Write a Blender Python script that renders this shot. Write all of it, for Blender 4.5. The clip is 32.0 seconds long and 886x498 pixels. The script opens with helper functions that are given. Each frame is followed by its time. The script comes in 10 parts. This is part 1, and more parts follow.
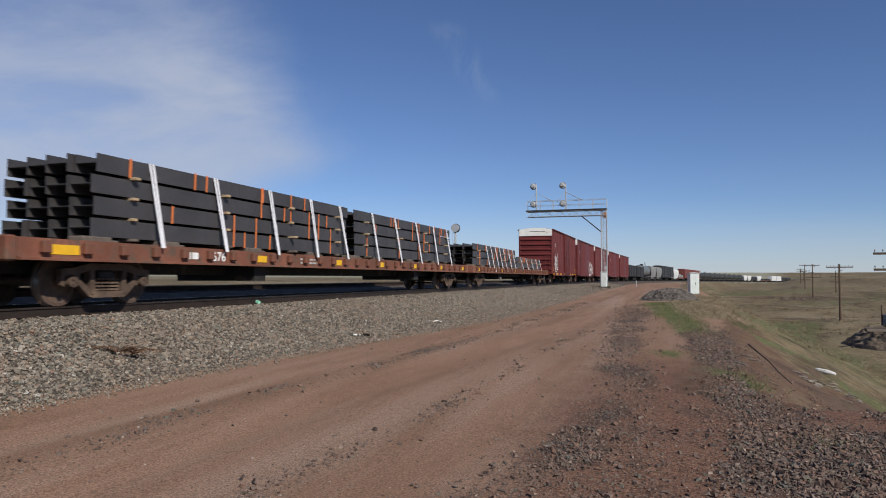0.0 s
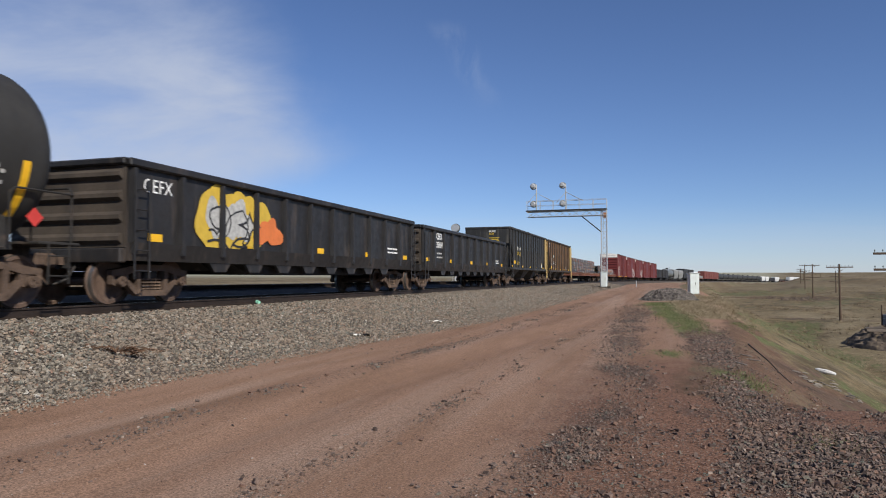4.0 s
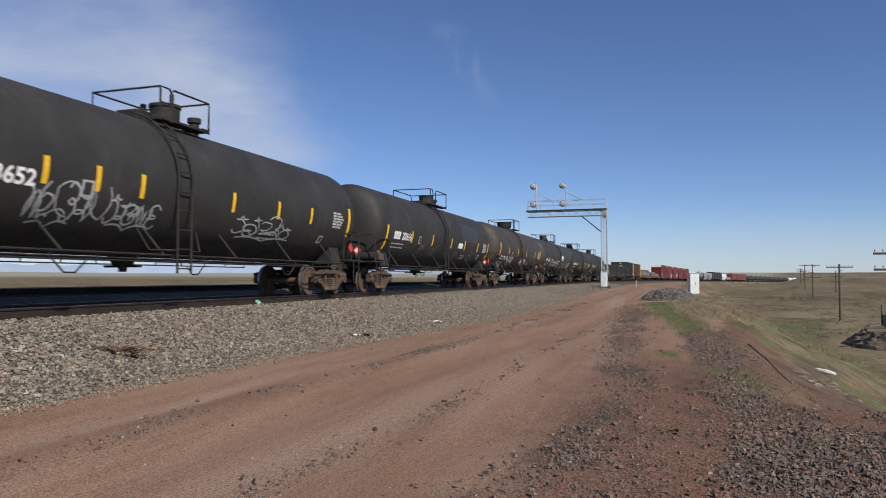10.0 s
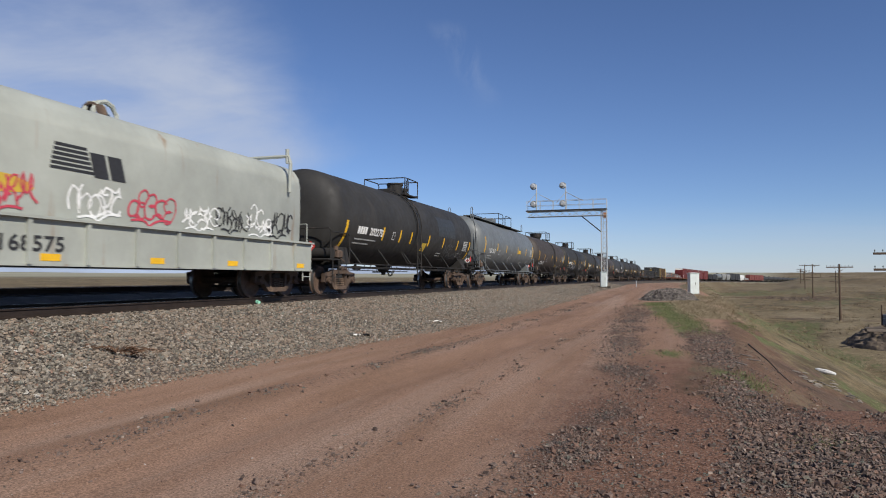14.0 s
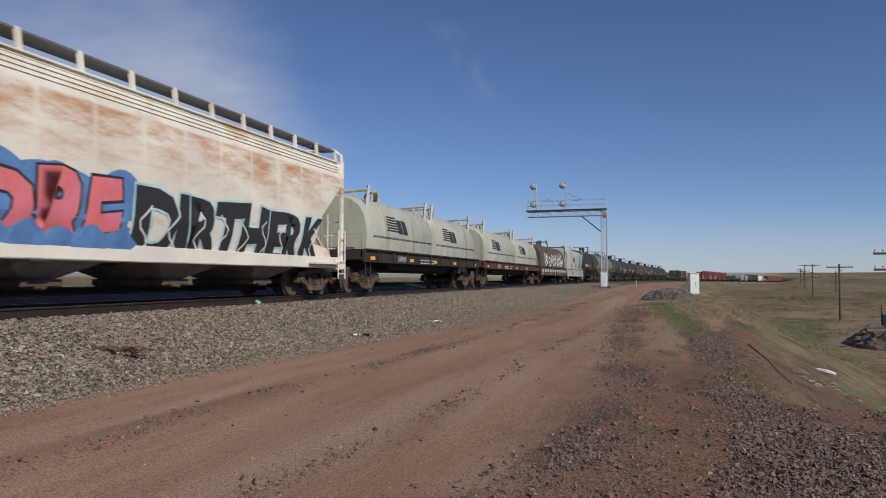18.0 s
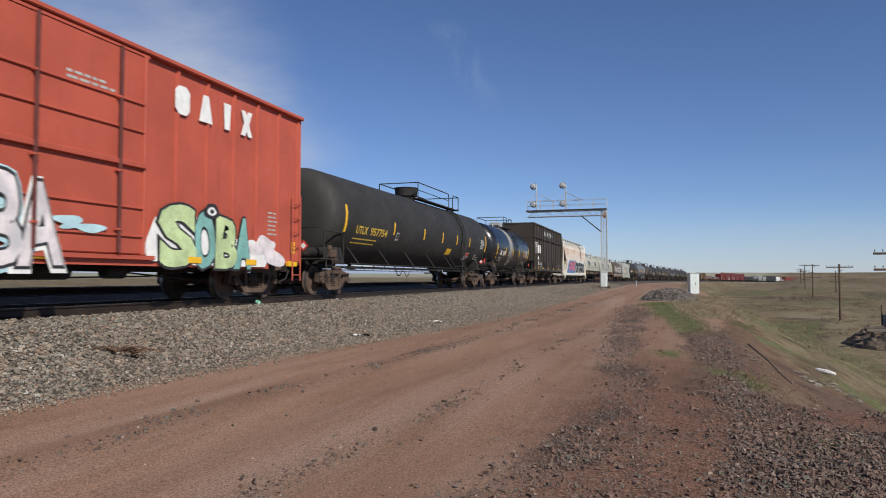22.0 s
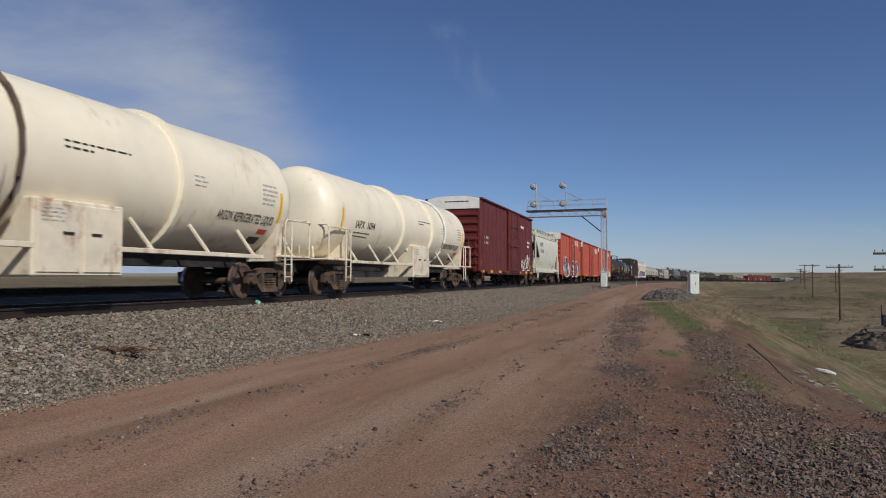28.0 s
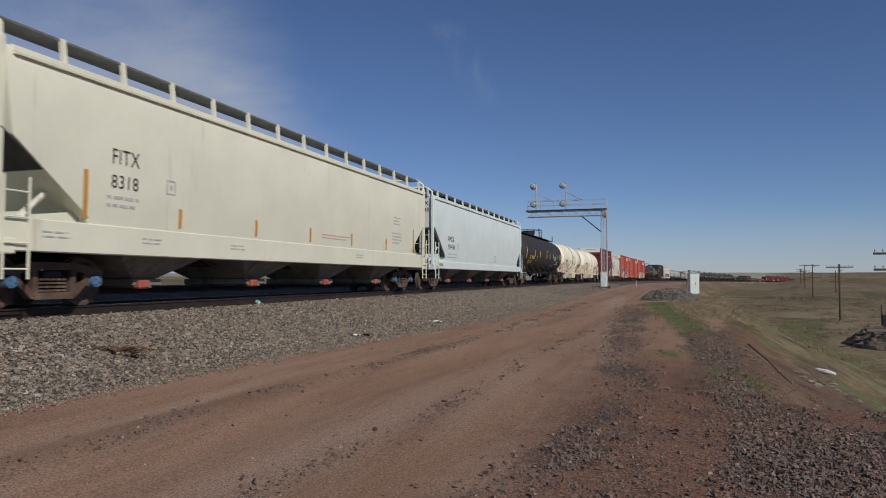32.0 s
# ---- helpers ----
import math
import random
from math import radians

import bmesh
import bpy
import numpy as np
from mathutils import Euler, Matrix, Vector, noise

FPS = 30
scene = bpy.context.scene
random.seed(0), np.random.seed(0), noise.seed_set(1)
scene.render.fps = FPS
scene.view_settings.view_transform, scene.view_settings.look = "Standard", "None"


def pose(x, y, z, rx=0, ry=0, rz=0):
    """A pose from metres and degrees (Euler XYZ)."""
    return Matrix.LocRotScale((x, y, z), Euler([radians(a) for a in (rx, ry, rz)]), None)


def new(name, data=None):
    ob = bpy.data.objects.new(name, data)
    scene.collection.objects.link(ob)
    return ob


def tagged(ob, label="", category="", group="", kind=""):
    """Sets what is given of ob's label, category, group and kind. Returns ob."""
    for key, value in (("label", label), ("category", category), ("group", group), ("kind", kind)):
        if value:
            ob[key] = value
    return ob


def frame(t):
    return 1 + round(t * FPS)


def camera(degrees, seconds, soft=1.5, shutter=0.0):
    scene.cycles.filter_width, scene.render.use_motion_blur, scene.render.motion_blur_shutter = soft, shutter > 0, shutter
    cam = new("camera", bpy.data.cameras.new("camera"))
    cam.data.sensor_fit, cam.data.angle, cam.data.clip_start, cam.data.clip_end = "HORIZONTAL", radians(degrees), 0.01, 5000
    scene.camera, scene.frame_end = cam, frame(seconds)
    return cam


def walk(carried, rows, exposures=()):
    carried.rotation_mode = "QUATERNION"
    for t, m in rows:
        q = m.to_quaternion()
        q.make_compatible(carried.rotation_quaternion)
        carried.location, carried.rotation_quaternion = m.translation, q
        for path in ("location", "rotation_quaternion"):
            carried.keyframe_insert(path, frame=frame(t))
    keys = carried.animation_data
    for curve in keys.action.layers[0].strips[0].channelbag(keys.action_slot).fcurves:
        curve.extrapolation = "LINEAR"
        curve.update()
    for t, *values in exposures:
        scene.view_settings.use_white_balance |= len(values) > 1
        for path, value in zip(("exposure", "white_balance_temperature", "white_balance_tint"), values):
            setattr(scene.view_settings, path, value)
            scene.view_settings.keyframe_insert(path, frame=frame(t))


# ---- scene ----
# camera on a tripod beside the dirt road; the track runs along +Y on its left
EYE = 1.6
cam = camera(65.45, 32.0, soft=1.0, shutter=0.12)
# the exposure closes down a little while pale cars fill the view
walk(cam, [(0, pose(0, 0, EYE, 92.42, 0, 17.81)), (32, pose(0, 0, EYE, 92.42, 0, 17.81))],
     [(0, -0.20), (1, -0.24), (2, -0.03), (3, -0.03), (14, -0.07), (17, -0.27), (18, -0.35), (19, -0.37), (20, -0.01), (21, -0.05), (22, -0.12), (23, -0.27), (25, -0.25), (28, -0.49), (29, -0.49), (30, -0.27), (31, -0.55), (32, -0.57)])

# ---- light ----
SUN = Vector((0.645, -0.475, 0.60)).normalized()
sun = new("sun", bpy.data.lights.new("sun", "SUN"))
sun.data.energy, sun.data.angle, sun.data.color = 5.0, radians(0.5), (1.0, 0.94, 0.85)
sun.matrix_world = Matrix.Translation((0, 0, 50)) @ SUN.to_track_quat("Z", "Y").to_matrix().to_4x4()


def nodes_of(tree):
    tree.nodes.clear()
    def n(kind, **kw):
        x = tree.nodes.new(kind)
        for k, v in kw.items():
            if k in x.bl_rna.properties:
                setattr(x, k, v)
            else:
                x.inputs[k.replace("_", " ")].default_value = v
        return x
    return n


def make_world():
    w = bpy.data.worlds.new("sky")
    scene.world = w
    w.use_nodes = True
    n = nodes_of(w.node_tree)
    lk = w.node_tree.links.new
    sky = n("ShaderNodeTexSky", sky_type="NISHITA", sun_disc=False, sun_elevation=math.asin(SUN.z),
            sun_rotation=math.atan2(SUN.x, SUN.y), altitude=1500, air_density=1.0, dust_density=0.15, ozone_density=3.0)
    tc = n("ShaderNodeTexCoord")
    # turn the sky's directions so that +Y is the way the camera faces
    turn = n("ShaderNodeMapping", vector_type="POINT")
    turn.inputs["Rotation"].default_value = (0, 0, radians(-17.81))
    lk(tc.outputs["Generated"], turn.inputs["Vector"])
    sep = n("ShaderNodeSeparateXYZ")
    lk(turn.outputs[0], sep.inputs[0])
    def m(op, a, b=None, clamp=False):
        x = n("ShaderNodeMath", operation=op, use_clamp=clamp)
        for i, v in enumerate((a, b)):
            if v is None:
                continue
            if isinstance(v, (int, float)):
                x.inputs[i].default_value = v
            else:
                lk(v, x.inputs[i])
        return x.outputs[0]
    def ramp(v, lo, hi):
        x = n("ShaderNodeMapRange", interpolation_type="SMOOTHSTEP")
        x.inputs[1].default_value, x.inputs[2].default_value = lo, hi
        lk(v, x.inputs[0])
        return x.outputs[0]
    y = m("MAXIMUM", sep.outputs[1], 0.05)
    az, el = m("DIVIDE", sep.outputs[0], y), m("DIVIDE", sep.outputs[2], y)
    com = n("ShaderNodeCombineXYZ")
    lk(az, com.inputs[0]), lk(el, com.inputs[1])
    def fibres(sx, sy, rot, scale, detail):
        mp = n("ShaderNodeMapping")
        mp.inputs["Rotation"].default_value, mp.inputs["Scale"].default_value = (0, 0, radians(rot)), (sx, sy, 1)
        lk(com.outputs[0], mp.inputs["Vector"])
        t = n("ShaderNodeTexNoise", Scale=scale, Detail=detail, Roughness=0.6, Distortion=0.4)
        lk(mp.outputs[0], t.inputs["Vector"])
        return t.outputs["Fac"]
    # the broad veil of cirrus: its rim runs down to the right
    above, below = m("MAXIMUM", m("SUBTRACT", el, 0.19), 0.0), m("MAXIMUM", m("SUBTRACT", 0.18, el), 0.0)
    edge = m("SUBTRACT", m("SUBTRACT", m("MULTIPLY", m("ADD", az, 0.125), -1.0), m("MULTIPLY", above, 0.55)), m("MULTIPLY", below, 2.2))
    warp = m("ADD", m("MULTIPLY", m("SUBTRACT", fibres(1, 1, 0, 6.0, 5), 0.5), 0.14), m("MULTIPLY", m("SUBTRACT", fibres(1.0, 2.6, 32, 3.5, 5), 0.5), 0.12))
    veil = m("MULTIPLY", ramp(m("ADD", edge, warp), -0.03, 0.17), m("ADD", 0.40, m("MULTIPLY", ramp(fibres(1.0, 2.6, 28, 3.2, 5), 0.25, 0.75), 0.65)))
    veil = m("MULTIPLY", veil, m("SUBTRACT", 1.0, m("MULTIPLY", ramp(el, 0.27, 0.42), 0.45)))
    # two thin wisps
    d1 = m("ABSOLUTE", m("SUBTRACT", az, m("ADD", 0.008, m("MULTIPLY", m("SUBTRACT", 0.37, el), 0.50))))
    d1 = m("ADD", d1, m("MULTIPLY", m("SUBTRACT", fibres(1, 1, 0, 14.0, 3), 0.5), 0.05))
    wisp = m("MULTIPLY", m("SUBTRACT", 1.0, ramp(d1, 0.0, 0.035)), m("MULTIPLY", ramp(el, 0.22, 0.34), m("SUBTRACT", 1.0, ramp(el, 0.35, 0.385))))
    wisp = m("MULTIPLY", wisp, m("MULTIPLY", ramp(fibres(2.2, 1, -28, 9.0, 6), 0.42, 0.72), 0.20))
    # pale bank low over the horizon
    low = m("MULTIPLY", m("SUBTRACT", 1.0, ramp(el, 0.005, 0.12)), m("ADD", 0.34, m("MULTIPLY", ramp(fibres(0.5, 9, 0, 5.0, 3), 0.35, 0.75), 0.25)))
    fac = m("MAXIMUM", m("MAXIMUM", m("MULTIPLY", veil, 0.85), wisp), low)
    fac = m("MULTIPLY", fac, ramp(sep.outputs[1], 0.02, 0.2), clamp=True)
    mix = n("ShaderNodeMix", data_type="RGBA")
    deep = n("ShaderNodeMix", data_type="RGBA", blend_type="MULTIPLY")
    deep.inputs[0].default_value, deep.inputs[7].default_value = 1.0, (0.74, 0.81, 1.0, 1)
    lk(sky.outputs[0], deep.inputs[6])
    lk(fac, mix.inputs[0]), lk(deep.outputs[2], mix.inputs[6])
    mix.inputs[7].default_value = (4.9, 5.45, 6.7, 1)
    bg = n("ShaderNodeBackground", Strength=0.105)
    out = n("ShaderNodeOutputWorld")
    lk(mix.outputs[2], bg.inputs[0]), lk(bg.outputs[0], out.inputs[0])


make_world()

# ---- materials ----
MATS = {}


def material(name, col, rough=0.6, metal=0.0, var=0.25, scale=1.5, col2=None, amount=0.0, streak=None, bump=0.0, bscale=30.0,
             island=0.0, spec=0.4, world_space=False, rnd=0.0):
    """A surface with grain at two scales. col2/amount: a second colour (rust, dirt) in patches; streak: the patches run down."""
    if name in MATS:
        return MATS[name]
    ma = bpy.data.materials.new(name)
    ma.use_nodes = True
    n = nodes_of(ma.node_tree)
    lk = ma.node_tree.links.new
    bs = n("ShaderNodeBsdfPrincipled", Roughness=rough, Metallic=metal)
    bs.inputs["Specular IOR Level"].default_value = spec
    out = n("ShaderNodeOutputMaterial")
    lk(bs.outputs[0], out.inputs[0])
    co = n("ShaderNodeTexCoord")
    if world_space:
        geo = n("ShaderNodeNewGeometry")
        vec = geo.outputs["Position"]
    else:
        vec = co.outputs["Object"]
    def noise_at(sc, detail=6, stretch=None):
        t = n("ShaderNodeTexNoise", Scale=sc, Detail=detail, Roughness=0.62)
        if stretch:
            mp = n("ShaderNodeMapping")
            mp.inputs["Scale"].default_value = stretch
            lk(vec, mp.inputs["Vector"]), lk(mp.outputs[0], t.inputs["Vector"])
        else:
            lk(vec, t.inputs["Vector"])
        return t.outputs["Fac"]
    def mixin(fac, a, b, blend="MIX"):
        x = n("ShaderNodeMix", data_type="RGBA", blend_type=blend)
        for s, v in ((0, fac), (6, a), (7, b)):
            if isinstance(v, tuple):
                x.inputs[s].default_value = (*v, 1)
            elif isinstance(v, float):
                x.inputs[s].default_value = v
            else:
                lk(v, x.inputs[s])
        return x.outputs[2]
    def ramp(v, lo, hi, a=0.0, b=1.0):
        x = n("ShaderNodeMapRange", interpolation_type="SMOOTHSTEP")
        for i, val in ((1, lo), (2, hi), (3, a), (4, b)):
            x.inputs[i].default_value = val
        lk(v, x.inputs[0])
        return x.outputs[0]
    lo = tuple(c * (1 - var) for c in col)
    hi = tuple(min(0.95, c * (1 + var)) for c in col)
    base = mixin(ramp(noise_at(scale), 0.3, 0.7), lo, hi)
    fine = noise_at(scale * 14, 4)
    base = mixin(ramp(fine, 0.35, 0.65, 0.0, min(1.0, var * 1.4)), base, lo)
    if col2 and amount:
        st = streak if streak else None
        patch = noise_at(1.1 if st else 2.2, 8, st)
        base = mixin(ramp(patch, 0.66 - amount * 0.35, 0.80 - amount * 0.25, 0.0, 0.85), base, col2)
    if rnd:
        inf = n("ShaderNodeObjectInfo")
        base = mixin(1.0, base, ramp2(n, lk, inf.outputs["Random"], 1 - rnd, 1 + rnd), "MULTIPLY")
    if island:
        geo2 = n("ShaderNodeNewGeometry")
        base = mixin(1.0, base, ramp2(n, lk, geo2.outputs["Random Per Island"], 1 - island, 1 + island), "MULTIPLY")
    lk(base, bs.inputs["Base Color"])
    lk(ramp(noise_at(scale * 5, 4), 0.2, 0.8, max(0.03, rough - 0.12), min(1.0, rough + 0.12)), bs.inputs["Roughness"])
    if bump:
        bp = n("ShaderNodeBump", Strength=0.6, Distance=bump)
        lk(noise_at(bscale, 6), bp.inputs["Height"]), lk(bp.outputs[0], bs.inputs["Normal"])
    MATS[name] = ma
    return ma


def ramp2(n, lk, v, a, b):
    x = n("ShaderNodeMapRange")
    x.inputs[3].default_value, x.inputs[4].default_value = a, b
    lk(v, x.inputs[0])
    cb = n("ShaderNodeCombineColor")
    for i in range(3):
        lk(x.outputs[0], cb.inputs[i])
    return cb.outputs[0]


RUST, DUST, SOOT = (0.16, 0.06, 0.025), (0.30, 0.25, 0.19), (0.02, 0.018, 0.016)
DOWN = (2.2, 2.2, 0.22)
m_truck = material("cast steel, rust-brown and dusty", (0.090, 0.060, 0.043), 0.85, 0, 0.35, 3, (0.17, 0.115, 0.078), 0.45, bump=0.004)
m_wheel = material("wheel steel", (0.125, 0.082, 0.060), 0.7, 0.1, 0.3, 4, (0.05, 0.035, 0.03), 0.45)
m_tread = material("polished tread", (0.42, 0.40, 0.38), 0.35, 0.9, 0.15, 6)
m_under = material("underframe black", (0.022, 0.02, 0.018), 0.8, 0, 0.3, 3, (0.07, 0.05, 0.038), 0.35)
m_capblue = material("bearing cap blue", (0.10, 0.20, 0.36), 0.5, 0.2, 0.2, 8)
m_black = material("tank black paint", (0.035, 0.0335, 0.031), 0.66, 0, 0.22, 0.8, (0.052, 0.047, 0.041), 0.3, DOWN, spec=0.28)
m_black2 = material("worn tank black", (0.036, 0.036, 0.034), 0.66, 0, 0.25, 0.9, (0.055, 0.045, 0.036), 0.4, DOWN)
m_brown = material("tank brown-black", (0.050, 0.040, 0.033), 0.64, 0, 0.18, 0.9, (0.062, 0.048, 0.038), 0.3, DOWN)
m_gloss = material("gloss black", (0.012, 0.013, 0.015), 0.27, 0, 0.2, 0.8, (0.05, 0.045, 0.04), 0.2, DOWN, spec=0.5)
m_grey = material("tank grey", (0.135, 0.145, 0.145), 0.5, 0, 0.15, 0.8, (0.09, 0.09, 0.085), 0.35, DOWN)
m_white = material("white letter", (0.78, 0.78, 0.75), 0.6, 0, 0.1, 4)
m_palew = material("faded white letter", (0.42, 0.42, 0.40), 0.7, 0, 0.25, 9)
m_yel = material("yellow reflector", (0.78, 0.44, 0.02), 0.45, 0, 0.08, 5)
m_ylet = material("yellow letter", (0.56, 0.38, 0.05), 0.6, 0, 0.1, 4)
m_red = material("placard red", (0.55, 0.05, 0.04), 0.5, 0, 0.1, 4)
m_dkl = material("black letter", (0.03, 0.03, 0.032), 0.6, 0, 0.1, 4)
m_rail = material("rail steel", (0.05, 0.036, 0.029), 0.6, 0.5, 0.25, 2)
m_railtop = material("rail head", (0.36, 0.37, 0.40), 0.3, 0.9, 0.1, 2)
m_tie = material("tie", (0.075, 0.062, 0.052), 0.95, 0, 0.3, 4, (0.15, 0.13, 0.11), 0.3, bump=0.01, rnd=0.3)
m_galv = material("galvanised steel", (0.46, 0.47, 0.47), 0.5, 0.35, 0.15, 3, (0.30, 0.29, 0.27), 0.25)
m_cab = material("cabinet aluminium paint", (0.68, 0.73, 0.69), 0.5, 0.1, 0.08, 2, (0.5, 0.47, 0.42), 0.15, DOWN)
m_wood = material("old pole wood", (0.11, 0.075, 0.05), 0.9, 0, 0.3, 3, (0.17, 0.14, 0.11), 0.3, bump=0.01)
m_lens = material("signal black", (0.015, 0.015, 0.015), 0.4, 0, 0.1, 3)

# ---- building helpers ----
class Shape:
    """Collects verts and faces of one mesh."""

    def __init__(self):
        self.v, self.f = [], []

    def add(self, verts, faces):
        o = len(self.v)
        self.v += [tuple(p) for p in verts]
        self.f += [tuple(i + o for i in q) for q in faces]
        return self

    def box(self, x0, x1, y0, y1, z0, z1):
        return self.add([(x0, y0, z0), (x1, y0, z0), (x1, y1, z0), (x0, y1, z0), (x0, y0, z1), (x1, y0, z1), (x1, y1, z1), (x0, y1, z1)],
                        [(0, 3, 2, 1), (4, 5, 6, 7), (0, 1, 5, 4), (1, 2, 6, 5), (2, 3, 7, 6), (3, 0, 4, 7)])

    def slab(self, x0, x1, y0, y1, z0, z1, c=0.02):
        """A box with chamfered edges, seen along X, Y and Z."""
        cx, cy, cz = (min(c, (b - a) * 0.3) for a, b in ((x0, x1), (y0, y1), (z0, z1)))
        v, ix = [], {}
        for sx in (0, 1):
            for sy in (0, 1):
                for sz in (0, 1):
                    p = [(x0, x1)[sx], (y0, y1)[sy], (z0, z1)[sz]]
                    q = [p[0] + (cx, -cx)[sx], p[1] + (cy, -cy)[sy], p[2] + (cz, -cz)[sz]]
                    for a in range(3):
                        ix[sx, sy, sz, a] = len(v)
                        v.append(tuple(p[b] if b == a else q[b] for b in range(3)))
        f = []
        for a in range(3):
            b, c2 = (a + 1) % 3, (a + 2) % 3
            for s in (0, 1):
                def k(sb, sc, ax=a, s=s, a=a, b=b, c2=c2):
                    key = [0, 0, 0]
                    key[a], key[b], key[c2] = s, sb, sc
                    return ix[key[0], key[1], key[2], ax]
                q = [k(0, 0), k(1, 0), k(1, 1), k(0, 1)]
                f.append(q if s else q[::-1])
            for sb in (0, 1):
                for sc in (0, 1):
                    def e(s, ax, a=a, b=b, c2=c2, sb=sb, sc=sc):
                        key = [0, 0, 0]
                        key[a], key[b], key[c2] = s, sb, sc
                        return ix[key[0], key[1], key[2], ax]
                    q = [e(0, b), e(1, b), e(1, c2), e(0, c2)]
                    f.append(q if sb == sc else q[::-1])
        for sx in (0, 1):
            for sy in (0, 1):
                for sz in (0, 1):
                    q = [ix[sx, sy, sz, a] for a in range(3)]
                    f.append(q if (sx + sy + sz) % 2 else q[::-1])
        return self.add(v, f)

    def rod(self, pts, r, n=6, r2=None):
        """A tube along a line of points."""
        pts = [Vector(p) for p in pts]
        rings = []
        for i, p in enumerate(pts):
            a, b = pts[max(0, i - 1)], pts[min(len(pts) - 1, i + 1)]
            d = (b - a).normalized()
            u = d.cross(Vector((0, 0, 1)) if abs(d.z) < 0.9 else Vector((1, 0, 0))).normalized()
            w = d.cross(u)
            rr = r if r2 is None else r + (r2 - r) * i / (len(pts) - 1)
            rings.append([p + (u * math.cos(6.28319 * k / n) + w * math.sin(6.28319 * k / n)) * rr for k in range(n)])
        return self.loft(rings, True)

    def loft(self, rings, caps=True, closed=True):
        n = len(rings[0])
        v = [p for r in rings for p in r]
        f = []
        for i in range(len(rings) - 1):
            for k in range(n if closed else n - 1):
                f.append((i * n + k, i * n + (k + 1) % n, (i + 1) * n + (k + 1) % n, (i + 1) * n + k))
        if caps:
            f.append(tuple(range(n - 1, -1, -1)))
            f.append(tuple((len(rings) - 1) * n + k for k in range(n)))
        return self.add(v, f)

    def along_y(self, prof, y0, y1):
        """A closed outline of (x, z), drawn along Y."""
        return self.loft([[(x, y0, z) for x, z in prof], [(x, y1, z) for x, z in prof]])

    def along_x(self, prof, x0, x1):
        """A closed outline of (y, z), drawn along X."""
        return self.loft([[(x0, y, z) for y, z in prof], [(x1, y, z) for y, z in prof]])

    def mesh(self, name, mat, smooth=None, fix=True):
        me = bpy.data.meshes.new(name)
        me.from_pydata(self.v, [], self.f)
        if fix:
            bm = bmesh.new()
            bm.from_mesh(me)
            bmesh.ops.recalc_face_normals(bm, faces=bm.faces)
            bm.to_mesh(me)
            bm.free()
        if smooth is not None:
            me.shade_smooth()
            me.set_sharp_from_angle(angle=radians(smooth))
        me.materials.append(mat)
        return me


def part(name, shape, mat, parent, label="", smooth=None):
    """One mesh under a thing or a part."""
    me = shape if isinstance(shape, bpy.types.Mesh) else shape.mesh(name, mat, smooth)
    ob = new(name, me)
    ob.parent = parent
    if label:
        ob["label"] = label
    return ob


def thing(name, label, category, m=None, group="", kind=""):
    ob = new(name)
    ob.empty_display_size = 0.3
    if m is not None:
        ob.matrix_basis = m
    return tagged(ob, label, category, group, kind)


def single(name, shape, mat, label, category, m=None, group="", kind="", smooth=None):
    ob = new(name, shape if isinstance(shape, bpy.types.Mesh) else shape.mesh(name, mat, smooth))
    if m is not None:
        ob.matrix_basis = m
    return tagged(ob, label, category, group, kind)


# ---- the line of the track ----
TRACK, RAILZ, BEND, RADIUS, GAP = -11.35, 1.08, 60.0, 1750.0, 4.4
FARZ = 0.27   # the far track lies a little higher


def drop(s):
    return 8e-6 * max(0.0, s - BEND) ** 2


def on_track(s, side=0.0):
    """Place and heading (degrees) of a point s metres along the track, side metres to its right."""
    if s < BEND:
        return TRACK + side, s, RAILZ, 0.0
    a = (s - BEND) / RADIUS
    r = RADIUS - side
    return TRACK + RADIUS - r * math.cos(a), BEND + r * math.sin(a), RAILZ - drop(s), -math.degrees(a)


def bend(y):
    """How far the line has swung to the right at y."""
    if y < BEND:
        return 0.0
    y = min(y, BEND + RADIUS * 0.8)
    return RADIUS - math.sqrt(RADIUS ** 2 - (y - BEND) ** 2)


def lerp(x, pts):
    if x <= pts[0][0]:
        return pts[0][1]
    for (a, p), (b, q) in zip(pts, pts[1:]):
        if x <= b:
            return p + (q - p) * (x - a) / (b - a)
    return pts[-1][1]


def ease(a):
    a = min(1.0, max(0.0, a))
    return a * a * (3 - 2 * a)


TOE = ((-40, -7.7), (5, -7.6), (9, -7.35), (14, -6.95), (23, -5.95), (54, -5.6), (90, -5.7), (140, -8.0))
CREST = ((8.4, 5.5), (9.2, 3.0), (9.9, 1.15), (10.8, 0.9), (19, 1.35), (27, 1.95), (45, 2.5), (75, 3.0), (400, 3.0))
VALLEY = ((0, 5.2), (55, 5.0), (90, 3.9), (160, 3.4), (230, 2.6), (420, 1.4), (800, 1.0))


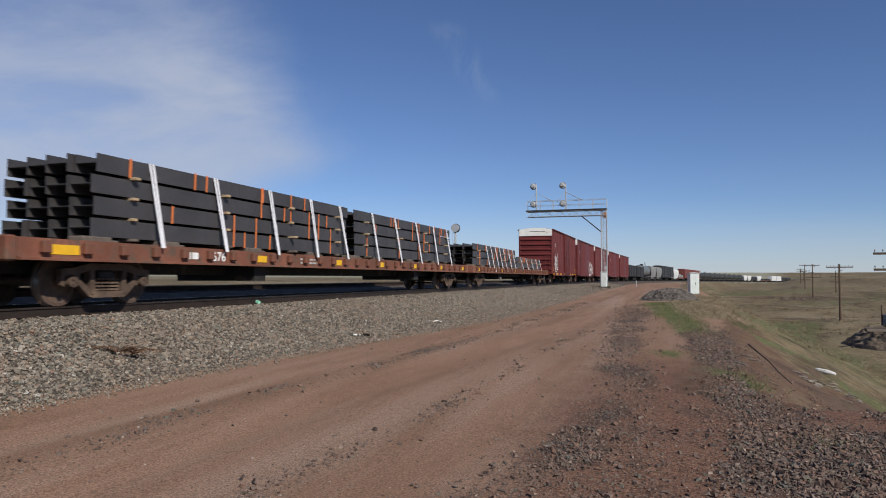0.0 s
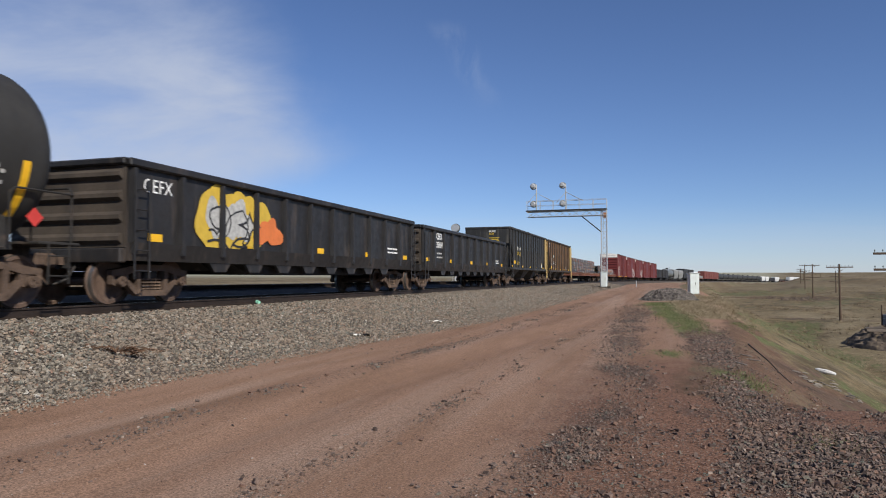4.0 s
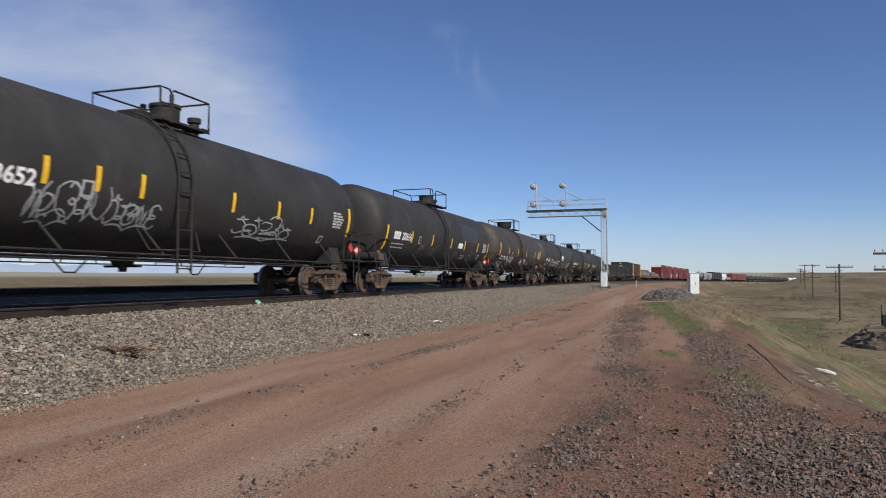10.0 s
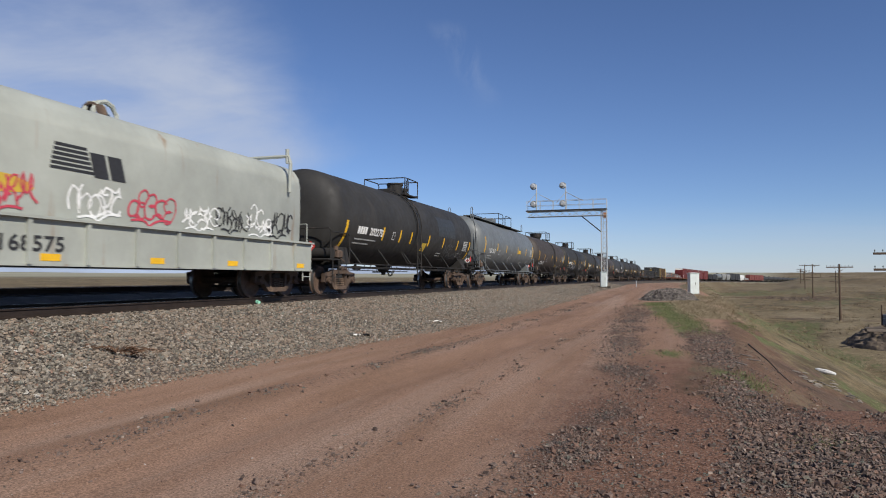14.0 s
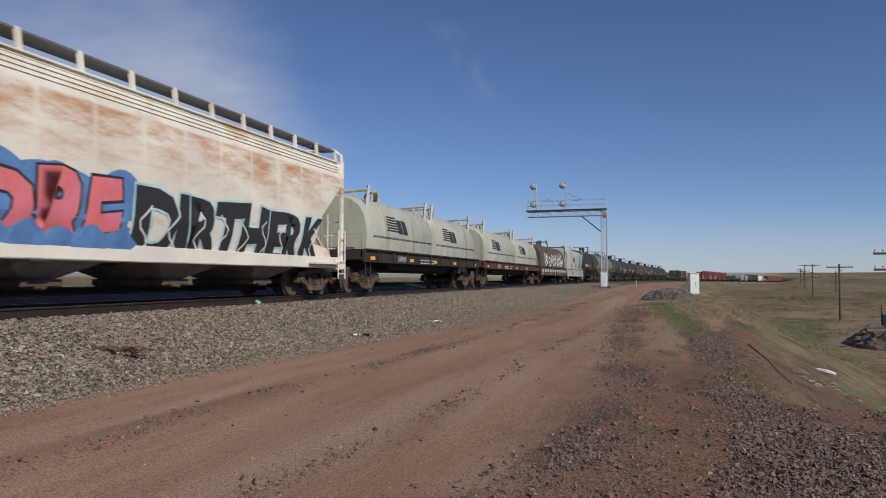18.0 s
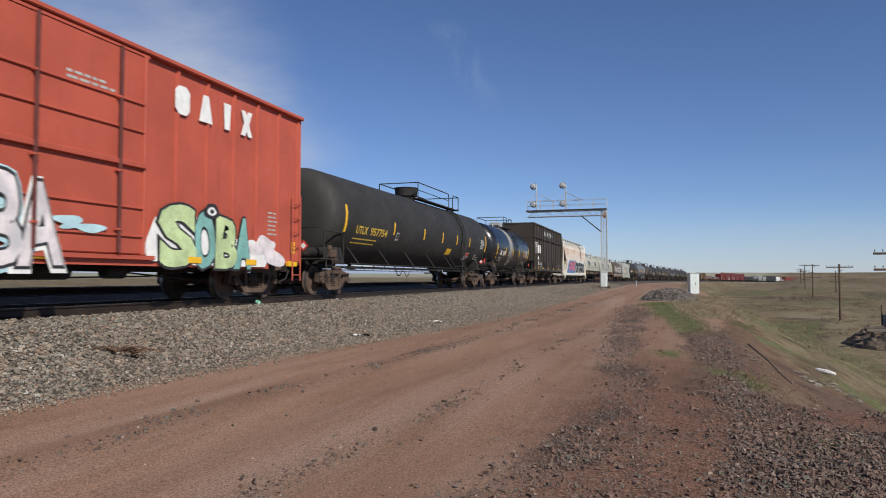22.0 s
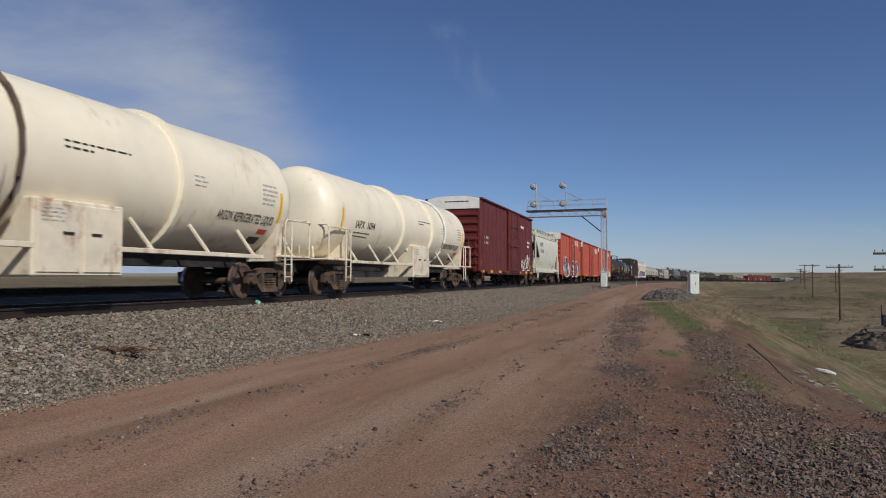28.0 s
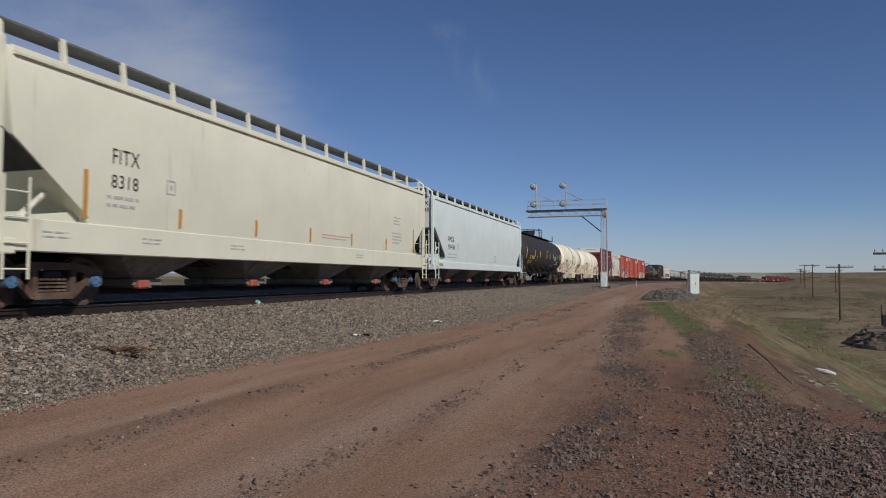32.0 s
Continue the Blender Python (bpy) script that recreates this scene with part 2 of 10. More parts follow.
def ground_z(x, y):
    u = x - bend(y)
    far = math.hypot(x, y)
    plateau = min(0.005 * max(0.0, y), 0.45) - min(drop(max(y, BEND)), 6.0)
    z = plateau
    lump = noise.noise((x * 0.6, y * 0.6, 3.1)) * 0.03 + noise.noise((x * 0.12, y * 0.12, 7.7)) * 0.06
    if u < -19:
        z = plateau + 0.10 - ease((-19 - u) / 6) * 0.25 + min(16.0, max(0.0, far - 60) * 0.0105) * ease((-u - 19) / 60)
    elif u > lerp(y, CREST):
        d = u - lerp(y, CREST)
        deep = lerp(y, VALLEY)
        z = plateau - min(deep, 0.50 * d * ease(d / 1.6 + 0.15)) + ease((d - deep * 1.7) / 4 + 0.5) * 0.15
        lump *= 1 + min(4.0, d * 0.5)
        z += (0.9 * noise.noise((x * 0.05, y * 0.03, 4.4)) + 0.35 * noise.noise((x * 0.17, y * 0.10, 2.2))) * ease((d - 9) / 12)
        z += 0.035 * max(0.0, d - 20) * ease((260 - d) / 240 + 0.35) + ease((d - 120) / 500) * 2.5
    else:
        # wheel ruts of the dirt road
        mid = lerp(y, TOE)
        for rut in (mid + 1.7, mid + 3.5):
            z -= 0.035 * math.exp(-((u - rut) / 0.3) ** 2)
        z += 0.03 * math.exp(-((u - mid - 2.6) / 0.5) ** 2)
        lump *= 0.5 + 0.9 * ease((u + 1.5) / 2)
    way = math.degrees(math.atan2(x, y))
    if y > 0 and way > 8.0 and far > 165:
        k = ease((way - 8.0) / 1.8) * ease((far - 165) / 300)
        z += (max(z, 1.75 + far * 0.0040 * ease((way - 9.0) / 8.0) + 0.7 * noise.noise((x * 0.03, y * 0.02, 9.0))) - z) * k
    hill = max(0.0, far - 500) * 0.002 * ease((far - 500) / 800)
    return z + lump * min(1.0, 12 / max(4.0, far * 0.3)) + hill + noise.noise((x * 0.004, y * 0.004, 1.2)) * 3.0 * ease((far - 250) / 900)


def ground_material():
    ma = bpy.data.materials.new("prairie ground: red dirt, gravel and grass")
    ma.use_nodes = True
    n = nodes_of(ma.node_tree)
    lk = ma.node_tree.links.new
    bs = n("ShaderNodeBsdfPrincipled", Roughness=0.95)
    bs.inputs["Specular IOR Level"].default_value = 0.15
    out = n("ShaderNodeOutputMaterial")
    lk(bs.outputs[0], out.inputs[0])
    at = n("ShaderNodeAttribute", attribute_name="zones")
    sep = n("ShaderNodeSeparateColor")
    lk(at.outputs["Color"], sep.inputs[0])
    geo = n("ShaderNodeNewGeometry")
    def tex(sc, det=6, stretch=None):
        t = n("ShaderNodeTexNoise", Scale=sc, Detail=det, Roughness=0.65)
        v = geo.outputs["Position"]
        if stretch:
            mp = n("ShaderNodeMapping")
            mp.inputs["Scale"].default_value = stretch
            lk(v, mp.inputs["Vector"])
            v = mp.outputs[0]
        lk(v, t.inputs["Vector"])
        return t.outputs["Fac"]
    def ramp(v, lo, hi, a=0.0, b=1.0):
        x = n("ShaderNodeMapRange", interpolation_type="SMOOTHSTEP")
        for i, val in ((1, lo), (2, hi), (3, a), (4, b)):
            x.inputs[i].default_value = val
        lk(v, x.inputs[0])
        return x.outputs[0]
    def math_(op, a, b):
        x = n("ShaderNodeMath", operation=op, use_clamp=True)
        for i, v in enumerate((a, b)):
            if isinstance(v, float):
                x.inputs[i].default_value = v
            else:
                lk(v, x.inputs[i])
        return x.outputs[0]
    def mix(fac, a, b):
        x = n("ShaderNodeMix", data_type="RGBA")
        for s, v in ((0, fac), (6, a), (7, b)):
            if isinstance(v, tuple):
                x.inputs[s].default_value = (*v, 1)
            else:
                lk(v, x.inputs[s])
        return x.outputs[2]
    # red dirt, packed in the ruts, with crushed stone
    dirt = mix(ramp(tex(1.0, 7, (1.0, 0.16, 1.0)), 0.35, 0.65), (0.222, 0.132, 0.085), (0.285, 0.176, 0.120))
    dirt = mix(ramp(tex(0.8, 8, (1.0, 0.05, 1.0)), 0.48, 0.66, 0.0, 0.8), dirt, (0.31, 0.215, 0.160))
    dirt = mix(ramp(tex(26, 5), 0.54, 0.76, 0.0, 0.5), dirt, (0.135, 0.080, 0.058))
    peb = n("ShaderNodeTexVoronoi", Scale=30.0)
    lk(geo.outputs["Position"], peb.inputs["Vector"])
    pebble = mix(ramp(tex(90, 2), 0.3, 0.7), (0.13, 0.105, 0.09), (0.30, 0.27, 0.24))
    dirt = mix(math_("MULTIPLY", ramp(peb.outputs["Distance"], 0.10, 0.24, 1.0, 0.0), ramp(tex(2.2), 0.48, 0.66)), dirt, pebble)
    # dark crushed stone trodden into the verge, lowered further for shaded gaps between stones
    grav = mix(ramp(tex(38, 4), 0.38, 0.62), (0.032, 0.023, 0.019), (0.125, 0.078, 0.060))
    grass = mix(ramp(tex(0.5, 8), 0.38, 0.62), (0.130, 0.096, 0.050), (0.225, 0.172, 0.098))
    grass = mix(ramp(tex(0.30, 7, (1.0, 0.4, 1.0)), 0.46, 0.60, 0.0, 0.8), grass, (0.085, 0.068, 0.040))
    grass = mix(ramp(tex(0.07, 6, (1.0, 0.45, 1.0)), 0.50, 0.60, 0.0, 0.75), grass, (0.25, 0.205, 0.13))
    grass = mix(ramp(tex(1.3, 7, (1.0, 0.5, 1.0)), 0.56, 0.68, 0.0, 0.8), grass, (0.060, 0.045, 0.030))
    grass = mix(ramp(tex(7, 6), 0.45, 0.7, 0.0, 0.8), grass, (0.062, 0.050, 0.028))
    grass = mix(ramp(tex(2.6, 6, (1.0, 0.45, 1.0)), 0.52, 0.68, 0.0, 0.55), grass, (0.255, 0.210, 0.122))
    green = mix(ramp(tex(5, 5), 0.35, 0.65), (0.075, 0.085, 0.034), (0.135, 0.145, 0.062))
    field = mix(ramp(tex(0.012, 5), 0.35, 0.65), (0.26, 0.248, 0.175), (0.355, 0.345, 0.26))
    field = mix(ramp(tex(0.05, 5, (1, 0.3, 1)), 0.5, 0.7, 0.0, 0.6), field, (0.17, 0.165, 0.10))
    wob = tex(1.3, 7, (1.0, 0.25, 1.0))
    at2 = n("ShaderNodeAttribute", attribute_name="soil")
    sep2 = n("ShaderNodeSeparateColor")
    lk(at2.outputs["Color"], sep2.inputs[0])
    def zone(ch, sep=sep):
        return ramp(math_("ADD", math_("MULTIPLY", sep.outputs[ch], 0.68), math_("MULTIPLY", ramp(wob, 0.30, 0.70), 0.34)), 0.40, 0.62)
    dark = mix(ramp(tex(30, 5), 0.38, 0.62), (0.105, 0.054, 0.036), (0.222, 0.124, 0.083))
    dirt = mix(ramp(math_("ADD", at2.outputs["Alpha"], math_("MULTIPLY", ramp(tex(0.8, 6), 0.3, 0.7), 0.35)), 0.35, 1.1), dirt, dark)
    c = mix(zone(0), dirt, grav)
    c = mix(zone(1), c, grass)
    # bare red soil, dark scrub and pale dead grass
    red = mix(ramp(tex(3.5, 6), 0.35, 0.65), (0.100, 0.055, 0.036), (0.165, 0.096, 0.064))
    red = mix(ramp(tex(17, 5), 0.46, 0.62, 0.0, 0.85), red, (0.095, 0.070, 0.043))
    red = mix(ramp(tex(1.1, 6), 0.48, 0.62, 0.0, 0.7), red, (0.15, 0.112, 0.07))
    c = mix(zone(0, sep2), c, red)
    tan = mix(ramp(tex(2.4, 6), 0.35, 0.65), (0.15, 0.115, 0.066), (0.27, 0.215, 0.13))
    c = mix(math_("MULTIPLY", zone(2, sep2), ramp(tex(6.0, 5), 0.32, 0.60)), c, tan)
    scrub = mix(ramp(tex(1.6, 6), 0.4, 0.6), (0.045, 0.032, 0.024), (0.13, 0.085, 0.06))
    c = mix(math_("MULTIPLY", zone(1, sep2), ramp(tex(0.8, 6), 0.40, 0.55)), c, scrub)
    c = mix(math_("MULTIPLY", zone(2), ramp(tex(3.2, 7, (1.0, 0.2, 1.0)), 0.32, 0.60)), c, green)
    speck = ramp(tex(48, 4), 0.36, 0.64, 0.66, 1.30)
    sp3 = n("ShaderNodeCombineColor")
    for k in range(3):
        lk(speck, sp3.inputs[k])
    mul = n("ShaderNodeMix", data_type="RGBA", blend_type="MULTIPLY")
    mul.inputs[0].default_value = 1.0
    lk(c, mul.inputs[6]), lk(sp3.outputs[0], mul.inputs[7])
    c = mul.outputs[2]
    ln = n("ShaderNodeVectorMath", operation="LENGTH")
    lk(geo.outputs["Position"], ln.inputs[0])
    # the right-hand prairie stays brown and tussocky to the skyline
    heath = mix(ramp(tex(0.035, 7, (1.0, 0.35, 1.0)), 0.38, 0.62), (0.135, 0.098, 0.055), (0.205, 0.160, 0.098))
    heath = mix(ramp(tex(0.10, 7, (1.0, 0.3, 1.0)), 0.50, 0.64, 0.0, 0.8), heath, (0.085, 0.064, 0.040))
    heath = mix(ramp(tex(0.016, 5), 0.52, 0.64, 0.0, 0.6), heath, (0.120, 0.118, 0.055))
    heath = mix(ramp(tex(0.32, 7, (1.0, 0.35, 1.0)), 0.52, 0.66, 0.0, 0.75), heath, (0.265, 0.220, 0.135))
    field = mix(at.outputs["Alpha"], field, heath)
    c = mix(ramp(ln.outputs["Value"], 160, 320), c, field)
    lk(c, bs.inputs["Base Color"])
    bp = n("ShaderNodeBump", Strength=1.0, Distance=0.010)
    lk(math_("ADD", math_("MULTIPLY", tex(55, 5), 0.8), math_("MULTIPLY", tex(5, 5), 0.2)), bp.inputs["Height"])
    lk(bp.outputs[0], bs.inputs["Normal"])
    return ma


def spread(lo, hi, fine, step, grow):
    """Grid lines: dense in the fine stretch, growing beyond it."""
    a, b = fine
    xs = list(np.arange(a, b, step))
    d, x = step, xs[-1]
    while x < hi:
        d *= grow
        x += d
        xs.append(x)
    d, x = step, a
    while x > lo:
        d *= grow
        x -= d
        xs.insert(0, x)
    return xs


WINDROW = ((4, -5.15), (5.3, -5.1), (7.3, -5.5), (8.2, -5.3), (10, -4.9), (15, -4.67), (30, -4.4), (70, -4.1))
MIDROW = ((4, -1.3), (6, -1.0), (7.7, -0.6), (9.5, -0.45), (10.6, -0.42), (13.8, -0.93), (20, -1.1), (30, -1.25), (45, -1.6))
# strips of ground cover: ends, half width, strength
GREEN = ((-0.30, 40, 0.25, 29, 0.70, 0.95), (0.35, 28, 0.95, 19.3, 0.55, 0.85), (0.62, 12.6, 1.05, 11.2, 0.34, 0.62), (1.62, 7.5, 2.4, 7.35, 0.30, 0.75), (0.0, 15.2, 0.25, 14.4, 0.25, 0.6), (6.0, 52, 13, 84, 3.0, 1.0),
         (2.8, 25, 4.7, 28, 0.65, 0.70), (5.6, 23, 8.5, 21, 1.5, 0.75), (14, 190, 30, 230, 11, 0.85), (24, 140, 60, 180, 8, 0.5), (8, 36, 12, 50, 1.8, 0.45))
REDSOIL = ((1.25, 10.6, 2.5, 21.0, 1.15, 1.0), (2.5, 20, 2.9, 31, 0.85, 0.8), (2.2, 13.2, 3.4, 15.5, 1.3, 0.9), (3.6, 18.5, 5.6, 21, 0.8, 0.75), (14.5, 170, 21, 164, 5.5, 1.0))
SCRUB = ((22.5, 166, 28, 158, 6.0, 1.0), (15, 92, 24, 97, 2.6, 0.75), (3.1, 16.6, 5.4, 20.4, 0.70, 0.85), (3.4, 25, 4.2, 26, 0.6, 0.6), (2.9, 19.5, 4.3, 23.5, 0.55, 0.7), (32, 150, 46, 165, 4, 0.7), (60, 260, 130, 270, 7, 0.7), (44, 118, 60, 122, 2.5, 0.6))
DEADGRASS = ((1.1, 44, 1.6, 27, 0.65, 1.0), (1.8, 33, 3.0, 34, 0.5, 0.9), (3.0, 40, 2.6, 60, 0.8, 0.7), (10, 55, 16, 62, 3.4, 0.85), (18, 60, 34, 110, 9, 0.6), (12, 100, 30, 120, 6, 0.6), (40, 200, 90, 240, 20, 0.7))


def cover(x, y, strips):
    best = 0.0
    for ax, ay, bx, by, r, w in strips:
        dx, dy = bx - ax, by - ay
        t = min(1.0, max(0.0, ((x - ax) * dx + (y - ay) * dy) / (dx * dx + dy * dy)))
        d = math.hypot(x - ax - t * dx, y - ay - t * dy) / r
        if d < 1.6:
            best = max(best, w * ease((1.6 - d) / 1.2))
    return best


def gravel_share(u, y):
    """How much crushed stone lies on the dirt: windrows along the road and the verge's edge."""
    broken = 0.55 + 1.1 * noise.noise((u * 0.8, y * 0.55, 2.0)) + 0.5 * noise.noise((u * 2.6, y * 1.9, 5.0))
    left = 0.62 * math.exp(-((u - lerp(y, WINDROW) + 0.15 * noise.noise((0.1, y * 0.9, 3.0))) / 0.38) ** 2) * max(0.35, broken)
    third = 0.55 * math.exp(-((u + 2.95 - 0.035 * y + 0.25 * noise.noise((0.3, y * 0.5, 1.0))) / 0.22) ** 2) * ease((26 - y) / 10) * broken
    mid = 0.72 * math.exp(-((u - lerp(y, MIDROW) + 0.10 * noise.noise((0.3, y * 0.9, 8.0))) / (0.42 + 0.010 * y)) ** 2) * ease((44 - y) / 14) * (max(0.62, broken) + 0.12 * ease((y - 8) / 3))
    edge = ease((u - 0.12 + 0.45 * noise.noise((u * 0.5, y * 0.4, 6.0))) / 0.7) * ease((25 - y) / 8) * (0.86 + 0.30 * ease((y - 10) / 2) + 1.15 * noise.noise((u * 0.9, y * 0.7, 1.5)) + 0.45 * noise.noise((u * 2.5, y * 2.2, 7.5)))
    edge *= ease((lerp(y, CREST) + 0.45 - u) / 0.5) if y > 9.4 else 1.0
    loose = 0.52 * ease((u + 2.2) / 2.2) * ease((13 - y) / 6) * (0.7 + 0.9 * noise.noise((u * 0.9, y * 0.9, 11.0)))
    d = u - lerp(y, CREST)
    slope = 0.36 * ease(d / 0.4) * ease((2.6 - d) / 1.2) * ease((22 - y) / 6) * (0.7 + noise.noise((u * 1.2, y * 0.8, 21.0))) if y > 9.4 else 0.0
    return min(1.0, max(0.0, left, third, mid, edge, loose, slope))


def build_ground():
    xs = spread(-4200, 4200, (-9, 10), 0.22, 1.08)
    ys = spread(-3000, 4600, (2, 40), 0.30, 1.05)
    verts, cols, soil = [], [], []
    for y in ys:
        b = bend(y)
        for x in xs:
            verts.append((x, y, ground_z(x, y)))
            u = x - b
            d = u - lerp(y, CREST)
            gravel = gravel_share(u, y) * (0.9 if u > -2 else 0.55) if -8 < u < 5 and -15 < y < 45 else 0.0
            grass = ease((d - 0.3) / 1.8) if u > -6 else ease((-18.5 - u) / 1.5)
            near = -3 < u < 140 and -20 < y < 320
            green = cover(u, y, GREEN) if near else 0.0
            if 5 < u < 40 and y < 200:
                green = max(green, 0.04 + 0.9 * noise.noise((x * 0.12, y * 0.05, 3.0)))
            if y > 62:
                grass = max(grass, ease((y - 62) / 25) * ease((u - 0.5) / 2))
            cols.append((gravel, grass, green, max(ease((u + 1) / 5), ease((math.degrees(math.atan2(x, y)) - 6.5) / 2.5)) if y > 0 else 0.0))
            soil.append((cover(u, y, REDSOIL), cover(u, y, SCRUB), cover(u, y, DEADGRASS), ease((u + 2.6) / 2.4) * ease((20 - y) / 12) * ease((6 - u) / 3)) if near else (0, 0, 0, 0))
    nx = len(xs)
    faces = [(j * nx + i, j * nx + i + 1, (j + 1) * nx + i + 1, (j + 1) * nx + i) for j in range(len(ys) - 1) for i in range(nx - 1)]
    me = bpy.data.meshes.new("ground")
    me.from_pydata(verts, [], faces)
    at = me.color_attributes.new("zones", "FLOAT_COLOR", "POINT")
    at.data.foreach_set("color", np.array(cols, dtype=np.float32).ravel())
    at = me.color_attributes.new("soil", "FLOAT_COLOR", "POINT")
    at.data.foreach_set("color", np.array(soil, dtype=np.float32).ravel())
    me.shade_smooth()
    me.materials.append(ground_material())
    tagged(new("ground", me), "red dirt road, gravel verge and dry grass prairie", "ground", kind="structure")


build_ground()

# ---- railway ----
def stone_material(name, hues, dust, amount=0.5):
    """Loose stones: each takes one of several hues (share, colour); road dust lies on them in drifts."""
    ma = bpy.data.materials.new(name)
    ma.use_nodes = True
    n = nodes_of(ma.node_tree)
    lk = ma.node_tree.links.new
    bs = n("ShaderNodeBsdfPrincipled", Roughness=0.9)
    bs.inputs["Specular IOR Level"].default_value = 0.25
    out = n("ShaderNodeOutputMaterial")
    lk(bs.outputs[0], out.inputs[0])
    geo = n("ShaderNodeNewGeometry")
    cr = n("ShaderNodeValToRGB")
    cr.color_ramp.interpolation = "CONSTANT"
    total, at = sum(q for q, _ in hues), 0.0
    for k, (q, c) in enumerate(hues):
        e = cr.color_ramp.elements[k] if k < 2 else cr.color_ramp.elements.new(at)
        e.position, e.color = at, (*c, 1)
        at += q / total
    lk(geo.outputs["Random Per Island"], cr.inputs[0])
    def tex(sc, det, lo, hi, a, b):
        t = n("ShaderNodeTexNoise", Scale=sc, Detail=det, Roughness=0.65)
        lk(geo.outputs["Position"], t.inputs["Vector"])
        x = n("ShaderNodeMapRange", interpolation_type="SMOOTHSTEP")
        for i, val in ((1, lo), (2, hi), (3, a), (4, b)):
            x.inputs[i].default_value = val
        lk(t.outputs["Fac"], x.inputs[0])
        return x.outputs[0]
    grain = n("ShaderNodeMix", data_type="RGBA", blend_type="MULTIPLY")
    grain.inputs[0].default_value = 1.0
    cb = n("ShaderNodeCombineColor")
    g = tex(60, 3, 0.3, 0.7, 0.72, 1.25)
    for i in range(3):
        lk(g, cb.inputs[i])
    lk(cr.outputs[0], grain.inputs[6]), lk(cb.outputs[0], grain.inputs[7])
    mx = n("ShaderNodeMix", data_type="RGBA")
    mx.inputs[7].default_value = (*dust, 1)
    lk(tex(0.7, 6, 0.42, 0.72, 0.0, amount), mx.inputs[0]), lk(grain.outputs[2], mx.inputs[6]), lk(mx.outputs[2], bs.inputs["Base Color"])
    return ma


# bed colour kept below the stones': the shade in their gaps is put into it
m_ballast = material("crushed grey ballast", (0.085, 0.068, 0.054), 0.95, 0, 0.35, 1.2, (0.05, 0.04, 0.033), 0.5, bump=0.02, bscale=22.0, world_space=True)
m_stone = stone_material("ballast stone", ((3, (0.235, 0.205, 0.165)), (2.4, (0.165, 0.145, 0.118)), (2.2, (0.265, 0.207, 0.155)), (1.4, (0.100, 0.086, 0.070)), (1.3, (0.320, 0.28, 0.225)), (0.5, (0.235, 0.155, 0.115)), (0.12, (0.42, 0.39, 0.34)), (0.8, (0.16, 0.165, 0.14))), (0.23, 0.170, 0.125), 0.5)
m_dstone = stone_material("dark crushed stone", ((3, (0.128, 0.098, 0.082)), (2, (0.168, 0.126, 0.104)), (1.2, (0.068, 0.053, 0.046)), (1.6, (0.190, 0.118, 0.088)), (0.5, (0.26, 0.205, 0.165)), (0.7, (0.12, 0.12, 0.098))), (0.185, 0.112, 0.080), 0.6)
m_rstone = stone_material("road pebble", ((3, (0.14, 0.085, 0.062)), (2, (0.085, 0.062, 0.052)), (1.2, (0.24, 0.165, 0.125)), (0.6, (0.34, 0.29, 0.25)), (1, (0.19, 0.10, 0.07))), (0.24, 0.15, 0.105), 0.3)


def ballast_profile(s):
    y = s
    toe = lerp(y, TOE)
    top = RAILZ - 0.20
    low = min(0.005 * max(0.0, y), 0.45) - 0.08
    return [(-23.5, low - 0.3), (-20.0, top - 0.1), (-17.9, top + FARZ), (-14.2, top + FARZ), (-13.3, top), (-10.05, top), (-9.7, top - 0.06), ((-9.7 + toe) / 2, (top + low) / 2 - 0.02), (toe, low + 0.02), (toe + 0.5, low - 0.25)]


def build_ballast():
    stations = list(np.arange(-60, 100, 2.0)) + list(np.arange(100, 1101, 20.0))
    rings = []
    for s in stations:
        x0, y0, z0, h = on_track(s)
        c, sn = math.cos(radians(h)), math.sin(radians(h))
        ring = []
        for px, pz in ballast_profile(s):
            side = px - TRACK
            ring.append((x0 + side * c, y0 + side * sn, pz - drop(s)))
        rings.append(ring)
    sh = Shape().loft(rings, caps=True)
    tagged(new("ballast_bed", sh.mesh("ballast_bed", m_ballast)), "grey crushed stone ballast bed under two tracks", "ballast", kind="structure")


build_ballast()


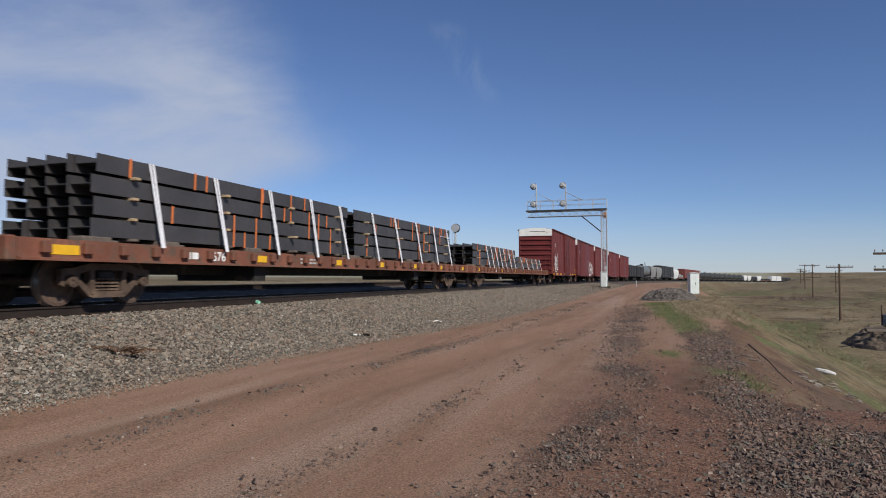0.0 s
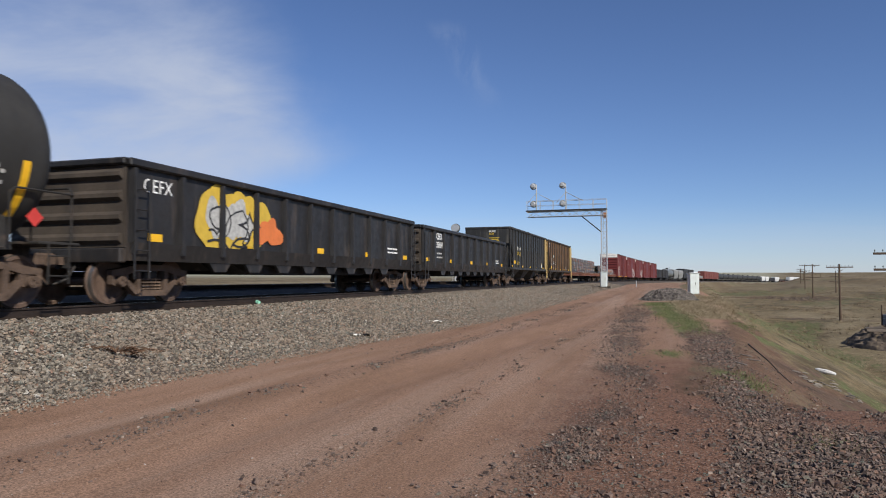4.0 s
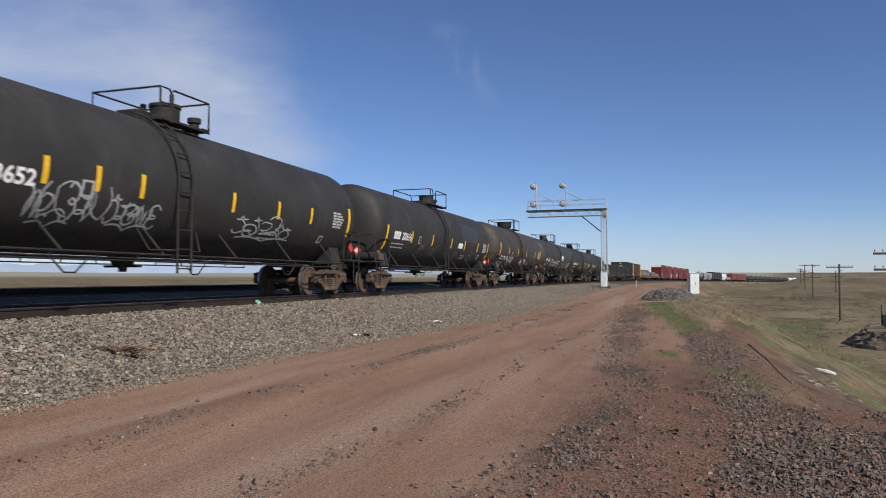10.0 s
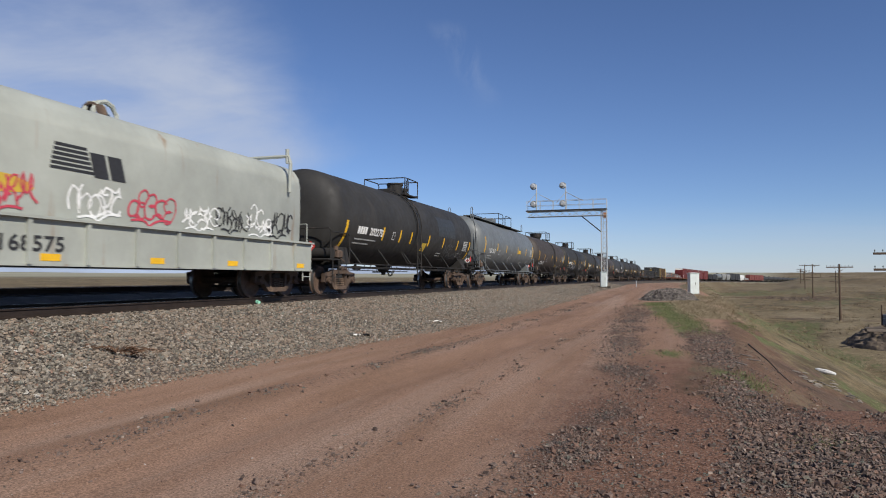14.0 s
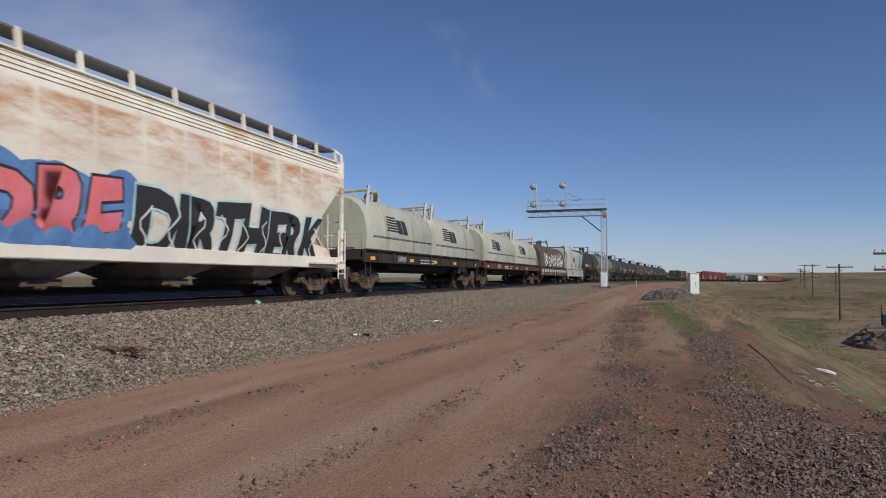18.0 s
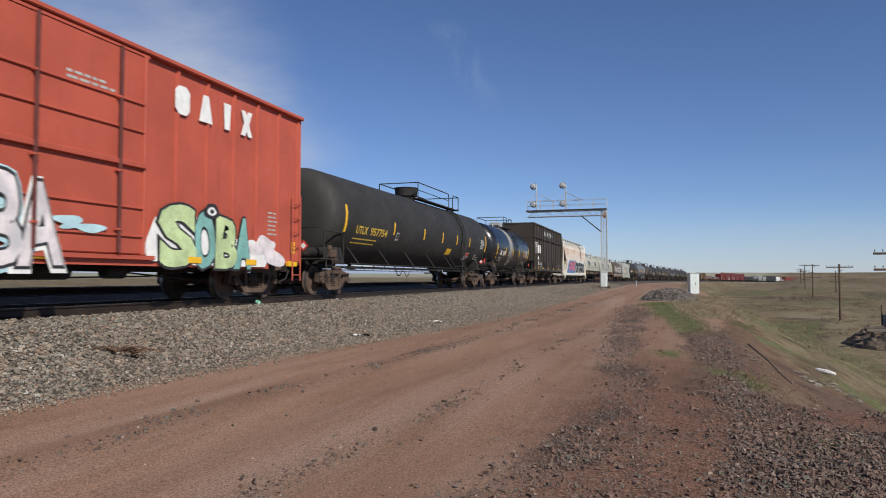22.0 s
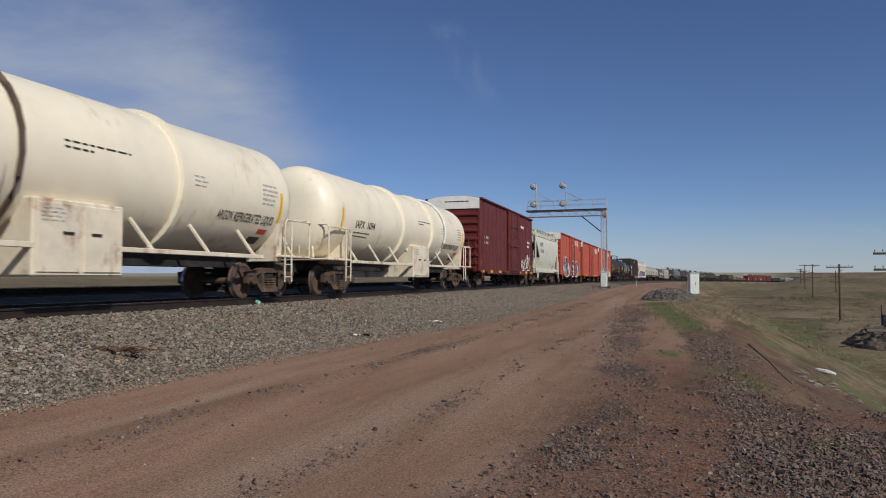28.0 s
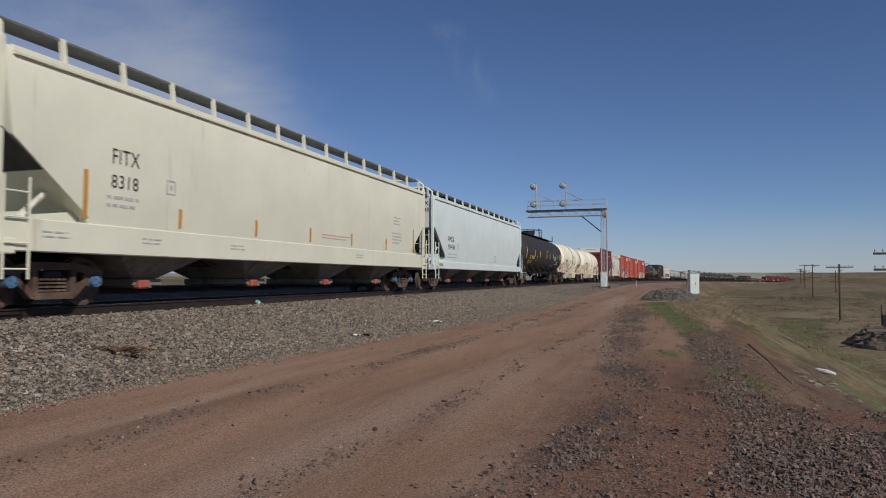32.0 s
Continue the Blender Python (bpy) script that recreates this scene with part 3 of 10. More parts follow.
def stones(name, label, places, mat, seed, small=False):
    """Many loose stones in one mesh. places: rows of x, y, z, size; small ones are five-cornered chips."""
    rng = np.random.default_rng(seed)
    cube = np.array([(-1, -1, -1), (1, -1, -1), (1, 1, -1), (-1, 1, -1), (-1, -1, 1), (1, -1, 1), (1, 1, 1), (-1, 1, 1)]) * 0.62
    tri = np.array([(0, 2, 1), (0, 3, 2), (4, 5, 6), (4, 6, 7), (0, 1, 5), (0, 5, 4), (1, 2, 6), (1, 6, 5), (2, 3, 7), (2, 7, 6), (3, 0, 4), (3, 4, 7)])
    if small:
        cube = np.array([(-1, -1, -0.5), (1, -1, -0.5), (1, 1, -0.5), (-1, 1, -0.5), (0.25, 0.1, 1.0)]) * 0.75
        tri = np.array([(0, 1, 4), (1, 2, 4), (2, 3, 4), (3, 0, 4), (0, 2, 1), (0, 3, 2)])
    nv = len(cube)
    p = np.asarray(places, dtype=np.float64)
    k = len(p)
    shape = cube[None] * rng.uniform(0.35, 1.3, (k, nv, 3)) * rng.uniform(0.5, 1.4, (k, 1, 3)) * np.array([1.15, 0.95, 0.72])
    a, b = rng.uniform(0, 6.28, k), rng.normal(0, 0.55, k)
    ca, sa, cb, sb = np.cos(a), np.sin(a), np.cos(b), np.sin(b)
    rot = np.stack([np.stack([ca, -sa * cb, sa * sb], -1), np.stack([sa, ca * cb, -ca * sb], -1), np.stack([0 * a, sb, cb], -1)], 1)
    v = np.einsum("kij,knj->kni", rot, shape) * (p[:, 3] * 0.5)[:, None, None] + p[:, None, :3]
    f = (tri[None] + (np.arange(k) * nv)[:, None, None]).reshape(-1, 3)
    me = bpy.data.meshes.new(name)
    me.vertices.add(k * nv), me.loops.add(len(f) * 3), me.polygons.add(len(f))
    me.vertices.foreach_set("co", v.ravel())
    me.polygons.foreach_set("loop_start", np.arange(0, len(f) * 3, 3))
    me.loops.foreach_set("vertex_index", f.ravel())
    me.update(calc_edges=True)
    me.shade_flat()
    me.materials.append(mat)
    tagged(new(name, me), label, "stones", kind="stuff")


def ballast_top(x, y):
    pr = ballast_profile(y)
    for (a, p), (b, q) in zip(pr, pr[1:]):
        if a <= x <= b:
            return p + (q - p) * (x - a) / (b - a)
    return -9


def scatter_stones():
    rng = np.random.default_rng(4)
    rows = []
    while len(rows) < 86000:
        y = 3 + 45 * rng.random() ** 1.45
        toe = lerp(y, TOE)
        x = rng.uniform(-10.35, toe + 0.20 + 0.35 * rng.random() ** 3)
        z = ballast_top(x, y) if x < toe else ground_z(x, y)
        rows.append((x, y, max(z, ground_z(x, y)) + rng.normal(0.006, 0.014), rng.uniform(0.040, 0.072) * (1 + y * 0.006) * (1.0 if x < toe - 0.25 else 0.65) if rng.random() < 0.86 else rng.uniform(0.07, 0.10) * (1.0 if x < toe - 0.2 else 0.6)))
    for _ in range(15000):
        y = 44 + 70 * rng.random() ** 1.3
        toe = lerp(y, TOE)
        x = rng.uniform(-10.2, toe + 0.2)
        b = bend(y)
        z = ballast_top(x, y) - drop(y) if y > BEND else ballast_top(x, y)
        rows.append((x + b, y, z + rng.normal(0.01, 0.02), rng.uniform(0.07, 0.13)))
    stones("ballast_stones", "loose grey crushed ballast stones beside the rails", rows, m_stone, 1)
    rows, chips = [], []
    while len(rows) + len(chips) < 165000:
        y = 3.2 + 36 * rng.random() ** 1.6
        x = rng.uniform(-7.2, 3.4)
        g = gravel_share(x, y)
        if rng.random() > g ** 1.5 * 1.15 + 0.008:
            continue
        big = (0.014 + 0.03 * rng.random() ** 1.5) * (0.52 + 0.38 * g)
        if rng.random() < (0.07 * g if x > 0 else 0.02):
            big = rng.uniform(0.042, 0.066)
        size = big * (1 + 0.012 * y)
        (rows if big > 0.026 else chips).append((x, y, ground_z(x, y) + rng.normal(0.10, 0.18) * big, size))
    stones("verge_stones", "dark crushed stones lying on the red dirt verge", rows, m_dstone, 2)
    stones("stone_chips", "small dark stone chips trodden into the red dirt", chips, m_dstone, 5, True)
    rows = []
    for _ in range(70000):
        y = 3.2 + 24 * rng.random() ** 1.5
        x = rng.uniform(-7.2, 2.0) if rng.random() < 0.5 else rng.uniform(-3.2, 1.0)
        rows.append((x, y, ground_z(x, y), rng.uniform(0.006, 0.016) if rng.random() < 0.95 else rng.uniform(0.018, 0.034)))
    stones("road_pebbles", "small pebbles strewn over the red dirt road", rows, m_rstone, 3, True)


scatter_stones()

RAIL = [(-0.07, -0.17), (0.07, -0.17), (0.07, -0.155), (0.012, -0.135), (0.012, -0.04), (0.036, -0.03), (0.036, -0.005), (0.026, 0), (-0.026, 0), (-0.036, -0.005), (-0.036, -0.03), (-0.012, -0.04), (-0.012, -0.135), (-0.07, -0.155)]


def build_track(name, offset, label, lift=0.0):
    tr = thing(name, label, "railway track", kind="structure")
    stations = [-60.0] + list(np.arange(-20, 60, 10.0)) + list(np.arange(60, 1101, 15.0))
    for side in (-0.7535, 0.7535):
        rings, tops = [], []
        for s in stations:
            x0, y0, z0, h = on_track(s, offset)
            z0 += lift
            c, sn = math.cos(radians(h)), math.sin(radians(h))
            rings.append([(x0 + (side + px) * c, y0 + (side + px) * sn, z0 + pz) for px, pz in RAIL])
            tops.append([(x0 + (side + px) * c, y0 + (side + px) * sn, z0 + 0.0015) for px in (-0.024, 0.024)])
        rail = part("rail", Shape().loft(rings), m_rail, tr)
        part("rail_head", Shape().loft(tops, caps=False, closed=False), m_railtop, rail, "polished running surface")
    tie = Shape().slab(-1.29, 1.29, -0.115, 0.115, -0.35, -0.172, 0.012).mesh("tie", m_tie)
    rng = random.Random(int(offset * 10) + 5)
    for i in range(120):
        s = -2 + i * 0.535
        x0, y0, z0, h = on_track(s, offset)
        z0 += lift
        t = part("tie", tie, m_tie, tr)
        t.matrix_basis = pose(x0 + rng.uniform(-0.03, 0.03), y0, z0, 0, 0, rng.uniform(-1, 1))
    far = Shape()
    for i in range(180):
        s = 62.3 + i * 0.535 * 2
        x0, y0, z0, h = on_track(s, offset)
        z0 += lift
        far.box(x0 - 1.29, x0 + 1.29, y0 - 0.115, y0 + 0.115, z0 - 0.35, z0 - 0.172)
    part("ties", far, m_tie, tr)["kind"] = "stuff"


build_track("near_track", 0.0, "rusty steel rails on dark ties in ballast")
build_track("far_track", -GAP, "second pair of rails beyond the train", FARZ)

# ---- railway cars: shared pieces ----
# in a car's own space Y runs along the track (ahead is +Y), X to the road side, z = 0 is the rail head
WHEEL_R = 0.457
SHARED = {}


def shared(key, make):
    if key not in SHARED:
        SHARED[key] = make()
    return SHARED[key]


def wheel_mesh():
    sh = Shape()
    for s in (-1, 1):
        prof = [(0.09, 0.69), (0.12, 0.70), (0.30, 0.715), (0.36, 0.70), (0.395, 0.69), (0.42, 0.665), (0.482, 0.665), (0.482, 0.692), (WHEEL_R, 0.705), (WHEEL_R - 0.004, 0.80), (0.39, 0.805), (0.37, 0.785), (0.28, 0.765), (0.14, 0.795), (0.09, 0.80)]
        n = 28
        rings = [[(s * x, r * math.cos(6.28319 * k / n), r * math.sin(6.28319 * k / n)) for r, x in prof] for k in range(n)]
        sh.loft(rings + [rings[0]], caps=False)
    sh.rod([(-1.0, 0, 0), (1.0, 0, 0)], 0.085, 10)
    me = sh.mesh("wheelset", m_wheel, 35)
    me.materials.append(m_tread)
    for p in me.polygons:
        c = p.center
        if math.hypot(c.y, c.z) > 0.44 and 0.70 < abs(c.x) < 0.80:
            p.material_index = 1
    return me


def cap_mesh(mat):
    sh = Shape()
    for s in (1,):
        sh.rod([(s * 0.99, 0, 0), (s * 1.16, 0, 0)], 0.105, 14)
        for k in range(3):
            a = k * 2.0944
            p = (0.055 * math.cos(a), 0.055 * math.sin(a))
            sh.rod([(s * 1.16, *p), (s * 1.185, *p)], 0.022, 6)
    return sh.mesh("bearing_cap", mat, 35)


def frame_mesh():
    """One cast side frame: compression member, tension member, columns and pedestals round two openings."""
    sh = Shape()
    for x0, x1 in ((0.95, 1.09),):
        sh.along_x([(-1.10, 0.60), (-1.10, 0.68), (-0.80, 0.72), (-0.45, 0.80), (0.45, 0.80), (0.80, 0.72), (1.10, 0.68), (1.10, 0.60), (0.75, 0.58), (0.42, 0.67), (-0.42, 0.67), (-0.75, 0.58)], x0, x1)
        for s in (-1, 1):
            sh.along_x([(s * 1.10, 0.68), (s * 1.10, 0.40), (s * 1.02, 0.36), (s * 1.0, 0.57), (s * 0.80, 0.57), (s * 0.78, 0.36), (s * 0.68, 0.40), (s * 0.66, 0.66)], x0 + 0.01, x1 - 0.01)
            sh.along_x([(s * 0.72, 0.52), (s * 0.72, 0.40), (s * 0.46, 0.17), (s * 0.34, 0.15), (s * 0.34, 0.26), (s * 0.42, 0.30)], x0, x1)
            sh.along_x([(s * 0.36, 0.68), (s * 0.46, 0.68), (s * 0.44, 0.22), (s * 0.33, 0.22)], x0 - 0.02, x1 + 0.015)
        sh.along_x([(-0.40, 0.15), (-0.34, 0.27), (0.34, 0.27), (0.40, 0.15)], x0 - 0.03, x1 + 0.03)
    return sh.mesh("side_frame", m_truck)


def springs_mesh():
    sh = Shape()
    for x in (0.93, 1.04):
        for k in range(5):
            y = -0.24 + k * 0.12
            for j in range(4):
                z = 0.285 + j * 0.065
                sh.rod([(x, y, z), (x, y, z + 0.035)], 0.052, 8)
    return sh.mesh("springs", m_truck, 40)


def add_truck(car, y, caps=None, wheels=True):
    """A two-axle truck with its centre at y."""
    tr = part("truck", shared("bolster", lambda: Shape().slab(-1.06, 1.06, -0.2, 0.2, 0.50, 0.66, 0.03).box(-0.35, 0.35, -0.25, 0.25, 0.66, 0.80)
                              .rod([(-1.02, -0.5, 0.3), (1.02, -0.5, 0.3)], 0.035).rod([(-1.02, 0.5, 0.3), (1.02, 0.5, 0.3)], 0.035).mesh("truck", m_under)), m_under, car)
    tr.matrix_basis = pose(0, y, 0)
    a = part("side_frame", shared("sideframe", frame_mesh), m_truck, tr)
    b = part("side_frame", shared("sideframe", frame_mesh), m_truck, tr)
    b.matrix_basis = pose(0, 0, 0, 0, 0, 180)
    sp = part("spring_nest", shared("springs", springs_mesh), m_truck, tr)
    sets = []
    for dy in (-0.889, 0.889):
        w = part("wheelset", shared("wheels", wheel_mesh), m_wheel, tr)
        w.matrix_basis = pose(0, dy, WHEEL_R)
        sets.append((w, dy))
    for dy in (-0.889, 0.889):
        for turn in (0, 180):
            c = part("bearing_cap", shared(("caps", caps), lambda: cap_mesh(caps or m_truck)), m_truck, tr)
            c.matrix_basis = pose(0, dy, WHEEL_R, 0, 0, turn)
    return sets


def add_coupler(car, yend):
    """Draft sill, coupler head and uncoupling lever at one end; yend is the pulling face."""
    s = 1 if yend > 0 else -1
    sh = Shape().box(-0.2, 0.2, min(yend - s * 0.45, yend - s * 2.9), max(yend - s * 0.45, yend - s * 2.9), 0.72, 1.02)
    part("draft_sill", sh, m_under, car)
    sh = Shape().along_y([(-0.08, 0.78), (0.08, 0.78), (0.08, 0.95), (-0.08, 0.95)], min(yend - s * 0.5, yend - s * 0.2), max(yend - s * 0.5, yend - s * 0.2))
    sh.slab(-0.16, 0.14, min(yend - s * 0.25, yend - s * 0.01), max(yend - s * 0.25, yend - s * 0.01), 0.72, 1.0, 0.04)
    part("coupler", sh, m_truck, car)
    part("air_hose", Shape().rod([(0.3, yend - s * 0.5, 0.75), (0.32, yend - s * 0.3, 0.5), (0.2, yend - s * 0.05, 0.38)], 0.025), m_under, car)


def ladder(y, z0, z1, x, width, mat_r=0.014, rungs=None, dirn="y"):
    """Rungs between two stiles; on a side (along y) or on an end (along x)."""
    sh = Shape()
    n = rungs or max(2, round((z1 - z0) / 0.38))
    for k in (-0.5, 0.5):
        if dirn == "y":
            sh.rod([(x, y + k * width, z0), (x, y + k * width, z1)], mat_r * 1.3)
        else:
            sh.rod([(x + k * width, y, z0), (x + k * width, y, z1)], mat_r * 1.3)
    for i in range(n):
        z = z0 + (z1 - z0) * (i + 0.4) / n
        if dirn == "y":
            sh.rod([(x, y - width / 2, z), (x, y + width / 2, z)], mat_r)
        else:
            sh.rod([(x - width / 2, y, z), (x + width / 2, y, z)], mat_r)
    return sh


def text_mesh(words, size, bold=0.0, space=1.0):
    cu = bpy.data.curves.new("lettering", "FONT")
    cu.body, cu.size, cu.offset, cu.space_character, cu.resolution_u = words, size, bold, space, 3
    ob = bpy.data.objects.new("lettering", cu)
    me = bpy.data.meshes.new_from_object(ob)
    bpy.data.objects.remove(ob), bpy.data.curves.remove(cu)
    return me


def letter(car, words, y, z, size, mat, face, bold=0.0, space=1.05, name="lettering", out=0.008, stretch=1.0, label="", wide=None, wob=0.0):
    """Writing on the road side; y is its start, z its foot. face(z) gives the side's x."""
    me = text_mesh(words, size, bold, space)
    if wide:
        stretch = wide / max(v.co.x for v in me.vertices)
    if wob:
        # hand-drawn: heads and feet swell and lean
        for v in me.vertices:
            a, b = v.co.x * stretch, v.co.y
            q = (a * 0.9 + y, b * 1.1, 4.0)
            v.co.x += wob * 1.5 * noise.noise(q) / stretch
            v.co.y += wob * noise.noise((q[0] + 9.0, q[1], 2.0)) * (1.0 if b > 0.1 * size else 0.25)
    if abs(face(z) + face(z + size * 0.7) - 2 * face(z + size * 0.35)) > 0.002:
        # cut the letters into level strips, so that they follow the curve
        bm = bmesh.new()
        bm.from_mesh(me)
        for k in range(1, 7):
            bmesh.ops.bisect_plane(bm, geom=bm.verts[:] + bm.edges[:] + bm.faces[:], plane_co=(0, size * 0.72 * k / 7, 0), plane_no=(0, 1, 0))
        bm.to_mesh(me)
        bm.free()
    for v in me.vertices:
        a, b = v.co.x * stretch, v.co.y
        v.co = (face(z + b) + out, y + a, z + b)
    me.materials.clear()
    me.materials.append(mat)
    return part(name, me, mat, car, label)


def end_letter(car, words, x, z, size, mat, yface, bold=0.004):
    """Writing on the trailing end; x is its start on the far side."""
    me = text_mesh(words, size, bold, 1.05)
    for v in me.vertices:
        a, b = v.co.x, v.co.y
        v.co = (x + a, yface - 0.01, z + b)
    me.materials.clear()
    me.materials.append(mat)
    return part("lettering", me, mat, car)


def sheet(sh, y0, y1, z0, z1, face, out, nz=1):
    """A thin raised patch on the road side that follows its curve."""
    zs = [z0 + (z1 - z0) * i / nz for i in range(nz + 1)]
    rows = [[(face(z) + out, y0, z), (face(z) + out, y1, z), (face(z) - 0.004, y1, z), (face(z) - 0.004, y0, z)] for z in zs]
    return sh.loft(rows)


def patch(car, name, y0, y1, z0, z1, mat, face, out=0.006, nz=1, label=""):
    return part(name, sheet(Shape(), y0, y1, z0, z1, face, out, nz), mat, car, label)


def bars(car, y, z, width, rows, mat, face, pitch=0.09, h=0.035, seed=0, out=0.006):
    """Small writing as plain bars."""
    rng = random.Random(seed + int(y * 10))
    sh = Shape()
    for r in range(rows):
        p, zz = y, z - r * pitch
        end = y + width * rng.uniform(0.7, 1.0)
        while p < end:
            w = min(rng.uniform(0.10, 0.26), end - p + 0.02)
            sheet(sh, p, p + w, zz, zz + h, face, out)
            p += w + 0.05
    return part("small_print", sh, mat, car)


GLYPHS = (((0.9, 0.9), (0.3, 1.0), (0.05, 0.6), (0.7, 0.5), (0.1, 0.4), (0.1, 0.0), (0.9, 0.1)), ((0.0, 0.0), (0.35, 1.0), (0.55, 0.3), (0.75, 1.0), (1.0, 0.0)), ((0.9, 0.85), (0.45, 1.0), (0.1, 0.75), (0.85, 0.35), (0.6, 0.0), (0.0, 0.12)),
          ((0.1, 0.0), (0.15, 1.0), (0.8, 0.8), (0.2, 0.5), (0.95, 0.25), (0.1, 0.0)), ((0.5, 0.0), (0.0, 0.5), (0.5, 1.0), (1.0, 0.5), (0.5, 0.0), (1.2, -0.2)), ((0.1, 1.0), (0.15, 0.0), (0.2, 0.45), (0.9, 1.05), (0.3, 0.5), (1.0, -0.1)),
          ((0.0, 0.95), (1.0, 1.0), (0.05, 0.05), (1.1, 0.0)), ((0.0, 1.0), (0.25, 0.0), (0.5, 0.8), (0.75, 0.0), (1.05, 1.1)), ((0.1, -0.1), (0.1, 1.0), (0.9, 0.0), (0.9, 1.1)), ((0.9, 0.9), (0.2, 0.8), (0.1, 0.1), (0.8, 0.05), (0.9, 0.5), (0.5, 0.5)))


def scrawl(car, y, z, width, height, mat, face, strokes=7, seed=1, thick=0.02, out=0.009, name="graffiti", label="sprayed graffiti scrawl"):
    """A sprayed tag: slanted, overlapping strokes as flat ribbons, with a flourish."""
    rng = random.Random(seed)
    sh = Shape()
    n = max(3, int(strokes * 0.75))
    slant = rng.uniform(-0.1, 0.35)
    for k in range(n + 1):
        if k == n:
            raw = [(0.0, rng.uniform(-0.15, 0.0)), (0.5, -0.2), (1.0, rng.uniform(-0.1, 0.1))]
            w, h, cy, cz = width * rng.uniform(0.5, 1.0), height, y + rng.uniform(0, width * 0.2), z
        else:
            fx, fy = rng.random() < 0.5, rng.random() < 0.4
            raw = [(1 - a if fx else a, 1 - b if fy else b) for a, b in rng.choice(GLYPHS)]
            w, h = width / n * rng.uniform(1.1, 1.8), height * rng.uniform(0.55, 1.0)
            cy, cz = y + width * k / n, z + height * rng.uniform(0.0, 0.2)
        pts = []
        for (a0, b0), (a1, b1) in zip(raw, raw[1:]):
            for i in range(4):
                t = i / 4
                bow = 0.24 * math.sin(math.pi * t)
                a, b = a0 + (a1 - a0) * t - bow * (b1 - b0), b0 + (b1 - b0) * t + bow * (a1 - a0)
                pts.append((cy + w * (a + slant * b), cz + h * b))
        pts.append((cy + w * (raw[-1][0] + slant * raw[-1][1]), cz + h * raw[-1][1]))
        ribbon(sh, pts, thick * rng.uniform(0.7, 1.1), face, out + 0.0005 * k)
    return part(name, sh, mat, car, label)


def ribbon(sh, pts, thick, face, out, closed=False):
    m = len(pts)
    rows = []
    for i, (a, b) in enumerate(pts):
        p, q = pts[max(0, i - 1)], pts[min(m - 1, i + 1)]
        dy, dz = q[0] - p[0], q[1] - p[1]
        d = math.hypot(dy, dz) or 1
        ny, nz = -dz / d * thick, dy / d * thick
        rows.append([(face(b + nz) + out, a + ny, b + nz), (face(b - nz) + out, a - ny, b - nz)])
    return sh.loft(rows, caps=False, closed=False)


def ribbon_part(car, pts, thick, mat, face, out, label):
    return part("graffiti", ribbon(Shape(), pts, thick, face, out), mat, car, label)


def blob(sh, cy, cz, ry, rz, face, out, seed=0, wob=0.15, n=36, low=0.0):
    """A rounded uneven patch of paint."""
    rng = random.Random(seed)
    ph = [rng.uniform(0, 6.28) for _ in range(3)]
    v = [(face(cz) + out, cy, cz)]
    for k in range(n):
        a = 6.28319 * k / n
        r = 1 + wob * (math.sin(2 * a + ph[0]) + 0.7 * math.sin(3 * a + ph[1]) + 0.5 * math.sin(5 * a + ph[2]))
        zz = max(low, cz + rz * r * math.sin(a))
        v.append((face(zz) + out, cy + ry * r * math.cos(a), zz))
    return sh.add(v, [(0, 1 + k, 1 + (k + 1) % n) for k in range(n)])


def piece(car, words, y, z, size, fill, line, face, bold=0.03, wid=3.0, cloud=None, seed=0, rim=0.055, halo=None):
    """A painted graffiti piece: a cloud, a dark outline and a filled word, each a little proud of the last."""
    if cloud:
        sh = Shape()
        k = max(3, int(wid / 0.6))
        for i in range(k + 1):
            blob(sh, y + wid * i / k, z + size * (0.34 + 0.05 * (i % 2)), wid / k * 1.15, size * 0.45, face, 0.008 + 0.0003 * i, seed + i, 0.06, low=z + 0.0)
        part("graffiti", sh, cloud, car, "sprayed background cloud")
    if halo:
        letter(car, words, y - 0.03, z - 0.02, size, halo, face, bold + rim + 0.05, 0.95, "graffiti", 0.010 + 0.0006 * (seed % 5), wide=wid + 0.12, wob=0.16, label="pale sprayed halo of a graffiti letter")
    letter(car, words, y, z, size, line, face, bold + rim, 0.95, "graffiti", 0.014, wide=wid + 0.05, wob=0.16, label="sprayed outline of a graffiti word")
    letter(car, words, y, z, size, fill, face, bold + 0.006, 0.95, "graffiti", 0.020, wide=wid, wob=0.16, label="sprayed fill of a graffiti word")


CARS = []      # (thing, middle at t=0, wheelsets, near)


def new_car(name, label, category, c_front, c_back, near=True):
    car = thing(name, label, category, group="freight train")
    CARS.append([car, (c_front + c_back) / 2, [], near])
    return car, c_front - c_back


def trucks(car, half, inset, caps=None):
    for s in (-1, 1):
        CARS[-1][2] += add_truck(car, s * (half - inset), caps)
        add_coupler(car, s * half)


# ---- tank cars ----
def tank_rings(r, zc, y0, y1, dome=0.62, n=56):
    rings = []
    for i in range(8):
        a = math.pi / 2 * i / 8
        rings.append((y0 + dome * (1 - math.sin(a)), r * math.cos(a) ** 0.55 if i else r))
    front = [(y0 + dome * (1 - math.sin(math.pi / 2 * i / 9)), r * (math.cos(math.pi / 2 * i / 9)) ** 0.5) for i in range(8, -1, -1)]
    back = [(y1 - (a - y0), b) for a, b in reversed(front)]
    out = []
    for y, rr in front + back:
        out.append([(rr * math.cos(6.28319 * k / n), y, zc + rr * math.sin(6.28319 * k / n)) for k in range(n)])
    return out


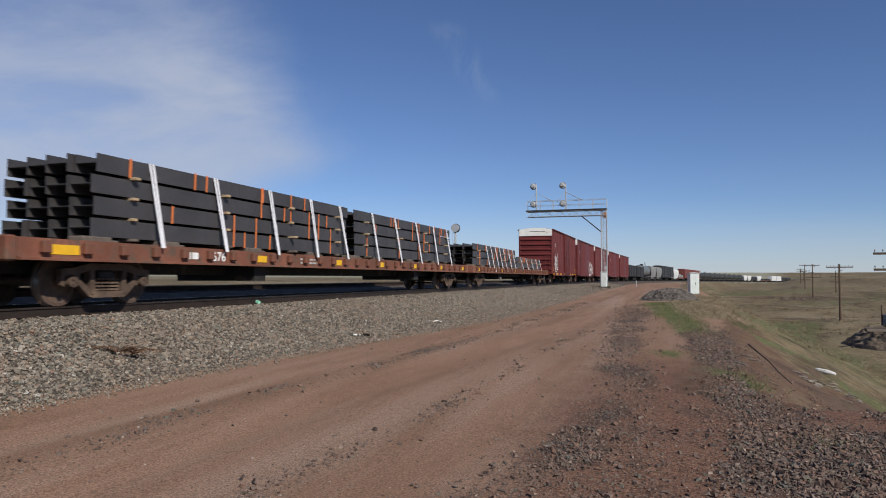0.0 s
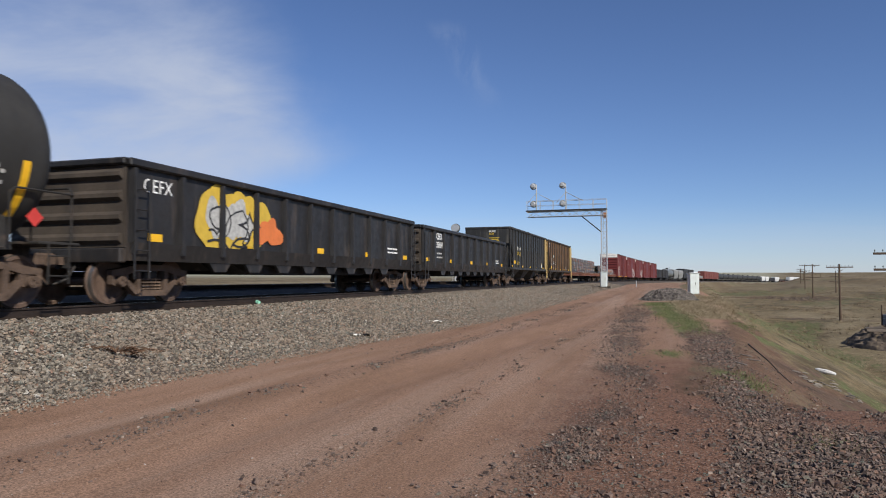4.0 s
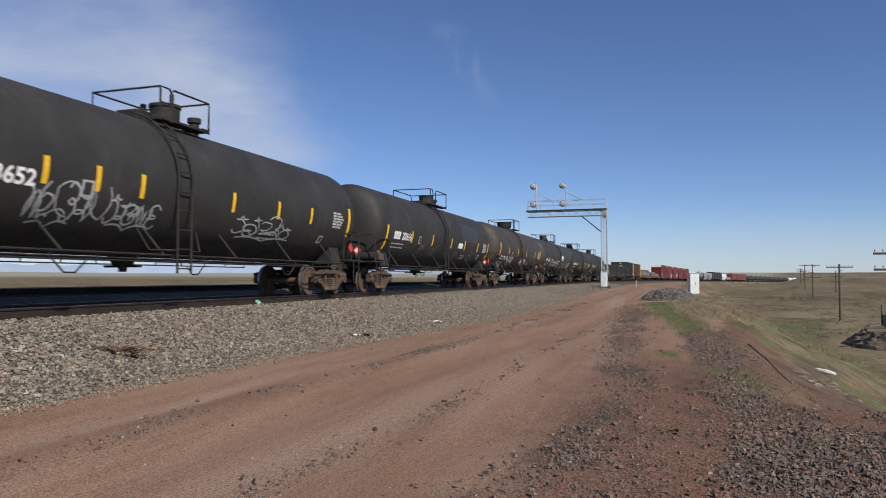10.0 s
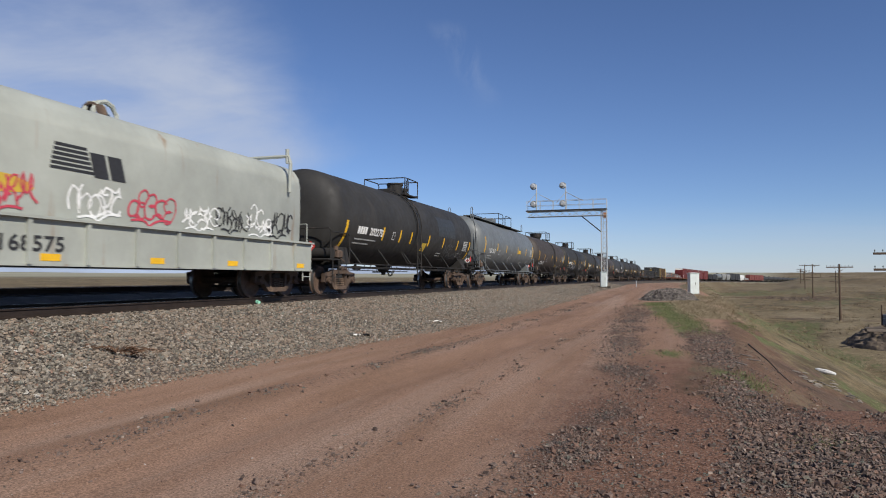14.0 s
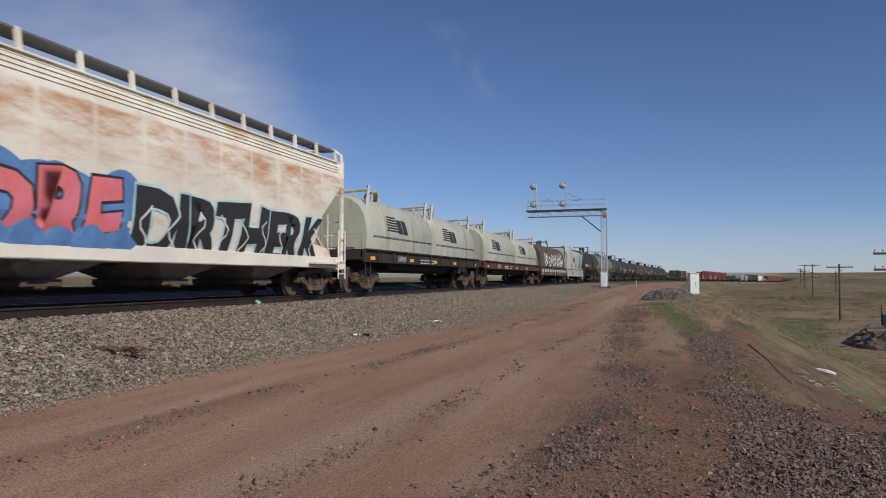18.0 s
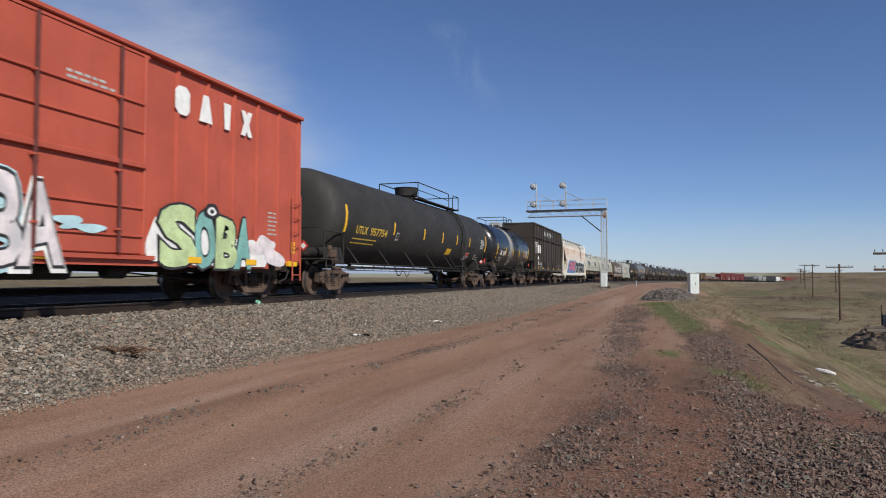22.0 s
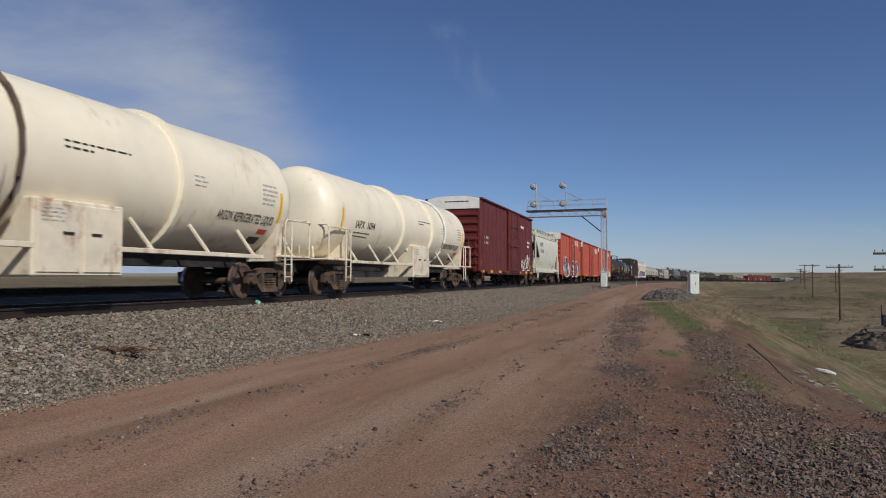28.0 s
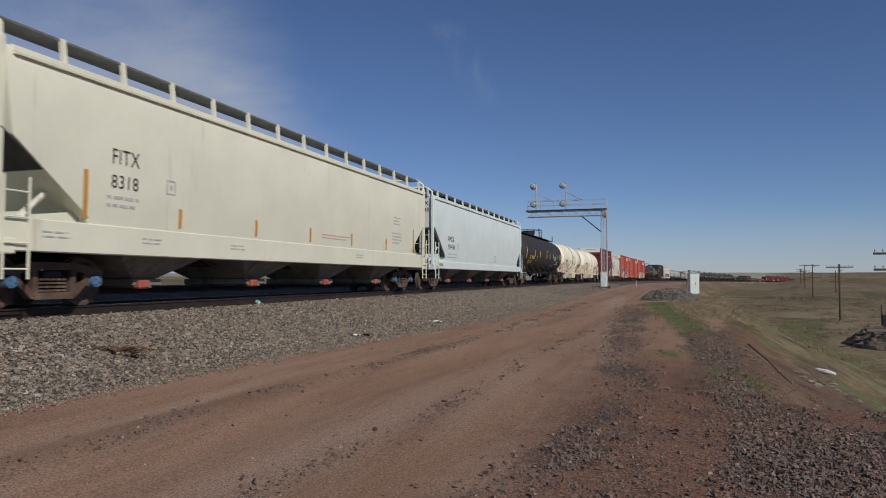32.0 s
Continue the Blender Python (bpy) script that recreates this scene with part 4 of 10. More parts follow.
def tank_car(c_front, c_back, label, mat, r=1.545, zc=2.59, number="", letter_mat=None, mark="", ladder_at=0.0, plat=(-1.2, 1.3), man=-0.5, valve=None, stripes=(), extra=None,
             crown="cylinder", seed=0, topwalk=False, band=True, climb=True, num_at=-6.6, num_wide=2.1, num_size=0.36, num_z=-0.60, lift=0.0, plate=None, shift=0.0, rear=None):
    car, L = new_car("tank_car", label, "tank car", c_front, c_back)
    half = L / 2
    y0, y1 = -half + 0.85 + (shift if rear is None else rear), half - 0.85 + shift
    face = lambda z: math.sqrt(max(0.01, r * r - min(r * r * 0.98, (z - zc) ** 2)))
    mz = 2.64   # the height that the markings are set out from
    part("tank", Shape().loft(tank_rings(r, zc, y0, y1)), mat, car, smooth=40)
    if band:
        sh = Shape()
        n = 40
        sh.loft([[((r + 0.018) * math.cos(6.28319 * k / n), ladder_at - 0.06 + w, zc + (r + 0.018) * math.sin(6.28319 * k / n)) for k in range(n)] for w in (0, 0.07)], caps=False)
        part("jacket_seam", sh, mat, car, smooth=40)
    # saddles and stub sills
    for s in (-1, 1):
        yb = s * (half - 2.05)
        sh = Shape().loft([[(x, yb - 0.32, z) for x, z in ((-1.3, 0.98), (1.3, 0.98), (1.12, 1.62), (0.5, 1.25), (-0.5, 1.25), (-1.12, 1.62))], [(x, yb + 0.32, z) for x, z in ((-1.3, 0.98), (1.3, 0.98), (1.12, 1.62), (0.5, 1.25), (-0.5, 1.25), (-1.12, 1.62))]])
        part("saddle", sh, m_under if mat is not m_grey else m_grey, car)
        ys = sorted((s * (half - 0.55), s * (half - 3.6)))
        part("stub_sill", Shape().box(-0.34, 0.34, ys[0], ys[1], 0.86, 1.16), m_under, car)
        # end platform with its arched handrail
        pl = sorted((s * (half - 0.5), s * (half - 1.35)))
        part("end_platform", Shape().slab(-1.45, 1.45, pl[0], pl[1], 1.08, 1.14), m_under, car)
        yr = s * (half - 0.68)
        arch = [(1.42, yr, 1.12), (1.42, yr, 2.02), (1.36, yr, 2.10), (0.5, yr, 2.10), (-0.5, yr, 2.10), (-1.36, yr, 2.10), (-1.42, yr, 2.02), (-1.42, yr, 1.12)]
        rail = part("end_handrail", Shape().rod(arch, 0.022), m_under if mat is not m_grey else m_grey, car)
        for px in (0.5, -0.5):
            part("rail_post", Shape().rod([(px, yr, 1.14), (px, yr, 2.1)], 0.018), m_under, rail)
        ysd = yr - s * 1.25
        part("side_grab", Shape().rod([(1.45, yr, 1.98), (1.47, ysd + s * 0.1, 1.98), (1.47, ysd, 1.9), (1.47, ysd, 1.12)], 0.02), m_under if mat is not m_grey else m_grey, car)
        part("end_step", ladder(yr - s * 0.28, 0.42, 1.1, 1.46, 0.42, rungs=2), m_under, car)
    # hand brake, valve and reservoir on the trailing platform
    yb = -half + 0.72
    bw = part("hand_brake", Shape().rod([(-0.55, yb, 1.12), (-0.55, yb, 2.25)], 0.035, 6).slab(-0.67, -0.43, yb - 0.06, yb + 0.08, 1.75, 2.2, 0.02), m_under, car)
    part("brake_wheel", Shape().rod([(-0.55 + 0.27 * math.cos(a * 0.5236), yb - 0.12, 1.98 + 0.27 * math.sin(a * 0.5236)) for a in range(13)], 0.018, 5).rod([(-0.82, yb - 0.12, 1.98), (-0.28, yb - 0.12, 1.98)], 0.012, 4).rod([(-0.55, yb - 0.12, 1.71), (-0.55, yb - 0.12, 2.25)], 0.012, 4), m_under, bw)
    part("air_reservoir", Shape().rod([(0.55, yb + 0.35, 1.32), (1.30, yb + 0.35, 1.32)], 0.17, 12), m_under, car, smooth=40)
    part("brake_valve", Shape().slab(1.18, 1.42, yb + 0.5, yb + 0.85, 1.16, 1.42, 0.04).rod([(1.30, yb + 0.55, 1.42), (1.30, yb + 0.55, 1.56)], 0.08, 10).rod([(1.2, yb + 0.9, 1.25), (1.3, yb + 1.2, 1.05)], 0.02, 5), m_truck, car, "dusty brown brake valve")
    # placard on the trailing platform
    pz, py = 1.52, -half + 0.62
    part("placard", Shape().loft([[(0.75 + a, py, pz + b) for a, b in ((0.17, 0), (0, 0.17), (-0.17, 0), (0, -0.17))], [(0.75 + a, py - 0.015, pz + b) for a, b in ((0.17, 0), (0, 0.17), (-0.17, 0), (0, -0.17))]]), m_white if plate else m_red, car, "diamond hazard placard")
    part("placard_mark", Shape().loft([[(0.75 + a, py - 0.017, pz + b) for a, b in ((0.10, 0), (0, 0.10), (-0.10, 0), (0, -0.10))], [(0.75 + a, py - 0.021, pz + b) for a, b in ((0.10, 0), (0, 0.10), (-0.10, 0), (0, -0.10))]]), m_white if not plate else m_red, car)
    px, py = 1.5, half - 1.5
    part("placard", Shape().loft([[(px, py + a, pz + b) for a, b in ((0.16, 0), (0, 0.16), (-0.16, 0), (0, -0.16))], [(px + 0.015, py + a, pz + b) for a, b in ((0.16, 0), (0, 0.16), (-0.16, 0), (0, -0.16))]]), m_red, car, "diamond hazard placard")
    # double side handrail along the tank, its posts and hangers
    hx = 1.50
    m_rails = m_under if mat is not m_grey else m_grey
    for s in (1, -1):
        rail = part("side_handrail", Shape().rod([(s * hx, y0 + 1.2, 1.0), (s * hx, y1 - 1.2, 1.0)], 0.024), m_rails, car)
        nb = int((y1 - y0 - 3) / 2.2)
        for k in range(nb):
            y = y0 + 1.9 + (y1 - y0 - 3.8) * k / max(1, nb - 1)
            part("rail_bracket", Shape().rod([(s * hx, y, 1.0), (s * 1.18, y - 0.3, 1.58)], 0.024), mat, rail)
        low = part("lower_rail", Shape().rod([(s * hx, y0 + 2.2, 0.86), (s * hx, y1 - 2.2, 0.86)], 0.017), m_rails, car)
        np_ = int((y1 - y0 - 4.4) / 0.95)
        for k in range(np_ + 1):
            y = y0 + 2.2 + (y1 - y0 - 4.4) * k / np_
            p = part("rail_post", shared(("rail post", m_rails.name), lambda: Shape().rod([(0, 0, 0.86), (0, 0, 1.0)], 0.014, 5).mesh("rail_post", m_rails)), m_rails, low)
            p.matrix_basis = pose(s * hx, y, 0)
        for q in (0.28, 0.72):
            y = y0 + (y1 - y0) * q
            part("hanger", Shape().rod([(s * hx, y - 0.38, 0.86), (s * hx, y - 0.12, 0.62), (s * hx, y + 0.12, 0.62), (s * hx, y + 0.38, 0.86)], 0.018, 5), m_rails, low)
        part("brake_pipe", Shape().rod([(s * 0.9, y0 + 2.4, 0.93), (s * 0.9, y1 - 2.4, 0.93)], 0.016), m_under, car)
    # bottom outlet, sump and brake gear
    part("bottom_outlet", Shape().rod([(0, ladder_at, 1.16), (0, ladder_at, 0.80)], 0.42, 14, 0.20).rod([(0, ladder_at, 0.80), (0, ladder_at, 0.66)], 0.09, 10).rod([(-0.5, ladder_at, 0.78), (0.5, ladder_at, 0.78)], 0.03, 6), m_under, car, smooth=40)
    yb = -half + 4.3
    part("brake_cylinder", Shape().rod([(0.5, yb, 0.90), (0.5, yb + 0.5, 0.90)], 0.075, 12).rod([(0.5, yb - 1.2, 0.90), (0.5, yb + 1.6, 0.90)], 0.018, 6).box(0.47, 0.53, yb + 0.1, yb + 0.2, 0.92, 1.18), m_under, car, smooth=40)
    # ladder up the side, bent over the tank
    lad = Shape()
    for k in (-0.22, 0.22):
        path = [(1.62, ladder_at + k, 0.62), (1.62, ladder_at + k, 2.3)]
        for i in range(1, 9):
            a = math.radians(-12 + 88 * i / 8)
            path.append(((r + 0.10) * math.cos(a), ladder_at + k, zc + (r + 0.10) * math.sin(a)))
        lad.rod(path, 0.026)
    for i in range(9):
        z = 0.72 + i * 0.41
        if z > zc + r - 0.15:
            break
        x = 1.62 if z < 2.4 else math.sqrt(max(0.02, (r + 0.10) ** 2 - (z - zc) ** 2))
        lad.rod([(x, ladder_at - 0.22, z), (x, ladder_at + 0.22, z)], 0.017)
    for k in (-0.5, 0.5):
        lad.rod([(1.62, ladder_at + k * 0.44, 1.1), (1.40, ladder_at + k * 1.6, 1.1), (1.15, ladder_at + k * 1.9, 1.6)], 0.02)
    if climb:
        part("ladder", lad, m_under if mat is not m_grey else m_grey, car)
    # top platform, its rails, manway and valves
    zt = zc + r
    ra, rb = plat
    gap0, gap1 = ladder_at - 0.32, ladder_at + 0.32
    plat_ob = part("top_platform", Shape().box(-0.95, -0.60, ra, rb, zt - 0.075, zt - 0.045).box(0.60, 0.95, ra, rb, zt - 0.075, zt - 0.045).box(-0.95, 0.95, rb - 0.25, rb, zt - 0.03, zt + 0.0), m_under, car)
    for px in (0.90, -0.97):
        part("platform_apron", Shape().box(px, px + 0.03, ra, rb, zt - 0.08, zt - 0.02), m_under, plat_ob)
    rt = zt + 0.64
    for sd in (-1, 1):
        x = sd * 0.93
        q = max(ra + 0.4, min(gap0, rb - 0.9)) if sd > 0 else rb
        part("platform_rail", Shape().rod([(x, ra, zt - 0.1), (x, ra, rt), (x, q - 0.12, rt), (x, q, rt - 0.12), (x, q, zt - 0.1)], 0.024), m_under, plat_ob)
        part("mid_rail", Shape().rod([(x, ra, zt + 0.3), (x, q, zt + 0.3)], 0.016), m_under, plat_ob)
        if sd > 0 and rb - gap1 > 0.35:
            part("platform_rail", Shape().rod([(x, gap1, zt - 0.1), (x, gap1, rt - 0.12), (x, gap1 + 0.1, rt), (x, rb, rt), (x, rb, zt - 0.1)], 0.024), m_under, plat_ob)
    part("platform_rail", Shape().rod([(-0.93, ra, rt), (0.93, ra, rt)], 0.024), m_under, plat_ob)
    part("platform_rail", Shape().rod([(-0.93, rb, rt), (0.93, rb, rt)], 0.024), m_under, plat_ob)
    ym = man
    yv = valve if valve is not None else ym + 0.95
    if crown == "cylinder":
        part("manway", Shape().rod([(0, ym, zt - 0.1), (0, ym, zt + 0.50)], 0.34, 20).rod([(0, ym, zt + 0.50), (0, ym, zt + 0.57)], 0.37, 20), m_under, car, smooth=40)
        part("valve", Shape().rod([(0.1, yv, zt - 0.05), (0.1, yv, zt + 0.34)], 0.12, 12).rod([(0.1, yv, zt + 0.34), (0.1, yv, zt + 0.46)], 0.17, 12), m_under, car, smooth=40)
        part("hatch_gear", Shape().slab(-0.3, 0.3, 2 * ym - yv - 0.3, 2 * ym - yv + 0.4, zt - 0.05, zt + 0.20), m_under, car)
        part("vent_pipe", Shape().rod([(0.2, 2 * ym - yv, zt + 0.1), (0.2, 2 * ym - yv, zt + 0.36)], 0.07, 10), m_under, car)
    elif crown == "low":
        part("manway", Shape().rod([(0, ym, zt - 0.1), (0, ym, zt + 0.16)], 0.36, 18), mat if mat is m_grey else m_under, car, smooth=40)
        part("hatch_gear", Shape().slab(-0.4, 0.4, ym + 0.3, ym + 1.1, zt - 0.05, zt + 0.40, 0.04), mat if mat is m_grey else m_galv, car)
        part("vent_pipe", Shape().rod([(0.1, ym - 0.6, zt), (0.1, ym - 0.6, zt + 0.38)], 0.05, 8), mat if mat is m_grey else m_galv, car)
    else:
        part("manway", Shape().rod([(0, ym, zt - 0.1), (0, ym, zt + 0.14)], 0.42, 22).rod([(0, ym, zt + 0.14), (0, ym, zt + 0.50)], 0.50, 22, 0.54).rod([(0, ym, zt + 0.50), (0, ym, zt + 0.53)], 0.56, 22), m_under, car, smooth=40)
    if topwalk:
        tw = part("running_board", Shape().box(-0.72, -0.2, y0 + 0.75, y1 - 0.75, zt + 0.0, zt + 0.035).box(0.2, 0.72, y0 + 0.75, y1 - 0.75, zt + 0.0, zt + 0.035), mat if mat is m_grey else m_under, car)
        for s in (-1, 1):
            for x in (-0.68, 0.68):
                yq = (y0 + 0.95) if s < 0 else (y1 - 0.95)
                part("grab_loop", Shape().rod([(x, yq - 0.2, zt), (x, yq - 0.2, zt + 0.42), (x, yq - 0.1, zt + 0.5), (x, yq + 0.1, zt + 0.5), (x, yq + 0.2, zt + 0.42), (x, yq + 0.2, zt)], 0.022), mat, tw)
        sl = Shape()
        for k in (-0.22, 0.22):
            sl.rod([(1.2 + k * 0.3, y0 + 0.1 + 0.0, 1.1), (1.2 + k * 0.3, y0 - 0.02, 2.6), (1.0 + k * 0.3, y0 + 0.25, 3.6), (0.75 + k * 0.3, y0 + 0.6, zt + 0.05)], 0.024)
        part("end_ladder", sl, mat, car)
    # reflective stripes at the shoulders and along the side
    part("reflector", sheet(Shape(), y0 + 0.76, y0 + 0.90, mz - 1.12 + min(0.5, lift * 2), mz - 0.22 + min(0.5, lift * 2), face, 0.008, 6), m_yel, car)
    part("reflector", sheet(Shape(), y1 - 0.90, y1 - 0.76, mz - 1.12 + min(0.5, lift * 2), mz - 0.22 + min(0.5, lift * 2), face, 0.008, 6), m_yel, car)
    for y in stripes:
        part("reflector", sheet(Shape(), y - 0.055, y + 0.055, mz - 0.72 + lift, mz - 0.25 + lift, face, 0.008, 3), m_yel, car)
    lm = letter_mat or m_white
    ny = num_at
    if mark or number:
        brand_or_text(car, mark, number, ny, mz + num_z, num_size, lm, face, num_wide)
        bars(car, ny - 0.05, mz + num_z - 0.20, num_wide * 0.8, 2, m_palew if lm is m_white else lm, face, 0.14, 0.045, seed)
    bars(car, y1 - 1.95, mz - 0.30 + lift, 0.75, 6, m_palew, face, 0.085, 0.06, seed + 3)
    for a, b, c2, d in ((ny + num_wide + 0.95, 0.26, mz - 0.66, 0.30), (y1 - 2.55, 0.22, mz - 1.05, 0.22)):
        patch(car, "capacity_stencil", a, a + b, c2, c2 + d, m_palew, face, nz=2)
        patch(car, "stencil_inside", a + 0.04, a + b - 0.04, c2 + 0.04, c2 + d - 0.04, mat, face, 0.009, nz=2)
    bars(car, ladder_at + 3.3, mz - 0.98, 0.8, 2, m_palew, face, 0.11, 0.04, seed + 7)
    if extra:
        extra(car, face, mz, y0, y1)
    trucks(car, half, 2.05)
    return car


def brand_or_text(car, mark, number, y, z, size, mat, face, wide):
    """A lessor's name is drawn as four plain blocks, other marks are lettered; the whole fills a given width."""
    n = 5 + len(number) if mark else len(number)
    cell = wide / n
    if mark == "#":
        for k in range(4):
            a = y + k * cell
            part("lessor_mark", sheet(Shape(), a, a + cell * 0.74, z, z + size * 0.70, face, 0.008, 3), mat, car)
        letter(car, number, y + 5 * cell, z, size, mat, face, 0.010, 1.0, wide=wide - 5 * cell)
        return
    if mark:
        letter(car, mark, y, z, size, mat, face, 0.010, 1.0, wide=cell * (len(mark) - 0.1))
    a = cell * (len(mark) + 0.8) if mark else 0.0
    letter(car, number, y + a, z, size, mat, face, 0.010, 1.0, wide=wide - a)


# ---- boxcars ----
m_orange = material("boxcar orange-red paint", (0.435, 0.089, 0.053), 0.55, 0, 0.13, 0.7, (0.27, 0.06, 0.035), 0.25, DOWN)
m_maroon = material("boxcar maroon paint", (0.125, 0.020, 0.018), 0.55, 0, 0.16, 0.7, (0.085, 0.022, 0.018), 0.3, DOWN)
m_rod = material("door rods", (0.11, 0.03, 0.025), 0.7, 0, 0.2, 3)
m_roof = material("roof white paint", (0.78, 0.76, 0.70), 0.7, 0, 0.08, 1.5, (0.50, 0.44, 0.36), 0.2)


def boxcar(c_front, c_back, label, mat, top=5.18, near=True, extra=None, door=None, white_end=True, simple=False):
    car, L = new_car("boxcar", label, "boxcar", c_front, c_back, near)
    half = L / 2
    b = half - 1.08
    X = 1.55
    z0 = 0.90
    body = part("body", Shape().along_y([(-X, z0), (X, z0), (X, top - 0.16), (0.9, top - 0.03), (0, top), (-0.9, top - 0.03), (-X, top - 0.16)], -b, b), mat, car)
    face = lambda z: X
    # posts on both sides, eave, side sill
    post = shared(("post", mat.name, top), lambda: Shape().loft([[(0, -0.05, z), (0.052, -0.03, z), (0.052, 0.03, z), (0, 0.05, z)] for z in (z0 + 0.05, top - 0.24)]).mesh("side_post", mat))
    door = door or ((0.385, 0.597) if mat is m_orange else (0.45, 0.67))
    d0, d1 = -b + 2 * b * door[0], -b + 2 * b * door[1]
    nposts = 15
    for s in ((1,) if simple else (1, -1)):
        for k in range(nposts + 1):
            y = -b + 0.12 + (2 * b - 0.24) * k / nposts
            if s > 0 and d0 - 0.1 < y < d1 + 0.1:
                continue
            p = part("side_post", post, mat, car)
            p.matrix_basis = pose(s * X, y, 0, 0, 0, 0 if s > 0 else 180)
        ea = sorted((s * (X - 0.05), s * (X + 0.135)))
        part("eave", Shape().slab(ea[0], ea[1], -b - 0.03, b + 0.03, top - 0.22, top - 0.12, 0.02), mat, car)
    part("side_sill", Shape().box(X - 0.02, X + 0.03, -b + 1.6, b - 1.6, z0 - 0.14, z0 + 0.06).box(-X - 0.03, -X + 0.02, -b + 1.6, b - 1.6, z0 - 0.14, z0 + 0.06), mat, car)
    part("centre_sill", Shape().box(-0.32, 0.32, -b + 1, b - 1, 0.66, 1.02), m_under, car)
    if not simple:
        part("air_reservoir", Shape().rod([(0.75, -0.9, 0.66), (0.75, 0.5, 0.66)], 0.17, 12), m_under, car, smooth=40)
        part("brake_cylinder", Shape().rod([(0.95, 1.2, 0.64), (0.95, 1.7, 0.64)], 0.13, 12).rod([(0.95, 1.7, 0.64), (0.95, 3.6, 0.50)], 0.018, 5), m_under, car, smooth=40)
        part("brake_rod", Shape().rod([(1.2, -3.9, 0.72), (1.2, -3.7, 0.48), (1.2, 2.2, 0.56), (1.2, 4.2, 0.76)], 0.016, 5), m_under, car)
        for y in (-3.2, -2.2, 2.6):
            part("rod_hanger", Shape().rod([(1.25, y, 0.86), (1.25, y, 0.45), (1.25, y + 0.34, 0.45), (1.25, y + 0.34, 0.86)], 0.016, 5), m_under, car)
    # roof ribs
    rr = Shape()
    for k in range(14):
        y = -b + 0.6 + (2 * b - 1.2) * k / 13
        rr.along_y([(-X - 0.02, top - 0.14), (0, top + 0.03), (X + 0.02, top - 0.14), (X, top - 0.18), (0, top - 0.02), (-X, top - 0.18)], y - 0.03, y + 0.03)
    part("roof_ribs", rr, m_galv, car)
    if not simple:
        # plug door with its locking rods
        dr = part("door", Shape().slab(X + 0.03, X + 0.085, d0, d1, z0 + 0.08, top - 0.30, 0.02), mat, car, "sliding plug door")
        for q in (0.22, 0.78):
            y = d0 + (d1 - d0) * q
            # rods darker than an orange car's door: their shade is put into the paint
            part("lock_rod", Shape().rod([(X + 0.17, y, z0 + 0.1), (X + 0.17, y, top - 0.30)], 0.034, 8), m_rod, dr)
            for z in (z0 + 0.5, z0 + 1.6, top - 1.3):
                part("rod_guide", Shape().slab(X + 0.08, X + 0.20, y - 0.06, y + 0.06, z, z + 0.05, 0.01), mat, dr)
        for k, z in enumerate((z0 + 0.40, z0 + 0.95, z0 + 1.75, z0 + 2.45, z0 + 3.0)):
            dp = 0.17 if k == 2 else 0.125
            part("door_rib", Shape().slab(X + 0.075, X + dp, d0 + 0.03, d1 - 0.03, z, z + (0.11 if k == 2 else 0.05), 0.012), mat, dr)
        for y in (d0 - 0.03, d1 - 0.05):
            part("door_edge", Shape().slab(X + 0.03, X + 0.13, y, y + 0.08, z0 + 0.06, top - 0.26, 0.015), mat, dr)
        part("door_track", Shape().box(X + 0.02, X + 0.12, d0 - 1.7, d1 + 0.3, z0 - 0.02, z0 + 0.06), mat if mat is m_orange else m_rod, car)
        part("door_track", Shape().box(X + 0.04, X + 0.10, d0 - 0.2, d1 + 0.1, top - 0.30, top - 0.25), mat if mat is m_orange else m_rod, car)
    for s in (-1, 1):
        # corrugated end: deep horizontal ribs
        for k in range(8):
            z = z0 + 0.42 + k * 0.46
            if z > top - 0.95:
                break
            part("end_rib", Shape().along_x([(s * b, z - 0.11), (s * (b + 0.09), z - 0.02), (s * (b + 0.09), z + 0.06), (s * b, z + 0.16)], -X + 0.12, X - 0.12), mat, car)
        ee = sorted((s * b, s * (b + 0.05)))
        part("end_post", Shape().slab(X - 0.14, X + 0.02, ee[0], ee[1] + 0.01, z0, top - 0.2, 0.02), mat, car)
        part("end_post", Shape().slab(-X - 0.02, -X + 0.14, ee[0], ee[1] + 0.01, z0, top - 0.2, 0.02), mat, car)
        if white_end:
            yy = sorted((s * b, s * (b + 0.055)))
            sh = Shape().along_y([(-X + 0.02, top - 0.74), (X - 0.02, top - 0.74), (X - 0.02, top - 0.165), (0.9, top - 0.035), (0, top - 0.005), (-0.9, top - 0.035), (-X + 0.02, top - 0.165)], *yy)
            wb = part("clearance_band", sh, m_roof, car, "white band of an extra-high car")
            w = Shape()
            rng = random.Random(5)
            p = -0.5
            while p < 0.8:
                q = rng.uniform(0.08, 0.22)
                w.box(p, p + q, min(s * (b + 0.058), s * (b + 0.064)), max(s * (b + 0.058), s * (b + 0.064)), top - 0.36, top - 0.30)
                p += q + 0.05
            part("small_print", w, m_dkl, wb)
        if not simple:
            part("crossover_platform", Shape().box(-1.3, 1.3, min(s * (b + 0.1), s * (b + 0.5)), max(s * (b + 0.1), s * (b + 0.5)), 1.10, 1.15), m_rod, car)
            part("end_ladder", ladder(s * (b + 0.16), z0 + 0.1, z0 + 1.9, X - 0.42, 0.42, 0.016, dirn="x"), mat, car)
            part("side_ladder", ladder(s * (b - 0.3), z0 - 0.45, z0 + 1.9, X + 0.10, 0.42, 0.016), mat, car)
